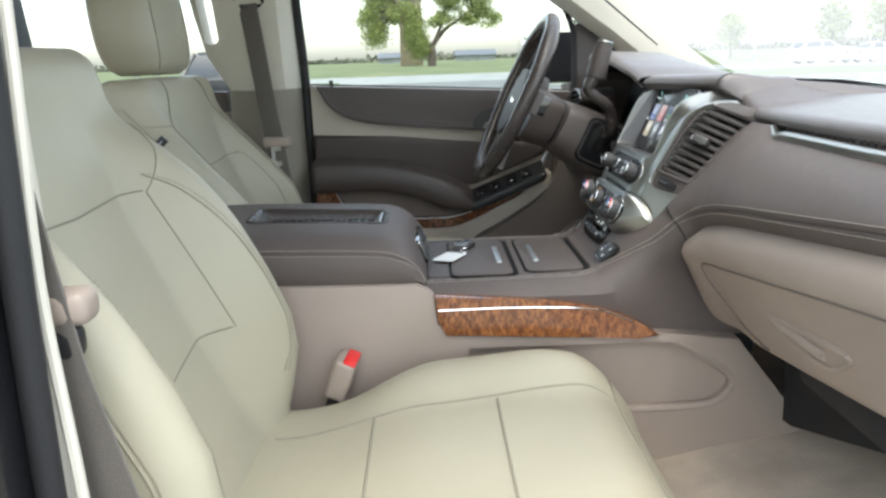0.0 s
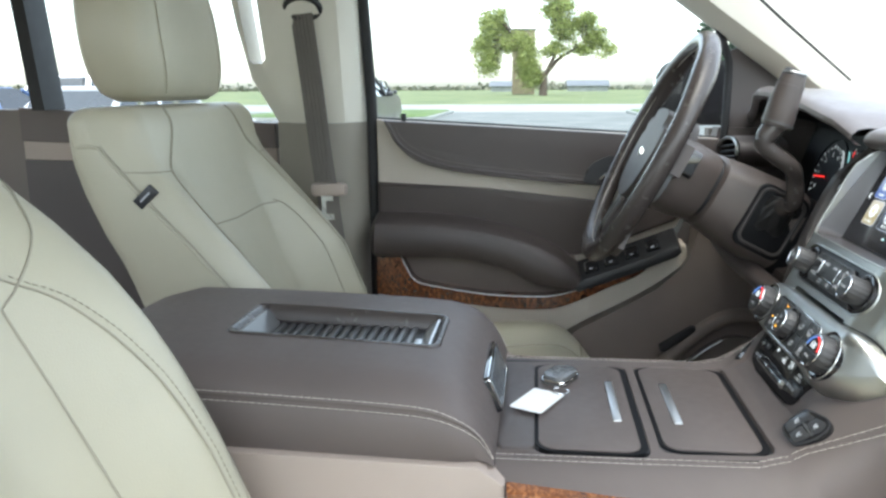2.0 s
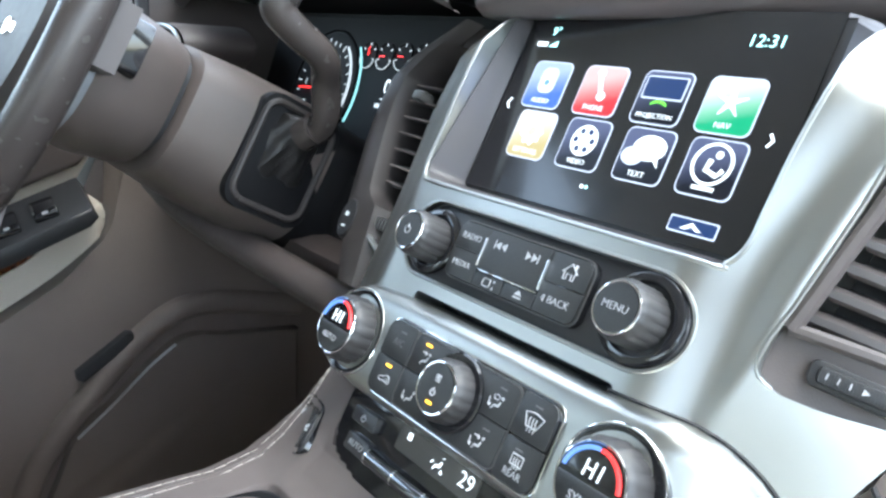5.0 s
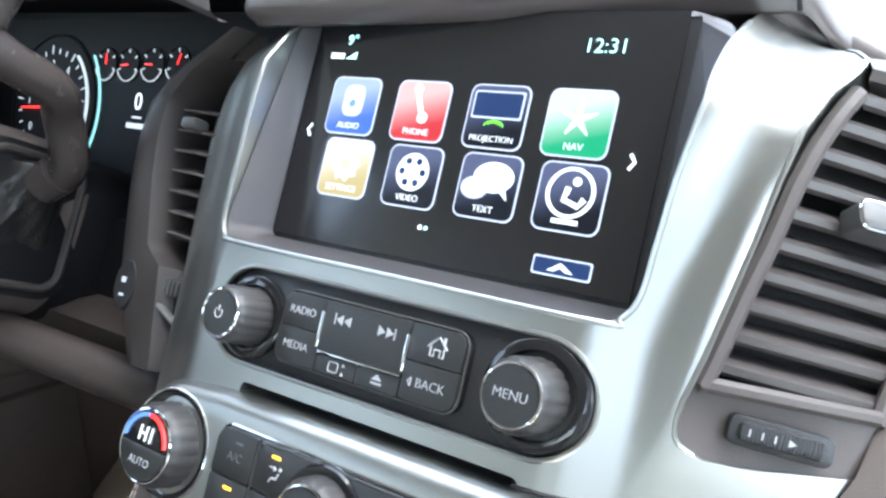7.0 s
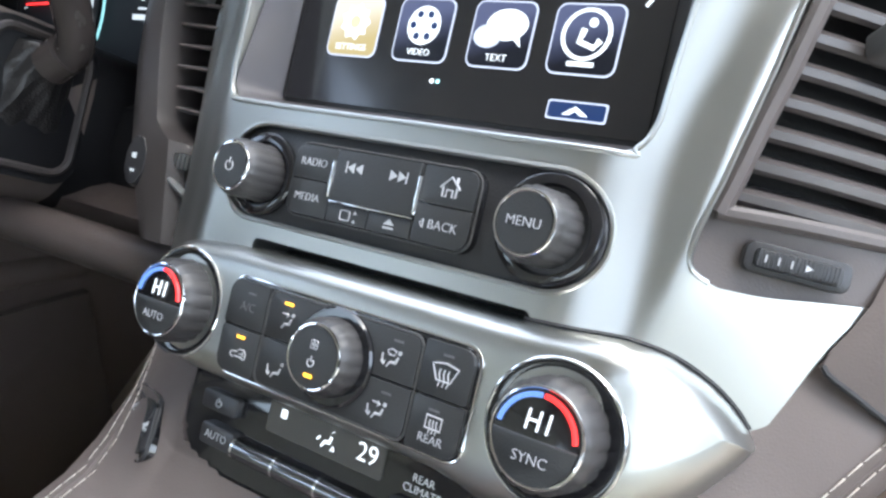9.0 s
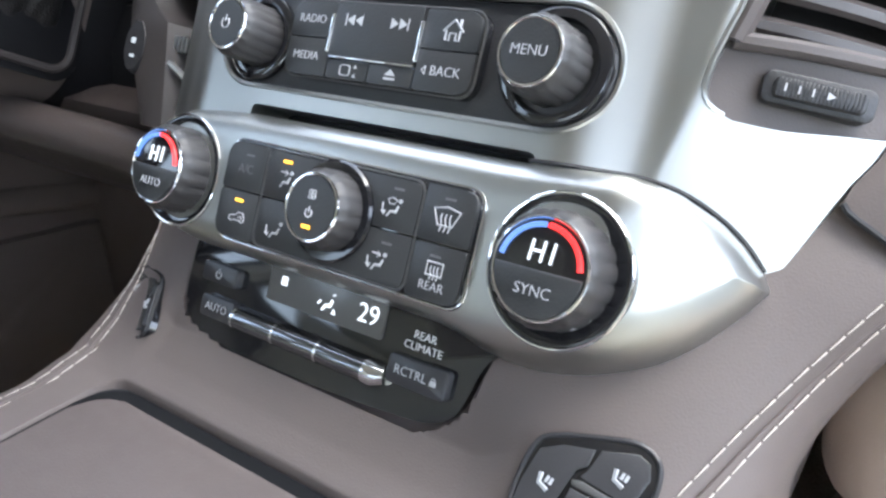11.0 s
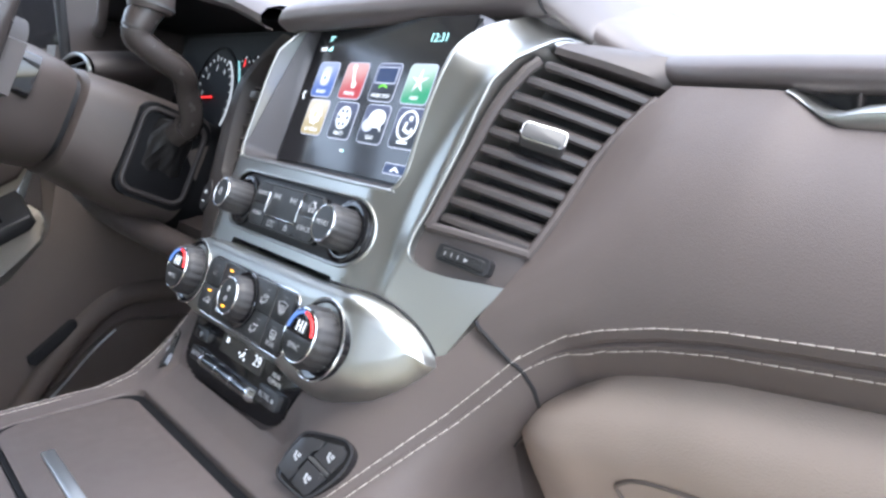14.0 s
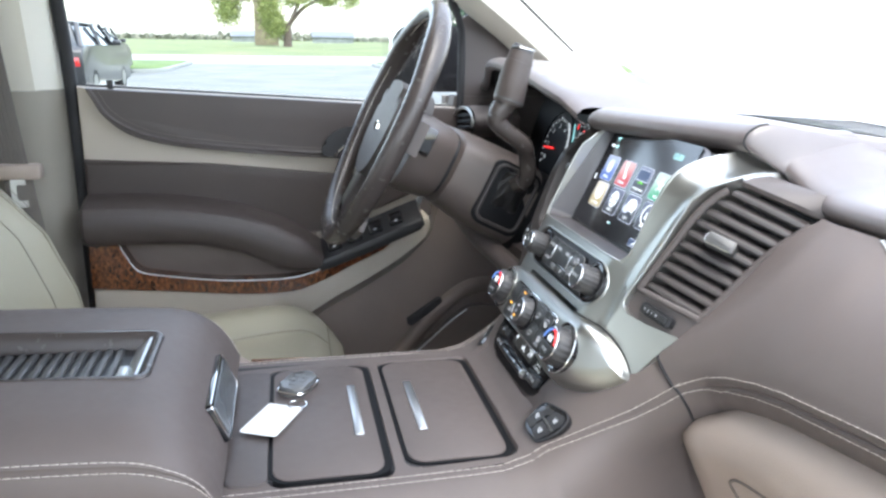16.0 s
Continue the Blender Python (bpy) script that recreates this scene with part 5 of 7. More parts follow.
FOLD = ((-.052, .0985), (-.026, .1040), (0, .1100), (.02, .1134), (.046, .1180), (.084, .1250), (.10, .131), (.12, .150), (.18, .17))


def bez_n(x, v=0.05):
    """How far the bezel's face lies from the knobs' faces."""
    a = lerp_table(((.03, .074), (.05, .078), (.11, .098), (.14, .100)), v)
    edge = -.0185 - .0110 * smooth(a, a + .030, x)
    # beyond a soft fold the face turns away towards the vent and the dash
    d = x - lerp_table(FOLD, v)
    turn = (.60 + .5 * smooth(-.01, .05, v) * (1 - smooth(.06, .11, v))) * (0.0 if d < -.003 else (d + .003) ** 2 / .012 if d < .003 else d)
    back = lerp_table(((.085, 0), (.105, .0015), (.12, .0070), (.135, .020), (.144, .035), (.153, .055), (.160, .072), (.170, .097)), v)
    over = lerp_table(((.095, 0), (.115, .001), (.125, .005), (.135, .0125), (.144, .021), (.16, .034), (.17, .046)), v)
    w = smooth(.085, .132, x)
    left = -.018 * smooth(.095, .140, -x) - .022 * smooth(.132, .172, -x)
    return edge - turn - back * w - over * (1 - w) + left


XR = ((-.052, .1375), (-.045, .142), (-.02, .153), (-.0045, .163), (-.0044, .1215), (-.0036, .1180), (-.0026, .1156), (-.0010, .1134), (.0010, .1122), (.0035, .1117), (.0065, .1117), (.0123, .1124), (.0272, .1161), (.0531, .1212), (.067, .1240), (.0869, .1276), (.105, .1315), (.12, .137), (.130, .1420), (.137, .1435), (.144, .139), (.150, .134), (.157, .129), (.165, .125), (.180, .120))


def bez_at(x, v):
    """A point of the bezel's face; the wing's upper edge climbs a little."""
    y = v + .0045 * smooth(.128, .165, x) * smooth(-.05, -.01, v) * (1 - smooth(-.004, .01, v))
    return Vector((x, y, bez_n(x, v)))


def lean(pts):
    """The right edge of the screen's opening leans outwards towards its top."""
    return [(x + smooth(0, .09, x) * lerp_table(((.03, -.008), (.05, -.007), (.08, -.0035), (.11, .001), (.19, .003)), y), y) for x, y in pts]


def bezel():
    rows, wing = [], []
    vs = [-.052, -.045, -.035, -.026, -.018, -.011, -.0045, -.0036, -.0026, -.001, .001, .0035, .0065, .009, .0123, .017, .022, .03, .038, .045, .053, .06, .067, .075, .083, .09, .10, .105, .11, .115, .12, .125, .13, .1335, .137, .1405, .144, .147, .150, .1535, .157, .160, .165, .172, .178]
    for v in vs:
        xr = lerp_table(XR, v)
        if v < -.004:
            f = [bez_at(.1205 + (xr - .1205) * i / 24, v) for i in range(25)]
            wing.append(f + [Vector((p.x, p.y, p.z - .035)) for p in f[::-1]])
            xr = .1205
        xl = lerp_table(((-.06, -.140), (-.036, -.150), (-.005, -.158), (.025, -.165), (.050, -.168), (.078, -.170), (.106, -.168), (.125, -.161), (.149, -.146), (.17, -.138)), v)
        f = [bez_at(xl + (.096 - xl) * i / 64, v) for i in range(64)] + [bez_at(.096 + (xr - .096) * i / 24, v) for i in range(25)]
        rows.append(f + [Vector((p.x, p.y, p.z - .035)) for p in f[::-1]])
    ob = part("bezel", loft(rows, closed=True, caps=True), SILVER, cs, "satin silver bezel")
    part("bezel_wing", loft(wing, closed=True, caps=True), SILVER, cs)
    scr = lean(rrect(-.102, .101, .0315, .190, .012, 5) + [(.101, .05), (.101, .08), (.101, .11)])
    radio = rrect(-.0905, .0875, -.0185, .0225, .0195, 8)
    slot = rrect(-.066, .068, -.0345, -.0262, .003)
    carve(ob, [prism(scr, -.14, .05), prism(radio, -.045, .05), prism(slot, -.048, .05)], .0004)
    part("screen_edge", tube([(x, y, bez_n(x, y) + .0003) for x, y in lean(curve2([(-.1025, .150), (-.1025, .06), (-.1022, .044), (-.098, .034), (-.088, .0312), (0, .0312), (.088, .0312), (.097, .034), (.1012, .044), (.1015, .06), (.1015, .08), (.1015, .11), (.1015, .150)], 6))], .0011, seg=8), SILVER, cs)
    part("radio_edge", tube([(x, y, bez_n(x, y) + .0002) for x, y in rrect(-.0910, .0880, -.0190, .0230, .0200, 8)], .0011, seg=6, closed=True), SILVER, cs)
    # rounded edge that follows the vent
    line = [bez_at(x, v) for v, x in XR if -.004 <= v < .155]
    part("vent_edge", tube(line, .0010, seg=6), SILVER, cs)



bezel()

# screen well and display
well = part("screen_well", prism(rrect(-.104, .103, .0300, .150, .012, 5), -.060, -.0475), BLACK, cs)
bm = bmesh.new()
o1, o2 = lean(rrect(-.1015, .1005, .0318, .150, .0115, 5) + [(.1005, .05), (.1005, .08), (.1005, .11)]), rrect(-.0975, .088, .0385, .152, .004, 5) + [(.088, .05), (.088, .08), (.088, .11)]
va = [bm.verts.new((x, y, bez_n(x, y) - .0015)) for x, y in o1]
vb = [bm.verts.new((x, y, -.0468)) for x, y in o2]
for i in range(len(o1)):
    j = (i + 1) % len(o1)
    bm.faces.new((va[i], va[j], vb[j], vb[i]))
part("well_wall", bm, WELL, cs, "dark sloping screen surround")
scr = part("screen", box(-.0955, .0835, .0405, .152, -.0475, -.0462), mat("screen_glass", (0.012, 0.012, 0.014), 0.16, coat=0.3, spec=0.7), cs, "lit touch screen")


def glow(name, col, strength):
    m = bpy.data.materials.new(name)
    m.use_nodes = True
    b = m.node_tree.nodes["Principled BSDF"]
    b.inputs["Base Color"].default_value = (*[c * .05 for c in col], 1)
    b.inputs["Roughness"].default_value = 0.3
    b.inputs["Emission Color"].default_value = (*col, 1)
    b.inputs["Emission Strength"].default_value = strength
    return m


G = {n: glow("lit_" + n, c, s) for n, c, s in (("white", (.85, .92, 1), .22), ("blue", (.12, .24, .62), .22), ("red", (.70, .09, .11), .22), ("green", (.13, .50, .28), .22), ("navy", (.012, .03, .10), .2), ("gold", (.82, .64, .30), .22), ("rim", (.62, .68, .85), .17), ("cyan", (.42, .85, .88), .34), ("ring", (.24, .56, .60), .2), ("dim", (.55, .6, .65), .14), ("amber", (1.0, .45, .03), .5), ("redline", (.9, .03, .03), .32), ("black", (.004, .004, .006), .2), ("grass", (.15, .6, .05), .25))}
SZ = -.0460


def sheen(name, low, top):
    """A lit icon face that pales towards its upper corner, as drawn on the screen."""
    m = glow(name, low, .16)
    nt, b = m.node_tree, m.node_tree.nodes["Principled BSDF"]
    tc = nt.nodes.new("ShaderNodeTexCoord")
    sp = nt.nodes.new("ShaderNodeSeparateXYZ")
    ma = nt.nodes.new("ShaderNodeMath")
    ma.operation = "MULTIPLY_ADD"
    ma.inputs[1].default_value = -0.30
    r = nt.nodes.new("ShaderNodeValToRGB")
    e = r.color_ramp.elements
    e[0].position, e[0].color = 0.05, (*low, 1)
    e[1].position, e[1].color = 0.62, (*top, 1)
    k = e.new(0.30)
    k.color = (*[.65 * p + .35 * q for p, q in zip(low, top)], 1)
    nt.links.new(tc.outputs["Generated"], sp.inputs[0])
    nt.links.new(sp.outputs["X"], ma.inputs[0])
    nt.links.new(sp.outputs["Y"], ma.inputs[2])
    nt.links.new(ma.outputs[0], r.inputs["Fac"])
    nt.links.new(r.outputs["Color"], b.inputs["Emission Color"])
    return m


FACE = {n: sheen("icon_" + n, lo, hi) for n, lo, hi in (("blue", (.06, .14, .48), (.36, .44, .66)), ("red", (.50, .03, .04), (.70, .44, .44)), ("green", (.02, .34, .16), (.58, .74, .68)), ("gold", (.46, .37, .17), (.72, .66, .56)), ("navy", (.003, .004, .010), (.085, .10, .19)))}


def icon(x0, x1, y0, y1, fill, caption, art):
    ic = part("icon", prism(rrect(x0, x1, y0, y1, .004), SZ, SZ + .0003), G["rim"], scr)
    part("icon_face", prism(rrect(x0 + .0007, x1 - .0007, y0 + .0007, y1 - .0007, .0035), SZ, SZ + .0005), FACE[fill], ic)
    cx, cy = (x0 + x1) / 2, (y0 + y1) / 2 + .002
    z = SZ + .0005
    for name, bmm in art(cx, cy, z):
        part("symbol", bmm, G[name], ic)
    if caption:
        writing("caption", caption, .0041 if len(caption) < 9 else .0036, (cx, y0 + .0042, z + .0002), G["white"], ic)
    else:
        part("caption", box(cx - .0055, cx + .0055, y0 + .0034, y0 + .0052, z, z + .0002), G["white"], ic)


def art_audio(x, y, z):
    yield "rim", prism(rrect(x - .006, x + .006, y - .007, y + .008, .004), z, z + .0002)
    yield "white", prism(circle(x, y - .001, .0042, 20), z, z + .0004)
    yield "blue", prism(circle(x, y - .001, .002, 16), z, z + .0006)


def art_phone(x, y, z):
    yield "white", tube([(x - .003, y + .008, z), (x - .001, y + .002, z), (x + .002, y - .005, z)], .0014, seg=6, flat=.3)
    yield "white", prism(circle(x - .003, y + .008, .0022, 14), z, z + .0003)
    yield "white", prism(circle(x + .002, y - .005, .0026, 14), z, z + .0003)


def art_proj(x, y, z):
    yield "rim", prism(rrect(x - .012, x + .012, y - .003, y + .009, .001), z, z + .0002)
    yield "navy", prism(rrect(x - .0112, x + .0112, y - .0022, y + .0082, .001), z, z + .0004)
    for k in range(3):
        yield "grass", tube([(x + (.0016 + .0014 * k) * math.cos(a), y - .0052 - .0005 * k + (.0006 + .0009 * k) * math.sin(a), z + .0004) for a in [math.pi * i / 8 for i in range(9)]], .0004, seg=4)


def art_nav(x, y, z):
    for k in range(5):
        a = math.pi / 2 + k * math.pi * .4
        yield "white", tube([(x, y, z), (x + .008 * math.cos(a), y + .008 * math.sin(a), z)], [.0022, .0004], seg=5, flat=.2)


def art_gear(x, y, z):
    yield "white", prism([(x + (.0065 if k % 2 else .0085) * math.cos(k * math.pi / 9), y + (.0065 if k % 2 else .0085) * math.sin(k * math.pi / 9)) for k in range(18)], z, z + .0002)
    yield "gold", prism(circle(x, y, .003, 16), z, z + .0004)


def art_reel(x, y, z):
    yield "white", prism(circle(x, y, .0085, 28), z, z + .0002)
    for k in range(6):
        a = k * math.pi / 3
        yield "navy", prism(circle(x + .0055 * math.cos(a), y + .0055 * math.sin(a), .0016, 10), z, z + .0004)


def art_text(x, y, z):
    yield "white", prism([(x + .002 + .0095 * math.cos(k * math.pi / 12), y + .002 + .0065 * math.sin(k * math.pi / 12)) for k in range(24)], z, z + .0002)
    yield "rim", prism([(x - .006 + .0065 * math.cos(k * math.pi / 12), y - .003 + .0048 * math.sin(k * math.pi / 12)) for k in range(24)], z, z + .0003)
    yield "white", prism([(x + .005, y - .003), (x + .010, y - .007), (x + .008, y - .001)], z, z + .0003)


def art_ring(x, y, z):
    yield "white", tube([(x + .0095 * math.cos(a), y + .0095 * math.sin(a), z) for a in [2 * math.pi * i / 28 for i in range(28)]], .0009, seg=4, closed=True)
    yield "white", tube([(x - .001, y + .002, z), (x - .002, y - .003, z), (x + .004, y - .005, z), (x + .006, y - .002, z)], .0015, seg=5, flat=.3)
    yield "white", prism(circle(x + .002, y + .0045, .0018, 12), z, z + .0003)


for (xc, y0, fill, cap, art) in ((-.0653, .0918, "blue", "AUDIO", art_audio), (-.0267, .0918, "red", "PHONE", art_phone), (.0118, .0918, "navy", "PROJECTION", art_proj), (.0488, .0918, "green", "NAV", art_nav),
                                 (-.0610, .0622, "gold", "SETTINGS", art_gear), (-.0231, .0622, "navy", "VIDEO", art_reel), (.0153, .0622, "navy", "TEXT", art_text), (.0520, .0622, "navy", "", art_ring)):
    icon(xc - .0143, xc + .0143, y0, y0 + .0278, fill, cap, art)
writing("clock", "12:31", .0085, (.0535, .1372, SZ + .0003), G["cyan"], scr)
writing("temperature", "9°", .0072, (-.0745, .1375, SZ + .0003), G["cyan"], scr)
part("signal_bars", box(-.086, -.078, .1285, .1312, SZ, SZ + .0003), G["white"], scr)
part("signal_bars", prism([(-.0765, .1285), (-.0705, .1285), (-.0705, .132)], SZ, SZ + .0003), G["cyan"], scr)
chev = part("menu_key", prism(rrect(.0425, .0672, .0450, .0525, .001), SZ, SZ + .0002), G["rim"], scr)
part("menu_key_face", prism(rrect(.0432, .0665, .0457, .0518, .001), SZ, SZ + .0004), G["navy"], chev)
part("chevron", prism([(.0490, .0470), (.0545, .0505), (.0600, .0470), (.0570, .0470), (.0545, .0485), (.0520, .0470)], SZ, SZ + .0006), G["white"], chev)
for s, x in ((-1, -.0885), (1, .0735)):
    part("page_arrow", tube([(x - s * .001, .0955, SZ + .0003), (x + s * .001, .0925, SZ + .0003), (x - s * .001, .0895, SZ + .0003)], .0007, seg=4), G["white"], scr)
part("page_dot", prism(circle(-.0130, .0548, .0011, 12), SZ, SZ + .0003), G["white"], scr)
part("page_dot", prism(circle(-.0100, .0548, .0009, 12), SZ, SZ + .0003), G["cyan"], scr)


def knob(x, y, rf, rb, n0, n1, face_label, big=False):
    k = part("knob", lathe([(rb * 1.02, n0 + .002), (rb, n0 + .004), (rb * .985, n1 - .004), (rf + .0012, n1 - .0008), (rf + .0006, n1 - .0003), (rf * .5, n1 - .0003)], (x, y, 0), 72, .035), KNOB, cs)
    part("knob_ring", tube([(x + (rf + .0003) * math.cos(a), y + (rf + .0003) * math.sin(a), n1 - .0003) for a in [2 * math.pi * i / 48 for i in range(48)]], .0006, seg=6, closed=True), CHROME, k)
    part("knob_face", lathe([(rf - .0006, n1 - .0008), (rf - .0006, n1), (.001, n1 + .0004)], (x, y, 0), 40), face_label, k)
    return k


# radio panel
radio = part("radio_panel", prism(rrect(-.0900, .0870, -.0180, .0220, .0192, 8), -.040, -.0205, bevel=.001), BLACK, cs, "black radio control panel")
for x, y, r in ((-.0695, .001, .0180), (.0665, .002, .0198)):
    part("knob_seat", lathe([(r, -.022), (r, -.0185), (r - .001, -.0178), (r - .004, -.0178), (r - .005, -.021)], (x, y, 0), 48), GLOSS, radio)
kl = knob(-.0695, .001, .0096, .0124, -.021, 0.0, KEY)
km = knob(.0664, .002, .0103, .0132, -.021, -.0010, KEY)
writing("lettering", "MENU", .0047, (.0664, .002, -.0004), WHITE, km)


def arc_mark(x, y, z, r, a0, a1, w, material, parent, name="symbol"):
    part(name, tube([(x + r * math.cos(radians(a)), y + r * math.sin(radians(a)), z) for a in [a0 + (a1 - a0) * i / 14 for i in range(15)]], w, seg=5), material, parent)


arc_mark(-.0695, .001, .0006, .0021, -230, 50, .00028, WHITE, kl)
part("symbol", tube([(-.0695, .0015, .0006), (-.0695, .0042, .0006)], .00028, seg=5), WHITE, kl)
part("button_frame", prism(rrect(-.0502, .0402, -.0132, .0177, .0062, 6), -.0215, -.0166, bevel=.0005), GLOSS, radio)
part("frame_line", tube([(x, y, -.0164) for x, y in rrect(-.0499, .0399, -.0129, .0174, .006, 6)], .00045, seg=6, closed=True), TABGREY, radio, "thin grey outline")
BT = -.0150


def corners(x0, x1, y0, y1, tl, tr, br, bl, n=5):
    """A rectangle whose four corners are rounded each by its own radius."""
    pts = []
    for cx, cy, r, a0 in ((x1 - tr, y1 - tr, tr, 0), (x0 + tl, y1 - tl, tl, 90), (x0 + bl, y0 + bl, bl, 180), (x1 - br, y0 + br, br, 270)):
        pts += [(cx + r * math.cos(radians(a0 + 90 * k / n)), cy + r * math.sin(radians(a0 + 90 * k / n))) for k in range(n + 1)]
    return pts


def key(x0, x1, y0, y1, parent, tl=.0007, tr=.0007, br=.0007, bl=.0007, z=BT):
    return part("button", prism(corners(x0, x1, y0, y1, tl, tr, br, bl), z - .004, z, bevel=.0004), KEY, parent)


b = key(-.0490, -.0271, .0028, .0166, radio, tl=.0048)
writing("lettering", "RADIO", .0046, (-.0385, .0095, BT + .0002), WHITE, b)
b = key(-.0490, -.0271, -.0121, .0022, radio, bl=.0048)
writing("lettering", "MEDIA", .0046, (-.0385, -.0048, BT + .0002), WHITE, b)
b = key(-.0265, .0145, -.0038, .0166, radio, z=BT + .0008)
for s, x in ((-1, -.0165), (1, .0045)):
    for k in (0, 1):
        xx = x + s * .0020 * (k * 2 - 1)
        part("symbol", prism([(xx - s * .0017, .0100 - .0020), (xx + s * .0017, .0100), (xx - s * .0017, .0100 + .0020)][::s], BT, BT + .0010), WHITE, b)
    part("symbol", box(x + s * .0042 - .00025, x + s * .0042 + .00025, .0078, .0122, BT, BT + .0010), WHITE, b)
for x in (-.0270, .0150):
    part("chrome_bar", box(x - .0009, x + .0009, -.0030, .0118, BT - .001, BT + .0016, bevel=.0006), CHROME, b, "upright chrome bar")
part("chrome_line", box(-.0265, .0145, -.0047, -.0039, BT - .001, BT + .0009, bevel=.0003), CHROME, b)
b = key(-.0265, -.0064, -.0121, -.0051, radio)
part("symbol", tube([(x, y, BT + .0001) for x, y in rrect(-.0195, -.0147, -.0106, -.0068, .0008, 3)], .00026, seg=4, closed=True), WHITE, b)
for y in (-.0070, -.0104):
    part("symbol", prism([(-.0130, y - .0006), (-.0114, y - .0006), (-.0122, y + .0008)], BT, BT + .0002), WHITE, b)
b = key(-.0058, .0145, -.0121, -.0051, radio)
part("symbol", prism([(.0020, -.0085), (.0070, -.0085), (.0045, -.0062)], BT, BT + .0002), WHITE, b)
part("symbol", box(.0020, .0070, -.0101, -.0093, BT, BT + .0002), WHITE, b)
b = key(.0152, .0390, .0028, .0166, radio, tr=.0048)
house = bmesh.new()
add_tube(house, [(.0236, .0092, BT + .0001), (.0278, .0133, BT + .0001), (.0320, .0092, BT + .0001)], .0005, seg=4)
add_tube(house, [(.0249, .0096, BT + .0001), (.0249, .0061, BT + .0001), (.0265, .0061, BT + .0001), (.0265, .0086, BT + .0001), (.0291, .0086, BT + .0001), (.0291, .0061, BT + .0001), (.0307, .0061, BT + .0001), (.0307, .0096, BT + .0001)], .0004, seg=4)
add_tube(house, [(.0303, .0112, BT + .0001), (.0303, .0135, BT + .0001)], .0006, seg=4)
part("symbol", house, WHITE, b)
b = key(.0152, .0390, -.0121, .0022, radio, br=.0048)
writing("lettering", "BACK", .0050, (.0280, -.0050, BT + .0002), WHITE, b)
part("symbol", tube([(.0195, -.0034, BT + .0002), (.0180, -.0050, BT + .0002), (.0195, -.0066, BT + .0002), (.0195, -.0034, BT + .0002)], .00026, seg=4), WHITE, b)

# disc slot
part("disc_slot", prism(rrect(-.066, .068, -.0345, -.0262, .002), -.060, -.040), RUBBER, cs, "dark disc slot")

# climate pod
POD_TOP = ((-.118, -.0575), (-.1165, -.0475), (-.112, -.0390), (-.105, -.0350), (-.095, -.0325), (-.07, -.0305), (0, -.0300), (.062, -.0298), (.085, -.0285), (.100, -.0277), (.112, -.0295), (.124, -.0350), (.132, -.0412), (.1385, -.0485), (.1405, -.0522))
POD_LOW = ((-.118, -.0585), (-.1165, -.0670), (-.112, -.0760), (-.105, -.0825), (-.095, -.0868), (-.08, -.0888), (.0, -.0888), (.046, -.0892), (.056, -.0908), (.064, -.0936), (.0742, -.0952), (.083, -.0950), (.0904, -.0935), (.100, -.0908), (.1085, -.0872), (.117, -.0828), (.1241, -.0775), (.1300, -.0715), (.1346, -.0655), (.1385, -.0585), (.1405, -.0535))


def pod_n(x):
    return -.0095 - .034 * max(0.0, (x - .098) / .042) ** 1.6 - .006 * max(0.0, (-x - .09) / .03) ** 2


rows = []
for i in range(85):
    x = -.118 + .2585 * i / 84
    t, l, n = lerp_table(POD_TOP, x), lerp_table(POD_LOW, x), pod_n(x)
    e = min(1.0, (t - l) / .024)
    c = [(t, -.07), (t, n - .012), (t - .0008 * e, n - .0065), (t - .003 * e, n - .0022), (t - .0075 * e, n)]
    g = smooth(.050, .085, x)
    f = .0075 + .0095 * g
    d = [(l + f * e, n), (l + .55 * f * e, n - .0022 - .0008 * g), (l + .2 * f * e, n - .0065 - .003 * g), (l, n - .012 - .006 * g), (l + .004 * g * e, -.07)]
    m = [(t - .0075 * e + (l - t + (.0075 + f) * e) * k / 8, n) for k in range(1, 8)]
    rows.append([Vector((x, v, z)) for v, z in c + m + d])
bm = loft(rows, closed=True, caps=True)
pod = part("climate_pod", bm, SILVER, cs, "satin silver climate control pod", sharp=50)
carve(pod, [prism(rrect(-.0605, .0595, -.0820, -.0420, .006), -.018, .02)])
part("pod_joint", tube([(x, y + .001, bez_n(x, y) - .0002) for x, y in curve2([(.066, -.0300), (.085, -.0290), (.100, -.0282), (.112, -.0300), (.124, -.0355), (.132, -.0417), (.1375, -.0480)], 6)], .0009, seg=5), RUBBER, cs)
part("panel_edge", tube([(x, y, -.0090) for x, y in rrect(-.0606, .0596, -.0821, -.0419, .0062, 6)], .0006, seg=6, closed=True), CHROME, cs, "bright edge round the climate panel")
cp = part("climate_panel", prism(rrect(-.0602, .0592, -.0817, -.0423, .0058, 6), -.030, -.0078, bevel=.0006), GLOSS, cs, "black climate button panel")
part("block_line", tube([(x, y, -.0066) for x, y in rrect(-.0372, .0372, -.0808, -.0432, .0040, 5)], .0004, seg=6, closed=True), TABGREY, cp, "thin grey outline of the middle keys")
CZ = -.0062


def ckey(x0, x1, y0, y1, tl=.0008, tr=.0008, br=.0008, bl=.0008):
    return part("button", prism(corners(x0, x1, y0, y1, tl, tr, br, bl), CZ - .004, CZ, bevel=.0004), KEY, cp)


def amber(x, y, parent, w=.0042):
    part("indicator", box(x - w / 2, x + w / 2, y - .0005, y + .0005, CZ, CZ + .0004), G["amber"], parent, "lit amber indicator")


def unlit(x, y, parent):
    part("indicator", box(x - .0021, x + .0021, y - .0004, y + .0004, CZ, CZ + .0002), FAINT, parent, "unlit indicator")


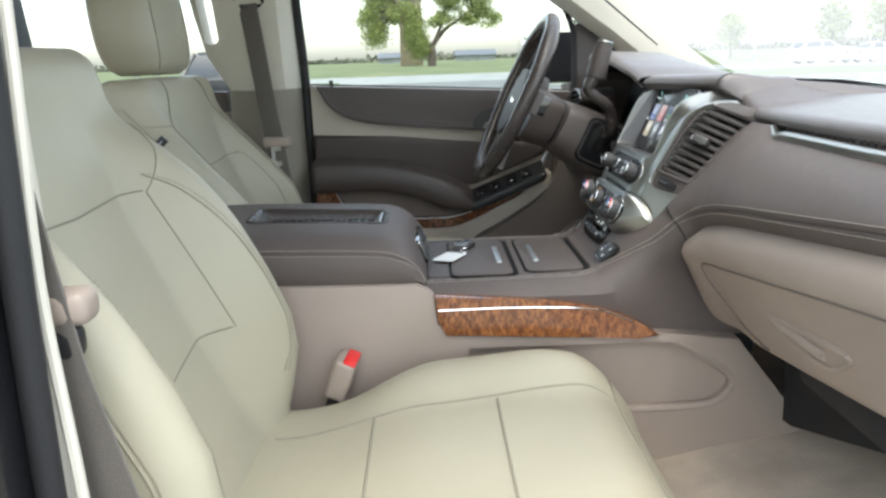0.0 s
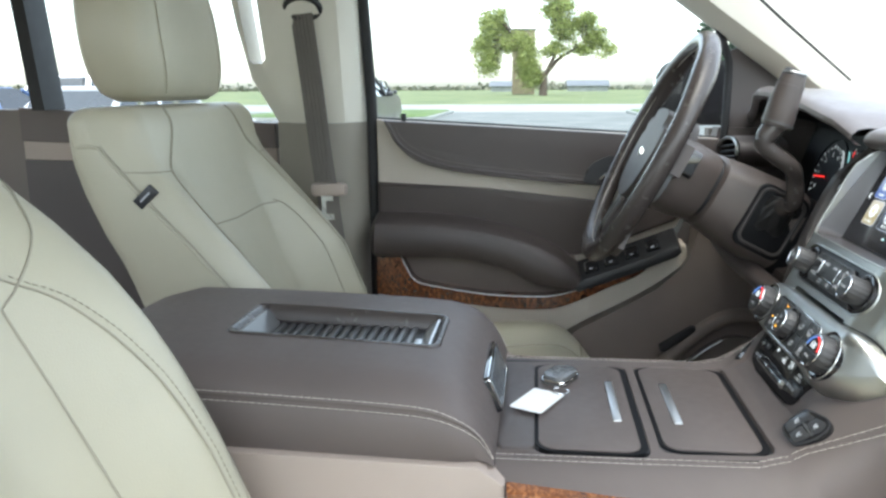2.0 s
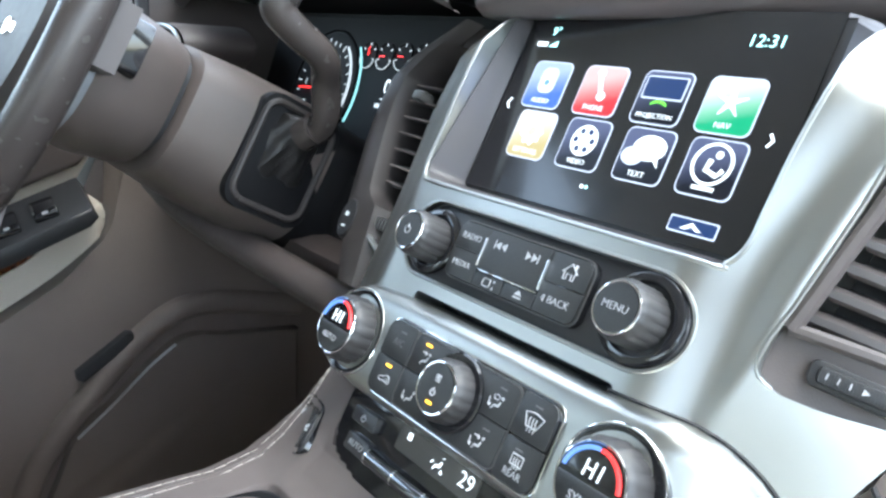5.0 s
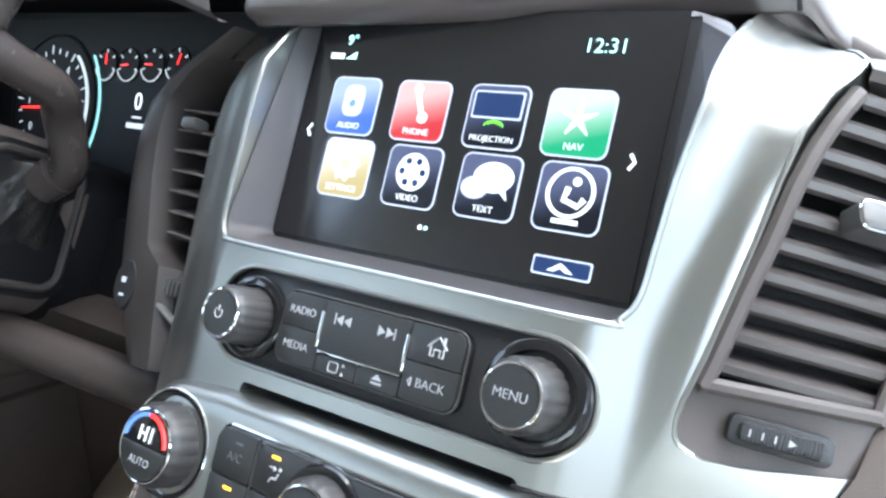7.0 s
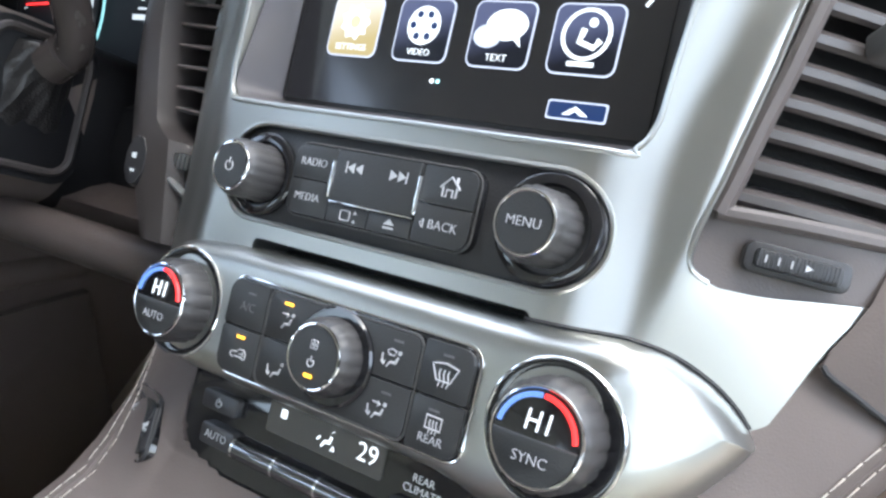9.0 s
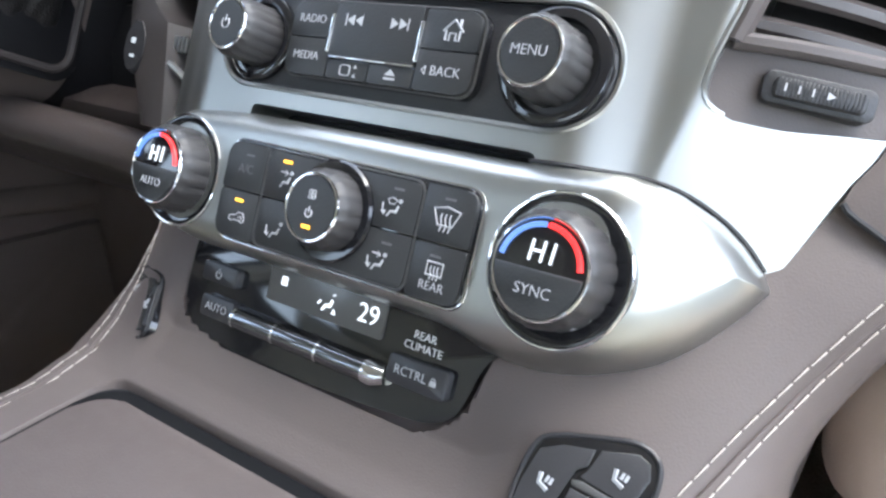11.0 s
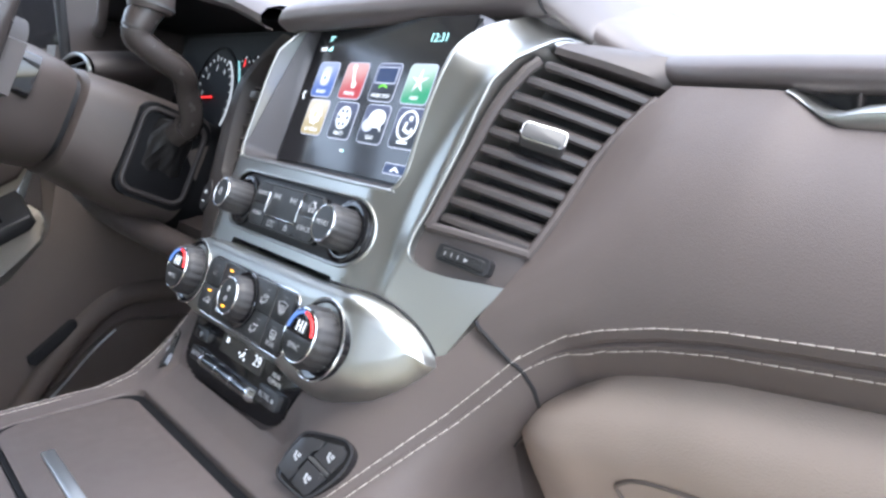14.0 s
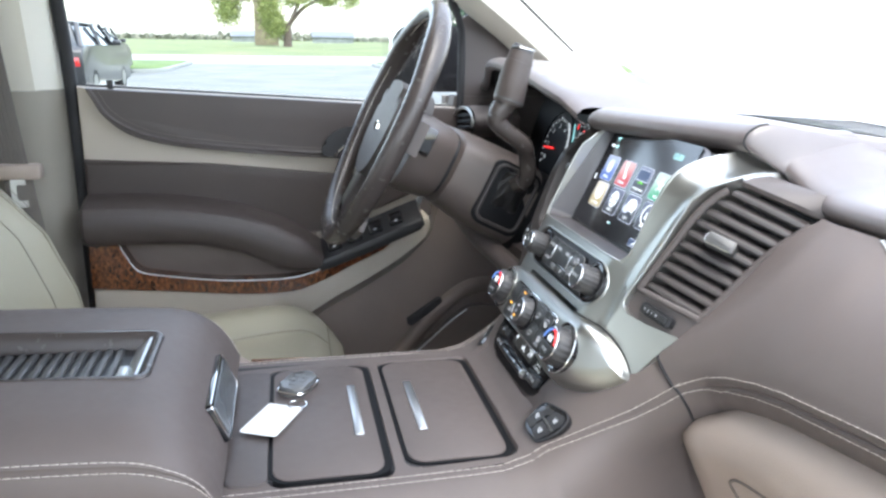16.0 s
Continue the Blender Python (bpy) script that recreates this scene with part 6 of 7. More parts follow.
def seat_figure(x, y, parent, upper, lower, screen=False):
    """A seated figure with arrows of air to the face, to the feet or to the glass."""
    g = bmesh.new()
    z = CZ + .0001
    def at(dx, dy):
        return (x + dx, y + dy, z)
    add_prism(g, [at(.0031 + .0008 * math.cos(a), .0030 + .0008 * math.sin(a))[:2] for a in [2 * math.pi * i / 10 for i in range(10)]], z - .0002, z + .0002)
    add_tube(g, [at(.0027, .0014), at(.0019, -.0008), at(-.0004, -.0010), at(-.0016, -.0028)], [.00042, .0006, .0005, .0004], seg=6)
    if upper:
        add_tube(g, [at(-.0024, .0030), at(.0008, .0027)], .00032, seg=4)
        add_tube(g, [at(-.0002, .0036), at(.0012, .0026), at(-.0002, .0017)], .00028, seg=4)
    if lower:
        add_tube(g, [at(-.0042, .0016), at(-.0040, -.0004), at(-.0032, -.0020)], .0003, seg=4)
        add_tube(g, [at(-.0046, -.0012), at(-.0030, -.0024), at(-.0026, -.0008)], .00026, seg=4)
    if screen:
        add_tube(g, [at(-.0022, .0030), at(-.0004, .0038), at(.0016, .0032), at(.0008, .0016), at(-.0014, .0016)], .00028, seg=4, closed=True)
    part("symbol", g, WHITE, parent)


b = ckey(-.0594, -.0380, -.0616, -.0431, tl=.0050)
writing("lettering", "A/C", .0050, (-.048, -.0535, CZ + .0002), FAINT, b)
unlit(-.0470, -.0478, b)
b = ckey(-.0594, -.0380, -.0809, -.0624, bl=.0050)
amber(-.048, -.0658, b)
car = [(-.0041, -.0010), (-.0041, .0002), (-.0026, .0008), (-.0008, .0009), (.0006, .0022), (.0030, .0022), (.0042, .0008), (.0042, -.0010), (.0032, -.0016), (.0020, -.0010), (-.0014, -.0010), (-.0026, -.0016)]
part("symbol", tube([(-.0478 + x, -.0728 + y, CZ + .0001) for x, y in car], .00030, seg=4, closed=True), WHITE, b)
part("symbol", tube([(-.0470, -.0728, CZ + .0001), (-.0452, -.0718, CZ + .0001), (-.0452, -.0733, CZ + .0001)], .00028, seg=4), WHITE, b)
b = ckey(-.0364, -.0004, -.0616, -.0438, tl=.0034)
amber(-.0265, -.0470, b)
seat_figure(-.0265, -.0540, b, True, False)
b = ckey(-.0364, -.0004, -.0802, -.0624, bl=.0034)
seat_figure(-.0265, -.0735, b, False, True)
b = ckey(.0004, .0364, -.0616, -.0438, tr=.0034)
seat_figure(.0255, -.0545, b, False, True, True)
unlit(.0270, -.0475, b)
b = ckey(.0004, .0364, -.0802, -.0624, br=.0034)
seat_figure(.0240, -.0735, b, True, True)
unlit(.0265, -.0665, b)


def screen_symbol(x, y, parent, rect):
    g = bmesh.new()
    z = CZ + .0001
    o = [(x - .005, y + .004), (x + .005, y + .004), (x + .005, y - .003), (x - .005, y - .003)] if rect else [(x - .0065, y + .0035), (x, y + .0048), (x + .0065, y + .0035), (x + .0035, y - .003), (x - .0035, y - .003)]
    q = .62 if rect else .80
    add_tube(g, [(x + q * (a - x), y + q * (b_ - y), z) for a, b_ in o], .0004, seg=4, closed=True)
    for k in (-1, 0, 1):
        add_tube(g, [(x + q * (k * .0022 + dx), y + q * dy, z) for dx, dy in ((0, -.0055), (.0006, -.003), (-.0004, 0), (0, .002))], .0003, seg=4)
    part("symbol", g, WHITE, parent)


b = ckey(.0380, .0585, -.0616, -.0431, tr=.0050)
screen_symbol(.0478, -.0535, b, False)
unlit(.0480, -.0470, b)
b = ckey(.0380, .0585, -.0809, -.0624, br=.0050)
screen_symbol(.0478, -.0706, b, True)
unlit(.0470, -.0662, b)
writing("lettering", "REAR", .0043, (.0478, -.0762, CZ + .0002), WHITE, b)
part("knob_base", lathe([(.0186, -.009), (.0186, -.0052), (.0178, -.0044), (.0150, -.0044), (.0140, -.007)], (0, -.0605, 0), 48), GLOSS, cp)
fk = knob(.0, -.0605, .0115, .0148, -.0115, .0055, KEY)
fan = bmesh.new()
for k in range(4):
    a = radians(45 + 90 * k)
    add_tube(fan, [(.0012 * math.cos(a) + .00075 * math.cos(u), -.0560 + .0012 * math.sin(a) + .00075 * math.sin(u), .0060) for u in [2 * math.pi * i / 10 for i in range(10)]], .00022, seg=4, closed=True)
part("symbol", fan, WHITE, fk)
arc_mark(0, -.0625, .0061, .0015, -230, 50, .00025, WHITE, fk)
part("symbol", tube([(0, -.0622, .0061), (0, -.0602, .0061)], .00025, seg=4), WHITE, fk)
part("indicator", box(-.0018, .0018, -.0680, -.0668, .0058, .0062), G["amber"], fk, "lit amber indicator")

for x, word in ((-.0900, "AUTO"), (.0885, "SYNC")):
    y = -.0605
    part("knob_ring", tube([(x + .0236 * math.cos(a), y + .0236 * math.sin(a), pod_n(x) + .0003) for a in [2 * math.pi * i / 48 for i in range(48)]], .0007, seg=8, closed=True), CHROME, cs, "chrome ring round the temperature knob")
    k = knob(x, y, .0148, .0182, -.0125, .0035, GLOSS)
    part("knob_seat", lathe([(.0232, -.03), (.0232, pod_n(x) + .0004), (.0222, pod_n(x) + .0006), (.0195, -.0100), (.0180, -.0105)], (x, y, 0), 48), GLOSS, cs)
    low = [(x + .0142 * math.cos(radians(a)), y - .0005 + .0140 * math.sin(radians(a))) for a in range(180, 361, 10)]
    part("knob_key", prism(low, .0025, .0044, bevel=.0006), KEY, k)
    writing("lettering", word, .0047, (x, y - .0068, .0047), WHITE, k)
    # the two letters H and I in slim lit strokes
    hi = bmesh.new()
    for dx in (-.0036, .0002, .0034):
        add_tube(hi, [(x + dx, y + .0018, .0042), (x + dx + .0005, y + .0080, .0042)], .00042, seg=5)
    add_tube(hi, [(x - .0034, y + .0049, .0042), (x + .0004, y + .0049, .0042)], .00042, seg=5)
    part("lettering", hi, G["white"], k)
    arc_mark(x, y, .0040, .0128, 92, 172, .0009, G["blue"], k, "cold_scale")
    arc_mark(x, y, .0040, .0128, 8, 88, .0009, G["redline"], k, "hot_scale")

# rear climate strip below the pod
rc_out = curve2([(-.088, -.086), (-.0885, -.1120), (-.0845, -.1215), (-.0765, -.1282), (-.062, -.1304), (-.04, -.1300), (0, -.1290), (.03, -.1272), (.048, -.1250), (.0575, -.1190), (.0615, -.1090), (.0635, -.1020), (.068, -.0950), (.080, -.0890)], 5) + [(.07, -.080), (-.08, -.080)]
rc = part("rear_climate_panel", prism(rc_out, -.060, -.0245, bevel=.002), GLOSS, cs, "gloss black rear climate panel")
RZ = -.0238


def rkey(x0, x1, y0, y1, material=KEY, h=.0030):
    return part("button", prism(rrect(x0, x1, y0, y1, .0020), RZ - .003, RZ + h, bevel=.0009), material, rc)


b = rkey(-.0775, -.0555, -.1040, -.0955, HEATKEY)
arc_mark(-.0665, -.1000, RZ + .0033, .0016, -230, 50, .0003, WHITE, b)
part("symbol", tube([(-.0665, -.0997, RZ + .0033), (-.0665, -.0977, RZ + .0033)], .0003, seg=4), WHITE, b)
b = rkey(-.0745, -.0535, -.1190, -.1095, HEATKEY)
writing("lettering", "AUTO", .0048, (-.0640, -.1140, RZ + .0034), WHITE, b)
# three smoked chrome rockers between bright collars
for k in range(3):
    x0 = -.0515 + k * .0236
    b = part("rocker", tube([(x0 + .0008, -.1150, RZ + .0012), (x0 + .0120, -.1150, RZ + .0016), (x0 + .0228, -.1150, RZ + .0012)], .0046, seg=20), SMOKED, rc, "smoked chrome rocker")
    part("collar", tube([(x0 - .0008, -.1150, RZ + .0012), (x0 + .0006, -.1150, RZ + .0012)], .0049, seg=20), CHROME, b)
part("rocker_end", tube([(.0192, -.1150, RZ + .0012), (.0225, -.1150, RZ + .0016), (.0265, -.1146, RZ + .0004)], [.0050, .0048, .0036], seg=20), CHROME, rc, "bright chrome end of the rockers")
b = rkey(.0278, .0540, -.1155, -.1045, HEATKEY)
writing("lettering", "RCTRL", .0048, (.0385, -.1098, RZ + .0034), WHITE, b)
part("symbol", box(.0472, .0496, -.1112, -.1094, RZ + .003, RZ + .0034), WHITE, b)
part("symbol", tube([(.0477, -.1094, RZ + .0033), (.0478, -.1084, RZ + .0033), (.0490, -.1084, RZ + .0033), (.0491, -.1094, RZ + .0033)], .0002, seg=4), WHITE, b)
disp = part("display", prism(rrect(-.0400, .0210, -.1030, -.0885, .001), RZ - .001, RZ + .0003), mat("dim_grey_display", (0.075, 0.072, 0.066), 0.25, coat=0.5, var=0.02), rc, "small lit climate display")
part("segment", box(-.0330, -.0300, -.0955, -.0920, RZ + .0003, RZ + .0006), G["white"], disp)
seat_g = bmesh.new()
add_tube(seat_g, [(-.0052, -.0948, RZ + .0004), (-.0060, -.0972, RZ + .0004), (-.0082, -.0975, RZ + .0004), (-.0096, -.0996, RZ + .0004)], [.0006, .0008, .0007, .0005], seg=6)
add_tube(seat_g, [(-.0048, -.0926, RZ + .0004), (-.0047, -.0928, RZ + .0004)], .0009, seg=8)
add_tube(seat_g, [(-.0110, -.0962, RZ + .0004), (-.0122, -.0976, RZ + .0004)], .0005, seg=4)
add_tube(seat_g, [(-.0046, -.1000, RZ + .0004), (-.0038, -.0982, RZ + .0004), (-.0030, -.1000, RZ + .0004)], .0004, seg=4)
part("segment", seat_g, G["white"], disp)
writing("segment", "29", .0105, (.0130, -.0955, RZ + .0004), G["white"], disp)
writing("lettering", "REAR\nCLIMATE", .0042, (.0395, -.0985, RZ + .0002), CARD, rc)


# air vent beside the bezel
def vent():
    v = thing("air_vent", "dark slatted dashboard air vent with a satin grey tab", "air vent", m=STACK)
    XV = ((-.0060, .1105), (.005, .1105), (.0123, .1114), (.0272, .1155), (.0531, .1210), (.067, .1245), (.09, .1290), (.105, .133), (.12, .1385), (.130, .1435), (.137, .145), (.144, .1405), (.153, .131))
    XE = ((-.0025, .163), (.02, .1665), (.04, .170), (.06, .172), (.08, .1745), (.10, .181), (.12, .189), (.14, .194))
    NL = ((0, -.0335), (.03, -.0345), (.06, -.036), (.09, -.037), (.105, -.0395), (.12, -.044), (.135, -.055), (.144, -.069), (.153, -.089))
    NR = ((0, -.0625), (.02, -.066), (.04, -.072), (.06, -.078), (.08, -.083), (.10, -.088), (.12, -.096), (.14, -.106))

    def at(u, y, dn=0.0):
        x0, x1, n0, n1 = lerp_table(XV, y), lerp_table(XE, y), lerp_table(NL, y), lerp_table(NR, y)
        return Vector((x0 + (x1 - x0) * u, y, n0 + (n1 - n0) * u + .004 * smooth(0, .02, y) * math.sin(math.pi * u) + dn))

    part("duct", loft([[at(i / 10, -.0025 + .0085 * k, -.026) for i in range(11)] for k in range(18)]), RUBBER, v)
    rows = []
    for k in range(7):
        y = -.0058 + .0253 * k / 6
        rows.append([at(i / 12, y + (.004 * (1 - min(1, i / 3)) ** 2 if k == 6 else 0), -.001) for i in range(13)])
    lowf = [[p + Vector((0, 0, -.02)) for p in rows[0]]] + rows + [[p + Vector((0, 0, -.02)) for p in rows[-1]]]
    part("lower_face", loft(lowf), COCOA_SOFT, v)
    seat_m = Matrix.Translation((.1410, .0075, -.0455)) @ pose(0, 0, 0, 0, 23, -2)
    slot = part("wheel_slot", prism(rrect(-.0165, .0165, -.0050, .0050, .003), -.006, .0012, bevel=.0008), BLACK, v)
    slot.matrix_local = seat_m
    w = part("thumb_wheel", prism(rrect(-.0135, .0135, -.0032, .0032, .002), -.008, .0030, bevel=.0015), KEY, v, "ribbed thumb wheel")
    w.matrix_local = seat_m
    mk = bmesh.new()
    for k in range(3):
        add_box(mk, -.0105 + k * .0040, -.0100 + k * .0040, -.0012, .0012, .0028, .0034)
    add_prism(mk, [(.0018, -.0012), (.0042, 0), (.0018, .0012)], .0028, .0034)
    part("symbol", mk, WHITE, w)
    rib = bmesh.new()
    for k in range(22):
        add_box(rib, -.0125 + k * .00115, -.0120 + k * .00115, -.0028, .0028, .0026, .0032)
    part("ribs", rib, BLACK, w)
    part("frame", tube([at(.055, .019 + .0070 * i, .000) for i in range(16)], .0034, seg=8), COCOA_SOFT, v)
    part("frame", tube([at(.045 + .94 * i / 12, .0195 + .0015 * i / 12, .000) for i in range(13)], .0028, seg=8), COCOA_SOFT, v)
    part("frame", tube([at(.985, .019 + .0075 * i, -.001) for i in range(15)], .0030, seg=8), COCOA_SOFT, v)
    for k in range(10):
        y = .0270 + k * .0108
        rws = []
        for i in range(9):
            q = .09 + .86 * i / 8
            p = at(q, y - .0022 * q, -.005)
            rws.append([p + Vector((0, dy, dn)) for dy, dn in ((-.0034, .0006), (-.0022, .0030), (.0004, .0034), (.0024, .0010), (.0056, -.014), (.0034, -.015), (-.0004, -.004), (-.0026, -.0018))])
        part("slat", loft(rws, closed=True, caps=True), SLAT, v)
    part("top_face", loft([[at(.02 + .97 * i / 10, y, dn) for i in range(11)] for y, dn in ((.1310, -.020), (.1315, -.003), (.135, .001), (.142, .002), (.150, .000), (.153, -.02))]), COCOA_SOFT, v)
    tb = part("tab", prism(rrect(-.0125, .0125, -.0050, .0055, .003), -.004, .007, bevel=.002), TABGREY, v, "satin grey air direction tab")
    tb.matrix_local = pose(.157, .082, -.0575, -18, 40, 0)
    te = part("tab_edge", tube([(x, y, .0056) for x, y in rrect(-.0122, .0122, -.0047, .0052, .003)], .0006, seg=5, closed=True), CHROME, tb)
    te.matrix_local = Matrix.Identity(4)


vent()


# driver-side vent beside the bezel
def vent_left():
    v = thing("air_vent", "narrow dark air vent beside the instrument cluster", "air vent", m=STACK)
    XO = ((-.045, -.186), (-.0225, -.1985), (-.0025, -.2095), (.023, -.2160), (.052, -.2225), (.079, -.2250), (.0996, -.2225), (.1154, -.2110), (.1293, -.1930), (.145, -.168))
    XI = ((-.045, -.160), (.010, -.172), (.0183, -.1850), (.040, -.1915), (.062, -.1970), (.084, -.2005), (.1025, -.1995), (.1206, -.1850), (.130, -.172), (.145, -.155))
    rows = []
    for y in [-.045 + .19 * i / 38 for i in range(39)]:
        xo, xi = lerp_table(XO, y), lerp_table(XI, y)
        k = smooth(.008, .020, y) * (1 - smooth(.118, .130, y))
        xm = (xo + xi) / 2
        rows.append([Vector((xo - .006, y, -.12)), Vector((xo - .004, y, -.068)), Vector((xo, y, -.055)), Vector((xo + .005, y, -.0495)), Vector((xm, y, -.0475)), Vector((xi - .004, y, -.0495)), Vector((xi, y, -.055 - .004 * k)), Vector((xi + .002, y, -.057 - .024 * k)), Vector((-.168, y, -.058 - .028 * k)), Vector((-.150, y, -.062 - .01 * k))])
    part("frame", loft(rows), DARKTRIM, v)
    for k in range(7):
        y = .0285 + k * .0117
        xi = lerp_table(XI, y) + .002
        part("slat", loft([[Vector((x, y + q + (0 if x < -.175 else -.0015), z)) for q, z in ((-.0009, -.058), (.0009, -.0575), (.0060, -.078), (.0040, -.080))] for x in (xi, (xi - .163) / 2, -.163)], closed=True, caps=True), RUBBER, v)
        part("slat_edge", tube([(xi, y + .0004, -.0575), (-.164, y - .0008, -.0575)], .0006, seg=5), COCOA, v)
    part("tab", box(-.189, -.178, .087, .094, -.062, -.050, bevel=.002), TABGREY, v)
    part("thumb_wheel", box(-.174, -.160, -.0045, .0045, -.064, -.053, bevel=.002), KEY, v)
    rib = bmesh.new()
    for k in range(4):
        add_box(rib, -.172 + k * .0032, -.1710 + k * .0032, -.004, .004, -.0535, -.0525)
    part("ribs", rib, EDGE, v)
    dial = part("headlight_dial", lathe([(.0150, -.07), (.0150, -.0500), (.0135, -.0470), (.002, -.0465)], (0, 0, 0), 32, .04), BLACK, v)
    dial.matrix_local = Matrix.Translation((-.197, -.0045, 0)) @ Matrix.Diagonal((.62, 1, 1, 1))
    part("symbol", box(-.003, .002, .0010, .0040, -.0466, -.0460), G["dim"], dial)
    part("symbol", box(-.002, .003, -.0065, -.0050, -.0466, -.0460), G["dim"], dial)
    part("lower_edge", tube([(-.180, -.008, -.0515), (-.168, -.012, -.052), (-.157, -.018, -.054)], .0020, seg=6), EDGE, v)


vent_left()



# ---- dashboard ----
ds = thing("dashboard", "brown leather dashboard with beige glove box", "dashboard")


def stitch_y(x):
    return lerp_table(((.178, .846), (.19, .855), (.20, .860), (.22, .863), (.25, .866), (.40, .868), (.80, .885)), x)


def stitch_z(x):
    return lerp_table(((.178, 1.139), (.19, 1.149), (.20, 1.156), (.22, 1.165), (.25, 1.174), (.28, 1.181), (.36, 1.193), (.645, 1.228), (.80, 1.245)), x)


def dash_dy(x):
    return lerp_table(((.2, 0), (.5, 0), (.80, .02)), x)


def face_top(x):
    return 1.2790 - .0145 * smooth(.258, .292, x)


NF = 18


def face_profile(x):
    ys, zs = stitch_y(x), stitch_z(x)
    top, yt = face_top(x), .941 - .008 * smooth(.258, .292, x) + dash_dy(x)
    out = []
    for j in range(NF):
        k = j / (NF - 1)
        out.append(Vector((x, ys + (yt - ys) * k ** 1.35, zs + (top - zs) * (k + .10 * math.sin(math.pi * k)))))
    return out


# the panel's inner edge, from the stitching up along the silver bezel and vent
INNER = curve([(.178, .846, 1.139), (.165, .8435, 1.148), (.1535, .8430, 1.1565), (.158, .8495, 1.1660), (.163, .8555, 1.176), (.166, .870, 1.190), (.169, .884, 1.206), (.1705, .897, 1.221), (.173, .910, 1.237), (.180, .921, 1.254), (.190, .933, 1.268), (.197, .944, 1.279)], 4)
XF = [.215, .23, .245, .256, .262, .268, .274, .28, .286, .294, .31, .34, .38, .43, .49, .56, .64, .72, .80]
first = face_profile(.215)
cols = [[None] * NF for i in range(9)]
for j in range(NF):
    q = INNER[round(j * (len(INNER) - 1) / (NF - 1))]
    for i in range(9):
        t = i / 8
        p = q.lerp(first[j], t)
        if j == 0 and 0 < i:
            p = Vector((p.x, stitch_y(p.x), stitch_z(p.x)))
        cols[i][j] = p
cols += [face_profile(x) for x in XF[1:]]
part("face_panel", loft(cols), COCOA, ds, "brown stitched leather dash face")


def edge_under(p):
    """The double-stitched edge rolls under towards the glove box."""
    k = smooth(.178, .215, p.x)
    a = [Vector((0, 0, 0)), Vector((.0017, .0023, -.0016)), Vector((.0024, .0034, -.0034)), Vector((.0030, .0036, -.0034)), Vector((.0040, .0046, -.0050)), Vector((.0062, .011, -.016)), Vector((.0020, .022, -.034)), Vector((-.026, .030, -.069))]
    b = [Vector((0, 0, 0)), Vector((0, .0005, -.0045)), Vector((0, .0030, -.0070)), Vector((0, .0012, -.0088)), Vector((0, .0024, -.0118)), Vector((0, .008, -.022)), Vector((0, .020, -.034)), Vector((0, .060, -.044))]
    return [p + u.lerp(v, k) for u, v in zip(a, b)]


XU = [.178 + .622 * (i / 79) ** 1.4 for i in range(80)]
secs = [edge_under(Vector((x, stitch_y(x), stitch_z(x)))) for x in XU]
part("edge_roll", loft(secs), COCOA, ds, "double-stitched leather edge")
for k in (0, 4):
    part("stitching", stitches([r[k] + Vector((.0, -.0008, .0005)) for r in secs]), THREAD, ds)
part("panel_joint", tube(INNER[:9][::-1] + [s_ + Vector((0, -.0004, .0002)) for s_ in secs[0][1:]], .0012, seg=6), RUBBER, ds)

# slim vent and silver strip under the brow
rows = []
for i in range(36):
    x = .262 + .535 * (i / 35) ** 1.5
    y, k = dash_dy(x) + .933 + .008 * (1 - smooth(.258, .292, x)), smooth(.262, .30, x)
    z0, h = face_top(x), .0012 + .0098 * smooth(.268, .31, x)
    rows.append([Vector((x, y + a, z0 + h * b)) for a, b in ((.016, .85), (.006, 1.0), (.001, .92), (-.0015, .7), (-.002, .35), (-.0008, 0), (.004, -.3))])
part("silver_strip", loft(rows), SILVER, ds, "satin silver strip")
part("slot_vent", box(.258, .80, .952, .970, 1.260, 1.292), RUBBER, ds, "dark slot vent")
for k in range(38):
    part("vent_fin", box(.292 + k * .0132, .2932 + k * .0132, .947, .96, 1.266, 1.284), COCOA_SOFT, ds)


# brow and dash top
def brow(x):
    """y, z of the brow's lower lip, then up and over to the windscreen."""
    y0 = lerp_table(((.100, .935), (.112, .937), (.116, .947), (.126, .956), (.15, .958), (.163, .957), (.18, .954), (.20, .948), (.25, .946), (.5, .948), (.80, .968)), x)
    z0 = lerp_table(((.100, 1.314), (.112, 1.313), (.116, 1.309), (.126, 1.3015), (.15, 1.289), (.163, 1.2825), (.18, 1.2795), (.20, 1.2790), (.25, 1.2798), (.80, 1.2800)), x)
    prof = [(y0 + .022, z0 - .003), (y0 + .005, z0 - .0025), (y0 - .0005, z0), (y0 - .003, z0 + .004), (y0 - .0025, z0 + .009), (y0 + .0015, z0 + .0135), (y0 + .008, z0 + .0165), (y0 + .020, z0 + .018), (y0 + .040, z0 + .020)]
    return curve2(prof, 3) + [(1.03, max(1.302, z0 + .020)), (1.10, 1.307), (1.22, 1.306), (1.38, 1.290), (1.58, 1.235)]


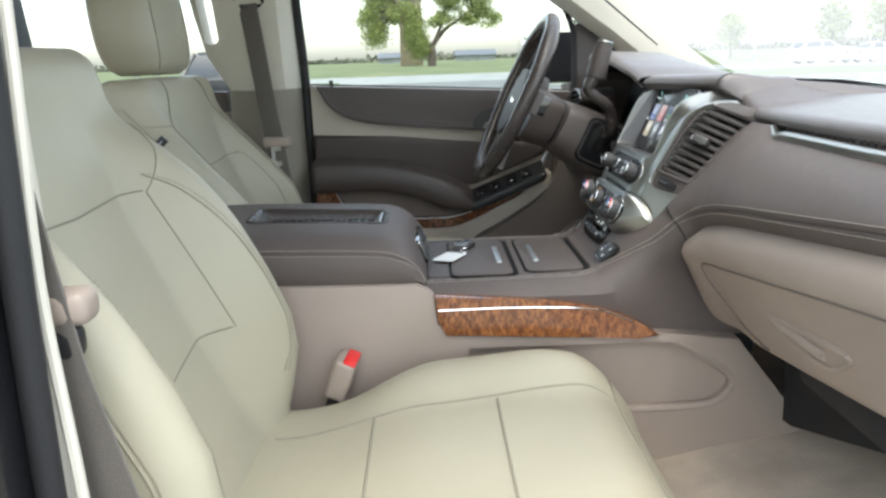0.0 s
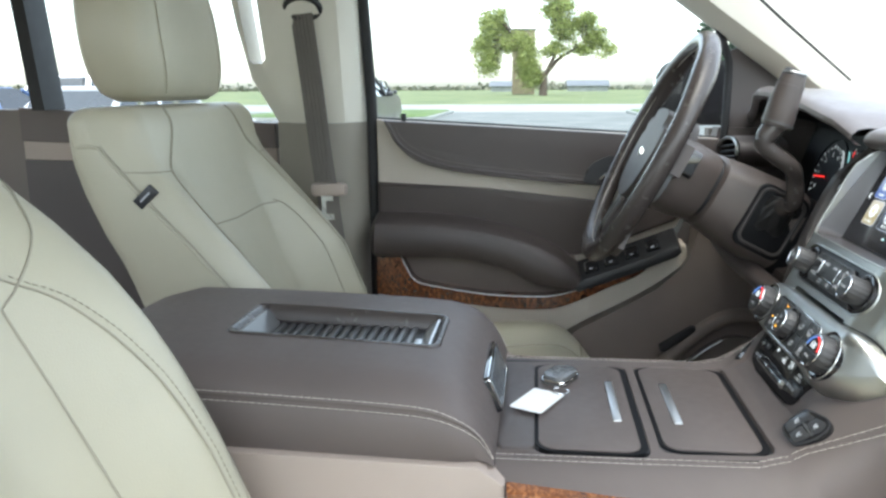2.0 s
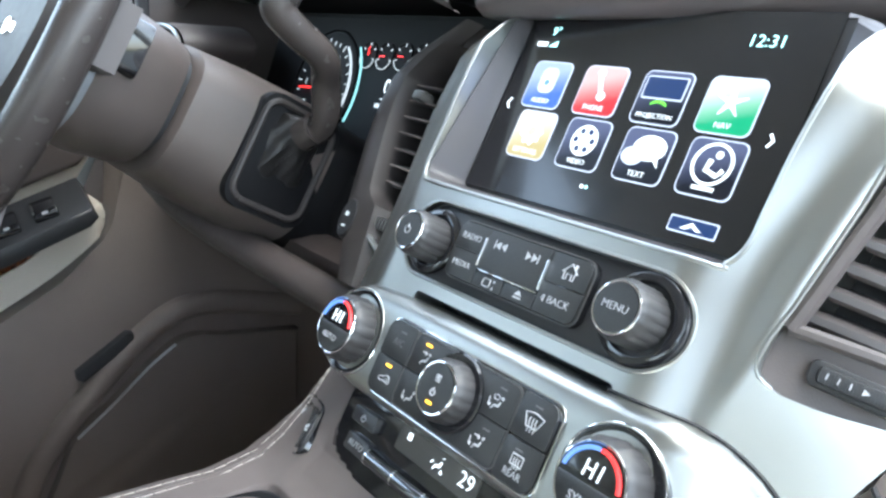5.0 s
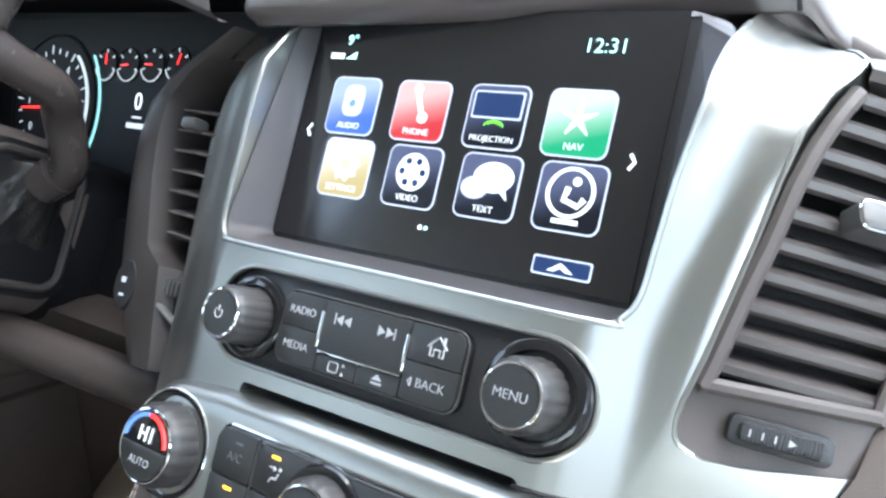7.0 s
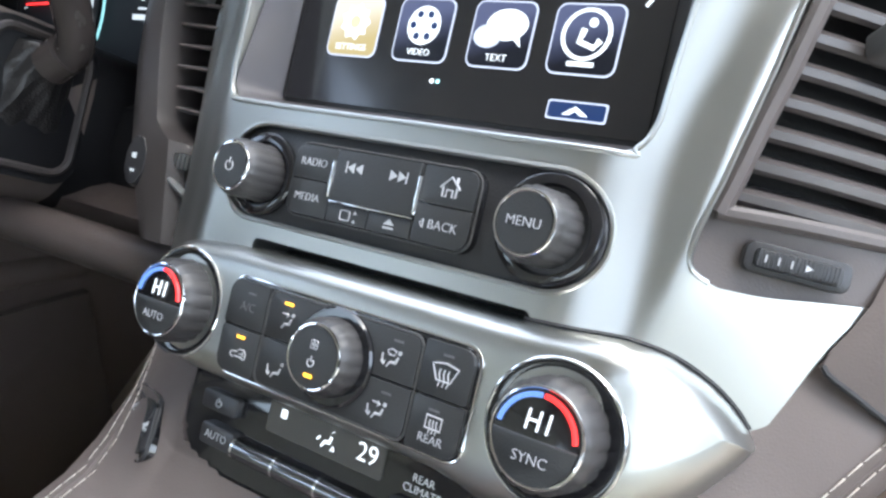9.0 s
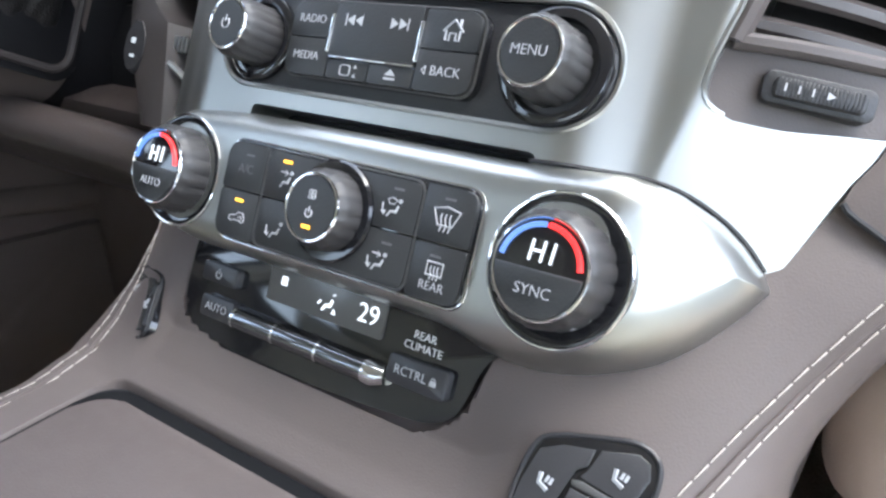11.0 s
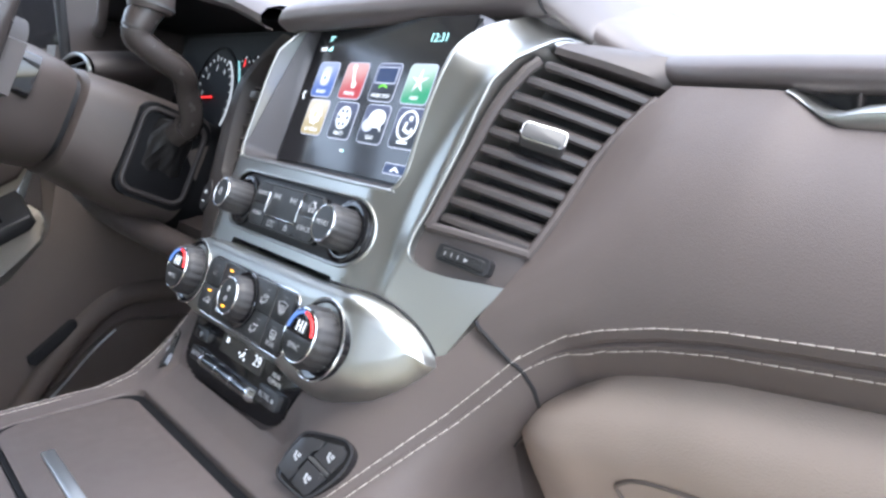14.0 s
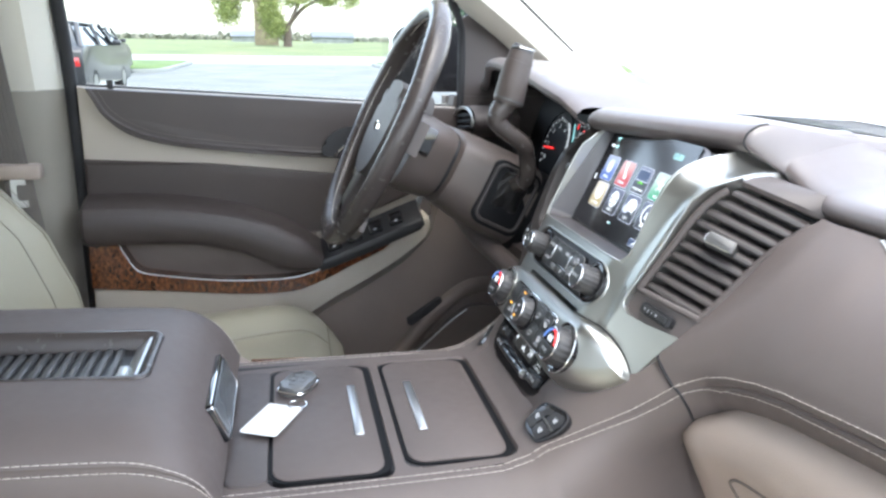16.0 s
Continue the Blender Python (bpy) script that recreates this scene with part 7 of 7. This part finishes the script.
XB = [.100, .108, .113, .117, .121, .126, .133, .141, .15, .16, .17, .18, .19, .20, .22, .25, .30, .36, .44, .55, .66, .76, .82]
part("top_pad", loft([[Vector((x, y, z)) for y, z in brow(x)] for x in XB]), DASHTOP, ds, "brown padded dash top")
rows = []
for i in range(37):
    t, s_ = min(1.0, i / 28), smooth(28, 36, i)
    x = -.150 + .266 * t + .0024 * max(0, i - 28)
    k = .35 * (1 - smooth(0, 3, i)) ** 2
    y0, z0 = .883 + .043 * t ** 1.6 + .02 * (1 - smooth(0, .10, t)) + .032 * s_, 1.3125 + .006 * t - .0225 * s_
    h = .0225 * (.70 + .30 * smooth(0, .15, t)) - .006 * s_
    y0, z0, h = y0 + .010 * k, z0 + .3 * h * k, h * (1 - .5 * k)
    prof = curve2([(y0 + .05, z0 - .002), (y0 + .010, z0 - .002), (y0 + .002, z0 + .001), (y0 - .003, z0 + .3 * h), (y0 - .002, z0 + .6 * h), (y0 + .004, z0 + .85 * h), (y0 + .013, z0 + h), (y0 + .027, z0 + h), (y0 + .045, z0 + h - .003)], 3)
    rows.append([Vector((x, y, z)) for y, z in prof + [(1.02, 1.330 - .024 * s_), (1.10, 1.322 - .018 * s_), (1.20, 1.306 - .004 * s_), (1.38, 1.284), (1.58, 1.230)]])
part("brow_joint", tube([q + Vector((.0006, 0, 0)) for q in rows[28][5:20]], .0011, seg=5), RUBBER, ds)
part("screen_brow", loft(rows, caps=True), DASHTOP, ds, "padded brow over the screen")

def shell_oval(x, y, z, rx, rz):
    """A shallow oval vent cup that faces the cabin."""
    rows = []
    for k, dy in ((1.06, .07), (1.06, .004), (1.0, -.006), (.93, -.004), (.90, .02), (.3, .026)):
        rows.append([Vector((x + k * rx * math.cos(a), y + dy, z + k * rz * math.sin(a) + .10 * k * rx * math.cos(a))) for a in [2 * math.pi * i / 32 for i in range(32)]])
    return loft(rows, closed=True, caps=True)


# driver side: dash top, cluster hood and cluster
LIP_Z = ((-.80, 1.305), (-.66, 1.330), (-.58, 1.352), (-.53, 1.362), (-.46, 1.3615), (-.39, 1.3575), (-.279, 1.3455), (-.200, 1.3310), (-.15, 1.3145))
LIP_Y = ((-.80, .93), (-.66, .905), (-.55, .878), (-.42, .870), (-.25, .872), (-.15, .884))
rows = []
for x in [-.80 + .65 * i / 40 for i in range(41)]:
    y, z = lerp_table(LIP_Y, x), lerp_table(LIP_Z, x)
    rows.append([Vector((x, a, b)) for a, b in ((y + .006, z - .001), (y, z), (y - .005, z + .005), (y - .005, z + .011), (y + .001, z + .0165), (y + .012, z + .0185), (1.0, max(1.318, z + .012)), (1.10, 1.324 + .3 * max(0, z - 1.33)), (1.25, 1.315), (1.40, 1.293), (1.58, 1.235))])
part("top_pad", loft(rows), DASHTOP, ds, "dark padded dash top and cluster hood")
rows = []
for x in [-.645 + .47 * i / 22 for i in range(23)]:
    y, z = lerp_table(LIP_Y, x), lerp_table(LIP_Z, x)
    rows.append([Vector((x, y + .004, z + .001)), Vector((x, .96, min(z - .006, 1.335))), Vector((x, 1.008, min(z - .016, 1.318))), Vector((x, 1.008, 1.20)), Vector((x, .90, 1.185)), Vector((x, .885, 1.16)), Vector((x, .882, 1.125))])
part("cluster_recess", loft(rows), DIALBLACK, ds)
cl = thing("instrument_cluster", "black instrument cluster with a lit tachometer and small gauges", "instrument cluster", m=Matrix(((1, 0, 0, -.400), (0, .30, -.954, .970), (0, .954, .30, 1.252), (0, 0, 0, 1))))
part("cluster_face", prism(rrect(-.19, .205, -.064, .064, .02), -.01, 0), DIALBLACK, cl)
tach = part("gauge", lathe([(.060, 0), (.060, .0015), (.058, .002), (.0575, .0005)], (-.062, -.008, 0), 48), DIALBLACK, cl)
tk = bmesh.new()
for k in range(19):
    a = radians(215 - k * 13)
    add_tube(tk, [(-.062 + .043 * math.cos(a), -.008 + .043 * math.sin(a), .002), (-.062 + (.050 if k % 3 == 0 else .047) * math.cos(a), -.008 + (.050 if k % 3 == 0 else .047) * math.sin(a), .002)], .0006, seg=4)
part("tick_marks", tk, G["dim"], tach)
for k in range(5):
    a = radians(215 - k * 39)
    writing("numeral", str(k), .010, (-.062 + .034 * math.cos(a), -.008 + .034 * math.sin(a), .0012), G["dim"], tach)
part("needle", tube([(-.104, -.0125, .003), (-.062, -.010, .003)], [.0008, .0012], seg=6), G["redline"], tach, "lit red needle")
arc_mark(-.062, -.008, .003, .0525, -40, 52, .0013, G["dim"], tach, "lit_ring")
arc_mark(-.062, -.008, .003, .0690, -26, 38, .0010, G["ring"], cl, "lit_ring")
for x, y, a0 in ((.006, .0285, 95), (.034, .0290, 185), (.063, .0300, 180), (.092, .0310, 70)):
    g = part("gauge", lathe([(.0135, 0), (.0135, .001), (.0128, .0014), (.0122, .0004)], (x, y, 0), 32), DIALBLACK, cl)
    arc_mark(x, y, .0016, .0128, -160, -20, .0005, G["dim"], g, "lit_ring")
    tk = bmesh.new()
    for k in range(5):
        a = radians(200 - 55 * k)
        add_tube(tk, [(x + .0092 * math.cos(a), y + .0092 * math.sin(a), .001), (x + .0120 * math.cos(a), y + .0120 * math.sin(a), .001)], .0006, seg=4)
    part("tick_marks", tk, G["dim"], g)
    part("needle", tube([(x, y, .0014), (x + .0085 * math.cos(radians(a0)), y + .0085 * math.sin(radians(a0)), .0014)], [.0006, .0004], seg=5), G["redline"], g, "lit red needle")
writing("readout", "0", .019, (.0525, .0010, .001), G["white"], cl)
part("readout_bar", box(.047, .058, -.0113, -.0098, .0004, .0009), G["dim"], cl)
part("readout_bar", box(.041, .066, -.0190, -.0150, .0004, .0009), G["dim"], cl)

# lower dash in front of the driver
rows = []
for x in [-.72 + .585 * i / 20 for i in range(21)]:
    rows.append([Vector((x, y, z)) for y, z in ((.895, 1.137), (.872, 1.136), (.858, 1.130), (.860, 1.115), (.872, 1.09), (.89, 1.06), (.93, 1.03), (1.0, 1.01))])
part("knee_panel", loft(rows), DOORVINYL, ds, "dark brown knee panel")
part("trim_ledge", tube(curve([(-.60, .840, 1.128), (-.50, .828, 1.127), (-.394, .824, 1.125), (-.28, .834, 1.118), (-.18, .848, 1.108)], 6), .014, seg=10), DOORVINYL, ds)
lv = part("side_vent", shell_oval(-.640, .868, 1.268, .078, .026), COCOA_SOFT, ds, "dark side vent")
part("vent_ring", tube([(-.640 + .074 * math.cos(a), .858, 1.268 + .024 * math.sin(a) + .10 * .074 * math.cos(a)) for a in [math.pi * (-.1 + 1.2 * i / 24) for i in range(25)]], .0028, seg=6), SILVER, lv)
for dz in (-.010, 0, .010):
    part("slat", tube([(-.695, .862, 1.262 + dz), (-.640, .860, 1.268 + dz), (-.585, .862, 1.274 + dz)], .0024, seg=6), RUBBER, lv)
# driver side of the console under the dash
part("foot_panel", prism([(.66, .90), (.86, 1.06), (.92, 1.0), (.86, .80), (.68, .78)], -.185, -.205, on_x, .004), DOORVINYL, ds)
part("grille", prism([(.763, .888), (.770, .884), (.829, .925), (.827, .936), (.820, .937), (.762, .897)], -.668, -.650, on_x, .002), RUBBER, ds)


# glove box
def glove_box():
    g = part("glove_box_cover", bmesh.new(), BEIGE, ds, "beige glove box front")
    me = g.data

    def zt(x):
        return stitch_z(max(x, .2)) - .026

    # how far the rounded end reaches, from the top (0) to the bottom (1)
    END = ((0, .205), (.063, .188), (.127, .177), (.225, .1655), (.317, .1597), (.387, .1572), (.49, .1560), (.61, .1560), (.72, .1564), (.82, .158), (.92, .162), (1, .170))

    def at(x, q):
        top, bot = zt(x), lerp_table(((.15, .988), (.30, .985), (.40, .996), (.58, 1.015), (.80, 1.03)), x)
        d = max(0.0, x - lerp_table(END, q))
        dy = lerp_table(((0, .016), (.06, .004), (.14, -.003), (.26, -.004), (.40, .009), (.60, .026), (.80, .042), (.95, .058), (1, .072)), q)
        turn = .020 * (1 - math.sqrt(1 - max(0.0, 1 - d / .026) ** 2))
        return Vector((x, stitch_y(max(x, .2)) + dy * (.80 + .20 * smooth(0, .07, d)) + turn, top + (bot - top) * q))

    rows = []
    for i in range(-1, 49):
        t = max(0, i) / 48
        prof = []
        for j in range(25):
            q = j / 24
            x0 = lerp_table(END, q)
            p = at(x0 + (.80 - x0) * t ** 1.9, q)
            prof.append(p if i >= 0 else p + Vector((.003, .06, 0)))
        rows.append([prof[0] + Vector((0, .07, -.004))] + prof + [prof[-1] + Vector((0, .06, .01))])
    bm = loft(rows, caps=False)
    bmesh.ops.recalc_face_normals(bm, faces=bm.faces)
    for f in bm.faces:
        f.smooth = True
    bm.to_mesh(me)
    bm.free()

    def surf(x, s):
        return at(x, s) + Vector((0, -.0006, 0))

    line = [surf(x, s) for x, s in curve2([(.78, .27), (.60, .29), (.45, .31), (.33, .325), (.255, .33), (.236, .355), (.230, .42), (.245, .60), (.29, .80), (.34, .93)], 6)]
    part("lid_joint", tube(line, .0014, seg=5), TAUPE, ds)
    # latch recess
    la = part("latch_recess", tube([surf(x, s) for x, s in curve2([(.40, .58), (.45, .585), (.52, .60), (.555, .64), (.52, .76), (.48, .78), (.43, .70), (.40, .58)], 5)[:-1]], .0035, seg=6, closed=True), BEIGE, ds)
    part("latch", tube([surf(x, s) for x, s in ((.43, .62), (.47, .66), (.505, .70))], .006, seg=8), BEIGE, la, "beige latch")


glove_box()
part("underside", box(.36, .80, .95, 1.30, .968, 1.02, bevel=.01), RUBBER, ds, "black panel under the glove box")
part("heater_housing", prism([(.166, .815), (.20, .820), (.43, .900), (.79, .925), (.79, 1.0), (.166, 1.0)], 1.030, 1.12, on_y, .006, 2), RUBBER, ds, "black heater housing")


# ---- steering wheel and column ----
WT_ = radians(26)
WHEEL = Matrix(((1, 0, 0, -.425), (0, math.sin(WT_), -math.cos(WT_), .688), (0, math.cos(WT_), math.sin(WT_), 1.288), (0, 0, 0, 1)))
sw = thing("steering_wheel", "brown leather steering wheel with silver spoke accents", "steering wheel", m=WHEEL)
R = .176
ringpts, rad = [], []
for i in range(96):
    a = 2 * math.pi * i / 96
    ringpts.append((R * math.cos(a), R * math.sin(a), 0.0))
    rad.append(.0148 + .0022 * (math.exp(-((a - .75) / .25) ** 2) + math.exp(-((a - 2.39) / .25) ** 2)))
part("rim", tube(ringpts, rad, seg=16, closed=True, up=(0, 0, 1)), WHEELSKIN, sw, "stitched brown leather rim")
part("stitching", stitches([(R * 1.0 * math.cos(a) * .918, R * math.sin(a) * .918, .004) for a in [2 * math.pi * i / 160 for i in range(161)]], .006, .004, .0006), THREAD, sw)
hubp = curve2([(-.085, .030), (-.06, .058), (0, .066), (.06, .058), (.085, .030), (.082, -.02), (.055, -.062), (0, -.080), (-.055, -.062), (-.082, -.02), (-.085, .030)], 5)[:-1]
part("airbag_cover", prism(hubp, -.045, .004, bevel=.020, seg=5), AIRBAG, sw, "dark airbag cover")
badge = part("badge", prism([(-.019, -.004), (-.007, -.004), (-.007, -.0075), (.007, -.0075), (.007, -.004), (.019, -.004), (.019, .004), (.007, .004), (.007, .0075), (-.007, .0075), (-.007, .004), (-.019, .004)], .002, .0065, lambda p, q, d: Vector((p, q - .006, d)), .001), CHROME, sw, "chrome badge shape")
for s in (-1, 1):
    part("spoke", prism([(s * .07, .022), (s * .168, .030), (s * .170, -.014), (s * .075, -.022)][::s], -.030, -.012, bevel=.006, seg=3), COCOA_SOFT, sw)
    part("spoke_switch", prism(rrect(*sorted((s * .088, s * .135)), -.010, .020, .006), -.014, -.007, bevel=.002), BLACK, sw)
    part("lower_spoke", prism([(s * .030, -.060), (s * .055, -.050), (s * .098, -.142), (s * .070, -.160)][::-s], -.026, -.010, bevel=.005, seg=3), COCOA_SOFT, sw)
    part("spoke_accent", prism([(s * .052, -.068), (s * .062, -.064), (s * .092, -.136), (s * .078, -.144)][::-s], -.014, -.0070, bevel=.003, seg=2), SILVER, sw, "satin silver accent")
col = thing("steering_column", "dark plastic steering column shroud with stalks", "steering column", m=WHEEL)


def shell(rings):
    rows = []
    for d, w, h0, h1 in rings:
        row = []
        for k in range(40):
            a = 2 * math.pi * k / 40
            c, s_ = math.cos(a), math.sin(a)
            row.append(Vector((w * math.copysign(abs(c) ** .55, c), (h1 if s_ > 0 else -h0) * math.copysign(abs(s_) ** .6, s_), d)))
        rows.append(row)
    return loft(rows, closed=True, caps=True)


part("back_cover", shell(((-.018, .120, -.055, .034), (-.026, .148, -.072, .040), (-.050, .140, -.074, .042), (-.078, .126, -.070, .040), (-.087, .120, -.067, .038))), COLUMN, sw, "dark rear cover of the wheel")
part("audio_switch", prism(rrect(.129, .148, -.010, .028, .007), -.048, -.028, bevel=.005, seg=3), GLOSS, sw, "black switch behind the spoke")
part("shroud", shell(((-.094, .114, -.064, .036), (-.098, .121, -.070, .040), (-.14, .128, -.078, .044), (-.19, .132, -.084, .046), (-.214, .133, -.085, .045))), COLUMN, col)
# the shroud's rear is coloured black for the shade under the dash
part("shaded_shroud", shell(((-.212, .131, -.083, .043), (-.262, .140, -.090, .040), (-.300, .142, -.094, .034))), DIALBLACK, col, "rear part of the shroud, coloured black as shade")
part("neck", shell(((-.084, .110, -.060, .032), (-.098, .110, -.060, .032))), RUBBER, col)
COLLAR = (.146, .014, -.178)
rows = []
for i in range(30):
    row = []
    for j in range(48):
        t, a = i / 29, 2 * math.pi * j / 48
        c, s_ = math.cos(a), math.sin(a)
        q = max(abs(c), abs(s_))
        # from the rounded opening, in folds, up to the lever's collar
        oy, od = -.013 + .036 * c / q ** .7, -.177 + .027 * s_ / q ** .7
        fold = .0014 * math.sin(5 * a + 5 * t) * math.sin(math.pi * t) + .0005 * math.sin(13 * a - 7 * t) * math.sin(math.pi * t)
        k = t ** .8
        row.append(Vector((.126 + .006 * math.sin(math.pi * t) + (COLLAR[0] - .126) * t ** 2.2 + fold, oy + (COLLAR[1] + .010 * c - oy) * k, od + (COLLAR[2] + .010 * s_ - od) * k)))
    rows.append(row)
part("shift_boot", loft(rows, closed=True), BOOT, col, "black wrinkled leather shifter boot")
part("boot_frame", tube([(.132, y, x) for x, y in rrect(-.208, -.146, -.053, .027, .012, 6)], .0028, seg=8, closed=True), DARKTRIM, col)
# added black plate: shade on the column's side, put in as colour
part("boot_shade", prism([(y, d) for d, y in rrect(-.214, -.141, -.060, .033, .014, 6)], .1235, .1322, on_x, .002), DIALBLACK, col, "added matt black plate that shades the column round the boot")

# rounded rest panel at the driver's feet
REST = [(.735, .765), (.758, .818), (.800, .853), (.842, .891), (.875, .915), (.905, .921), (.940, .915), (1.045, .905)]
part("foot_rest", prism(curve2([(.705, .70)] + REST, 5) + [(1.045, .66), (.705, .66)], -.67, -.645, on_x, .006, 3), TAUPE, ds, "brown foot rest")
# bright satin tube stands in for the highlight along the rest's edge
part("rest_highlight", tube([(-.644, y, z) for y, z in curve2(REST[1:5], 6)], .0018, seg=6), EDGE, ds)
part("rest_surround", tube([(-.662, y, z) for y, z in curve2([(.700, .745), (.720, .790), (.768, .852), (.826, .914), (.876, .950), (.923, .957), (.974, .950), (1.05, .935)], 6)], .016, seg=12), FOOTWELL, ds, "brown raised rim round the foot rest")

sh = thing("gear_lever", "dark column gear lever with a leather grip", "gear lever")
foot = WHEEL @ Vector(COLLAR)
arm = curve([foot - Vector((.01, 0, .004)), foot + Vector((.012, .006, .008)), Vector((-.256, .855, 1.262)), Vector((-.243, .845, 1.279)), Vector((-.240, .823, 1.295)), Vector((-.240, .809, 1.309)), Vector((-.240, .813, 1.322)), Vector((-.240, .822, 1.334))], 6)
part("lever_arm", tube(arm, [.0110 + .0030 * smooth(.55, .95, i / (len(arm) - 1)) for i in range(len(arm))], seg=16), WHEELSKIN, sh)
part("collar", tube([foot - Vector((.006, .002, .003)), foot + Vector((.006, .003, .004))], .0125, seg=16), WHEELSKIN, sh)
part("grip", tube([(-.240, .8215, 1.3300), (-.240, .8232, 1.336), (-.240, .829, 1.362), (-.240, .8360, 1.386), (-.240, .8380, 1.393)], [.0180, .0196, .0182, .0160, .0148], seg=24), DOORVINYL, sh, "leather grip")
part("grip_ring", tube([(-.240, .8226, 1.3335), (-.240, .8234, 1.3358)], .0200, seg=24), TABGREY, sh)
part("grip_ring", tube([(-.240, .8345, 1.3800), (-.240, .8350, 1.3816)], .0168, seg=24), COCOA_SOFT, sh)
part("end_cap", tube([(-.240, .8380, 1.3930), (-.240, .8395, 1.3975), (-.240, .8400, 1.3985)], [.0150, .0138, .0120], seg=24), BLACK, sh)
part("cap_edge", tube([(-.240 + .0142 * math.cos(a), .8392 + .0138 * math.sin(a), 1.3966 - .003 * math.sin(a)) for a in [2 * math.pi * i / 28 for i in range(28)]], .0011, seg=6, closed=True), EDGE, sh, "silver cap edge")
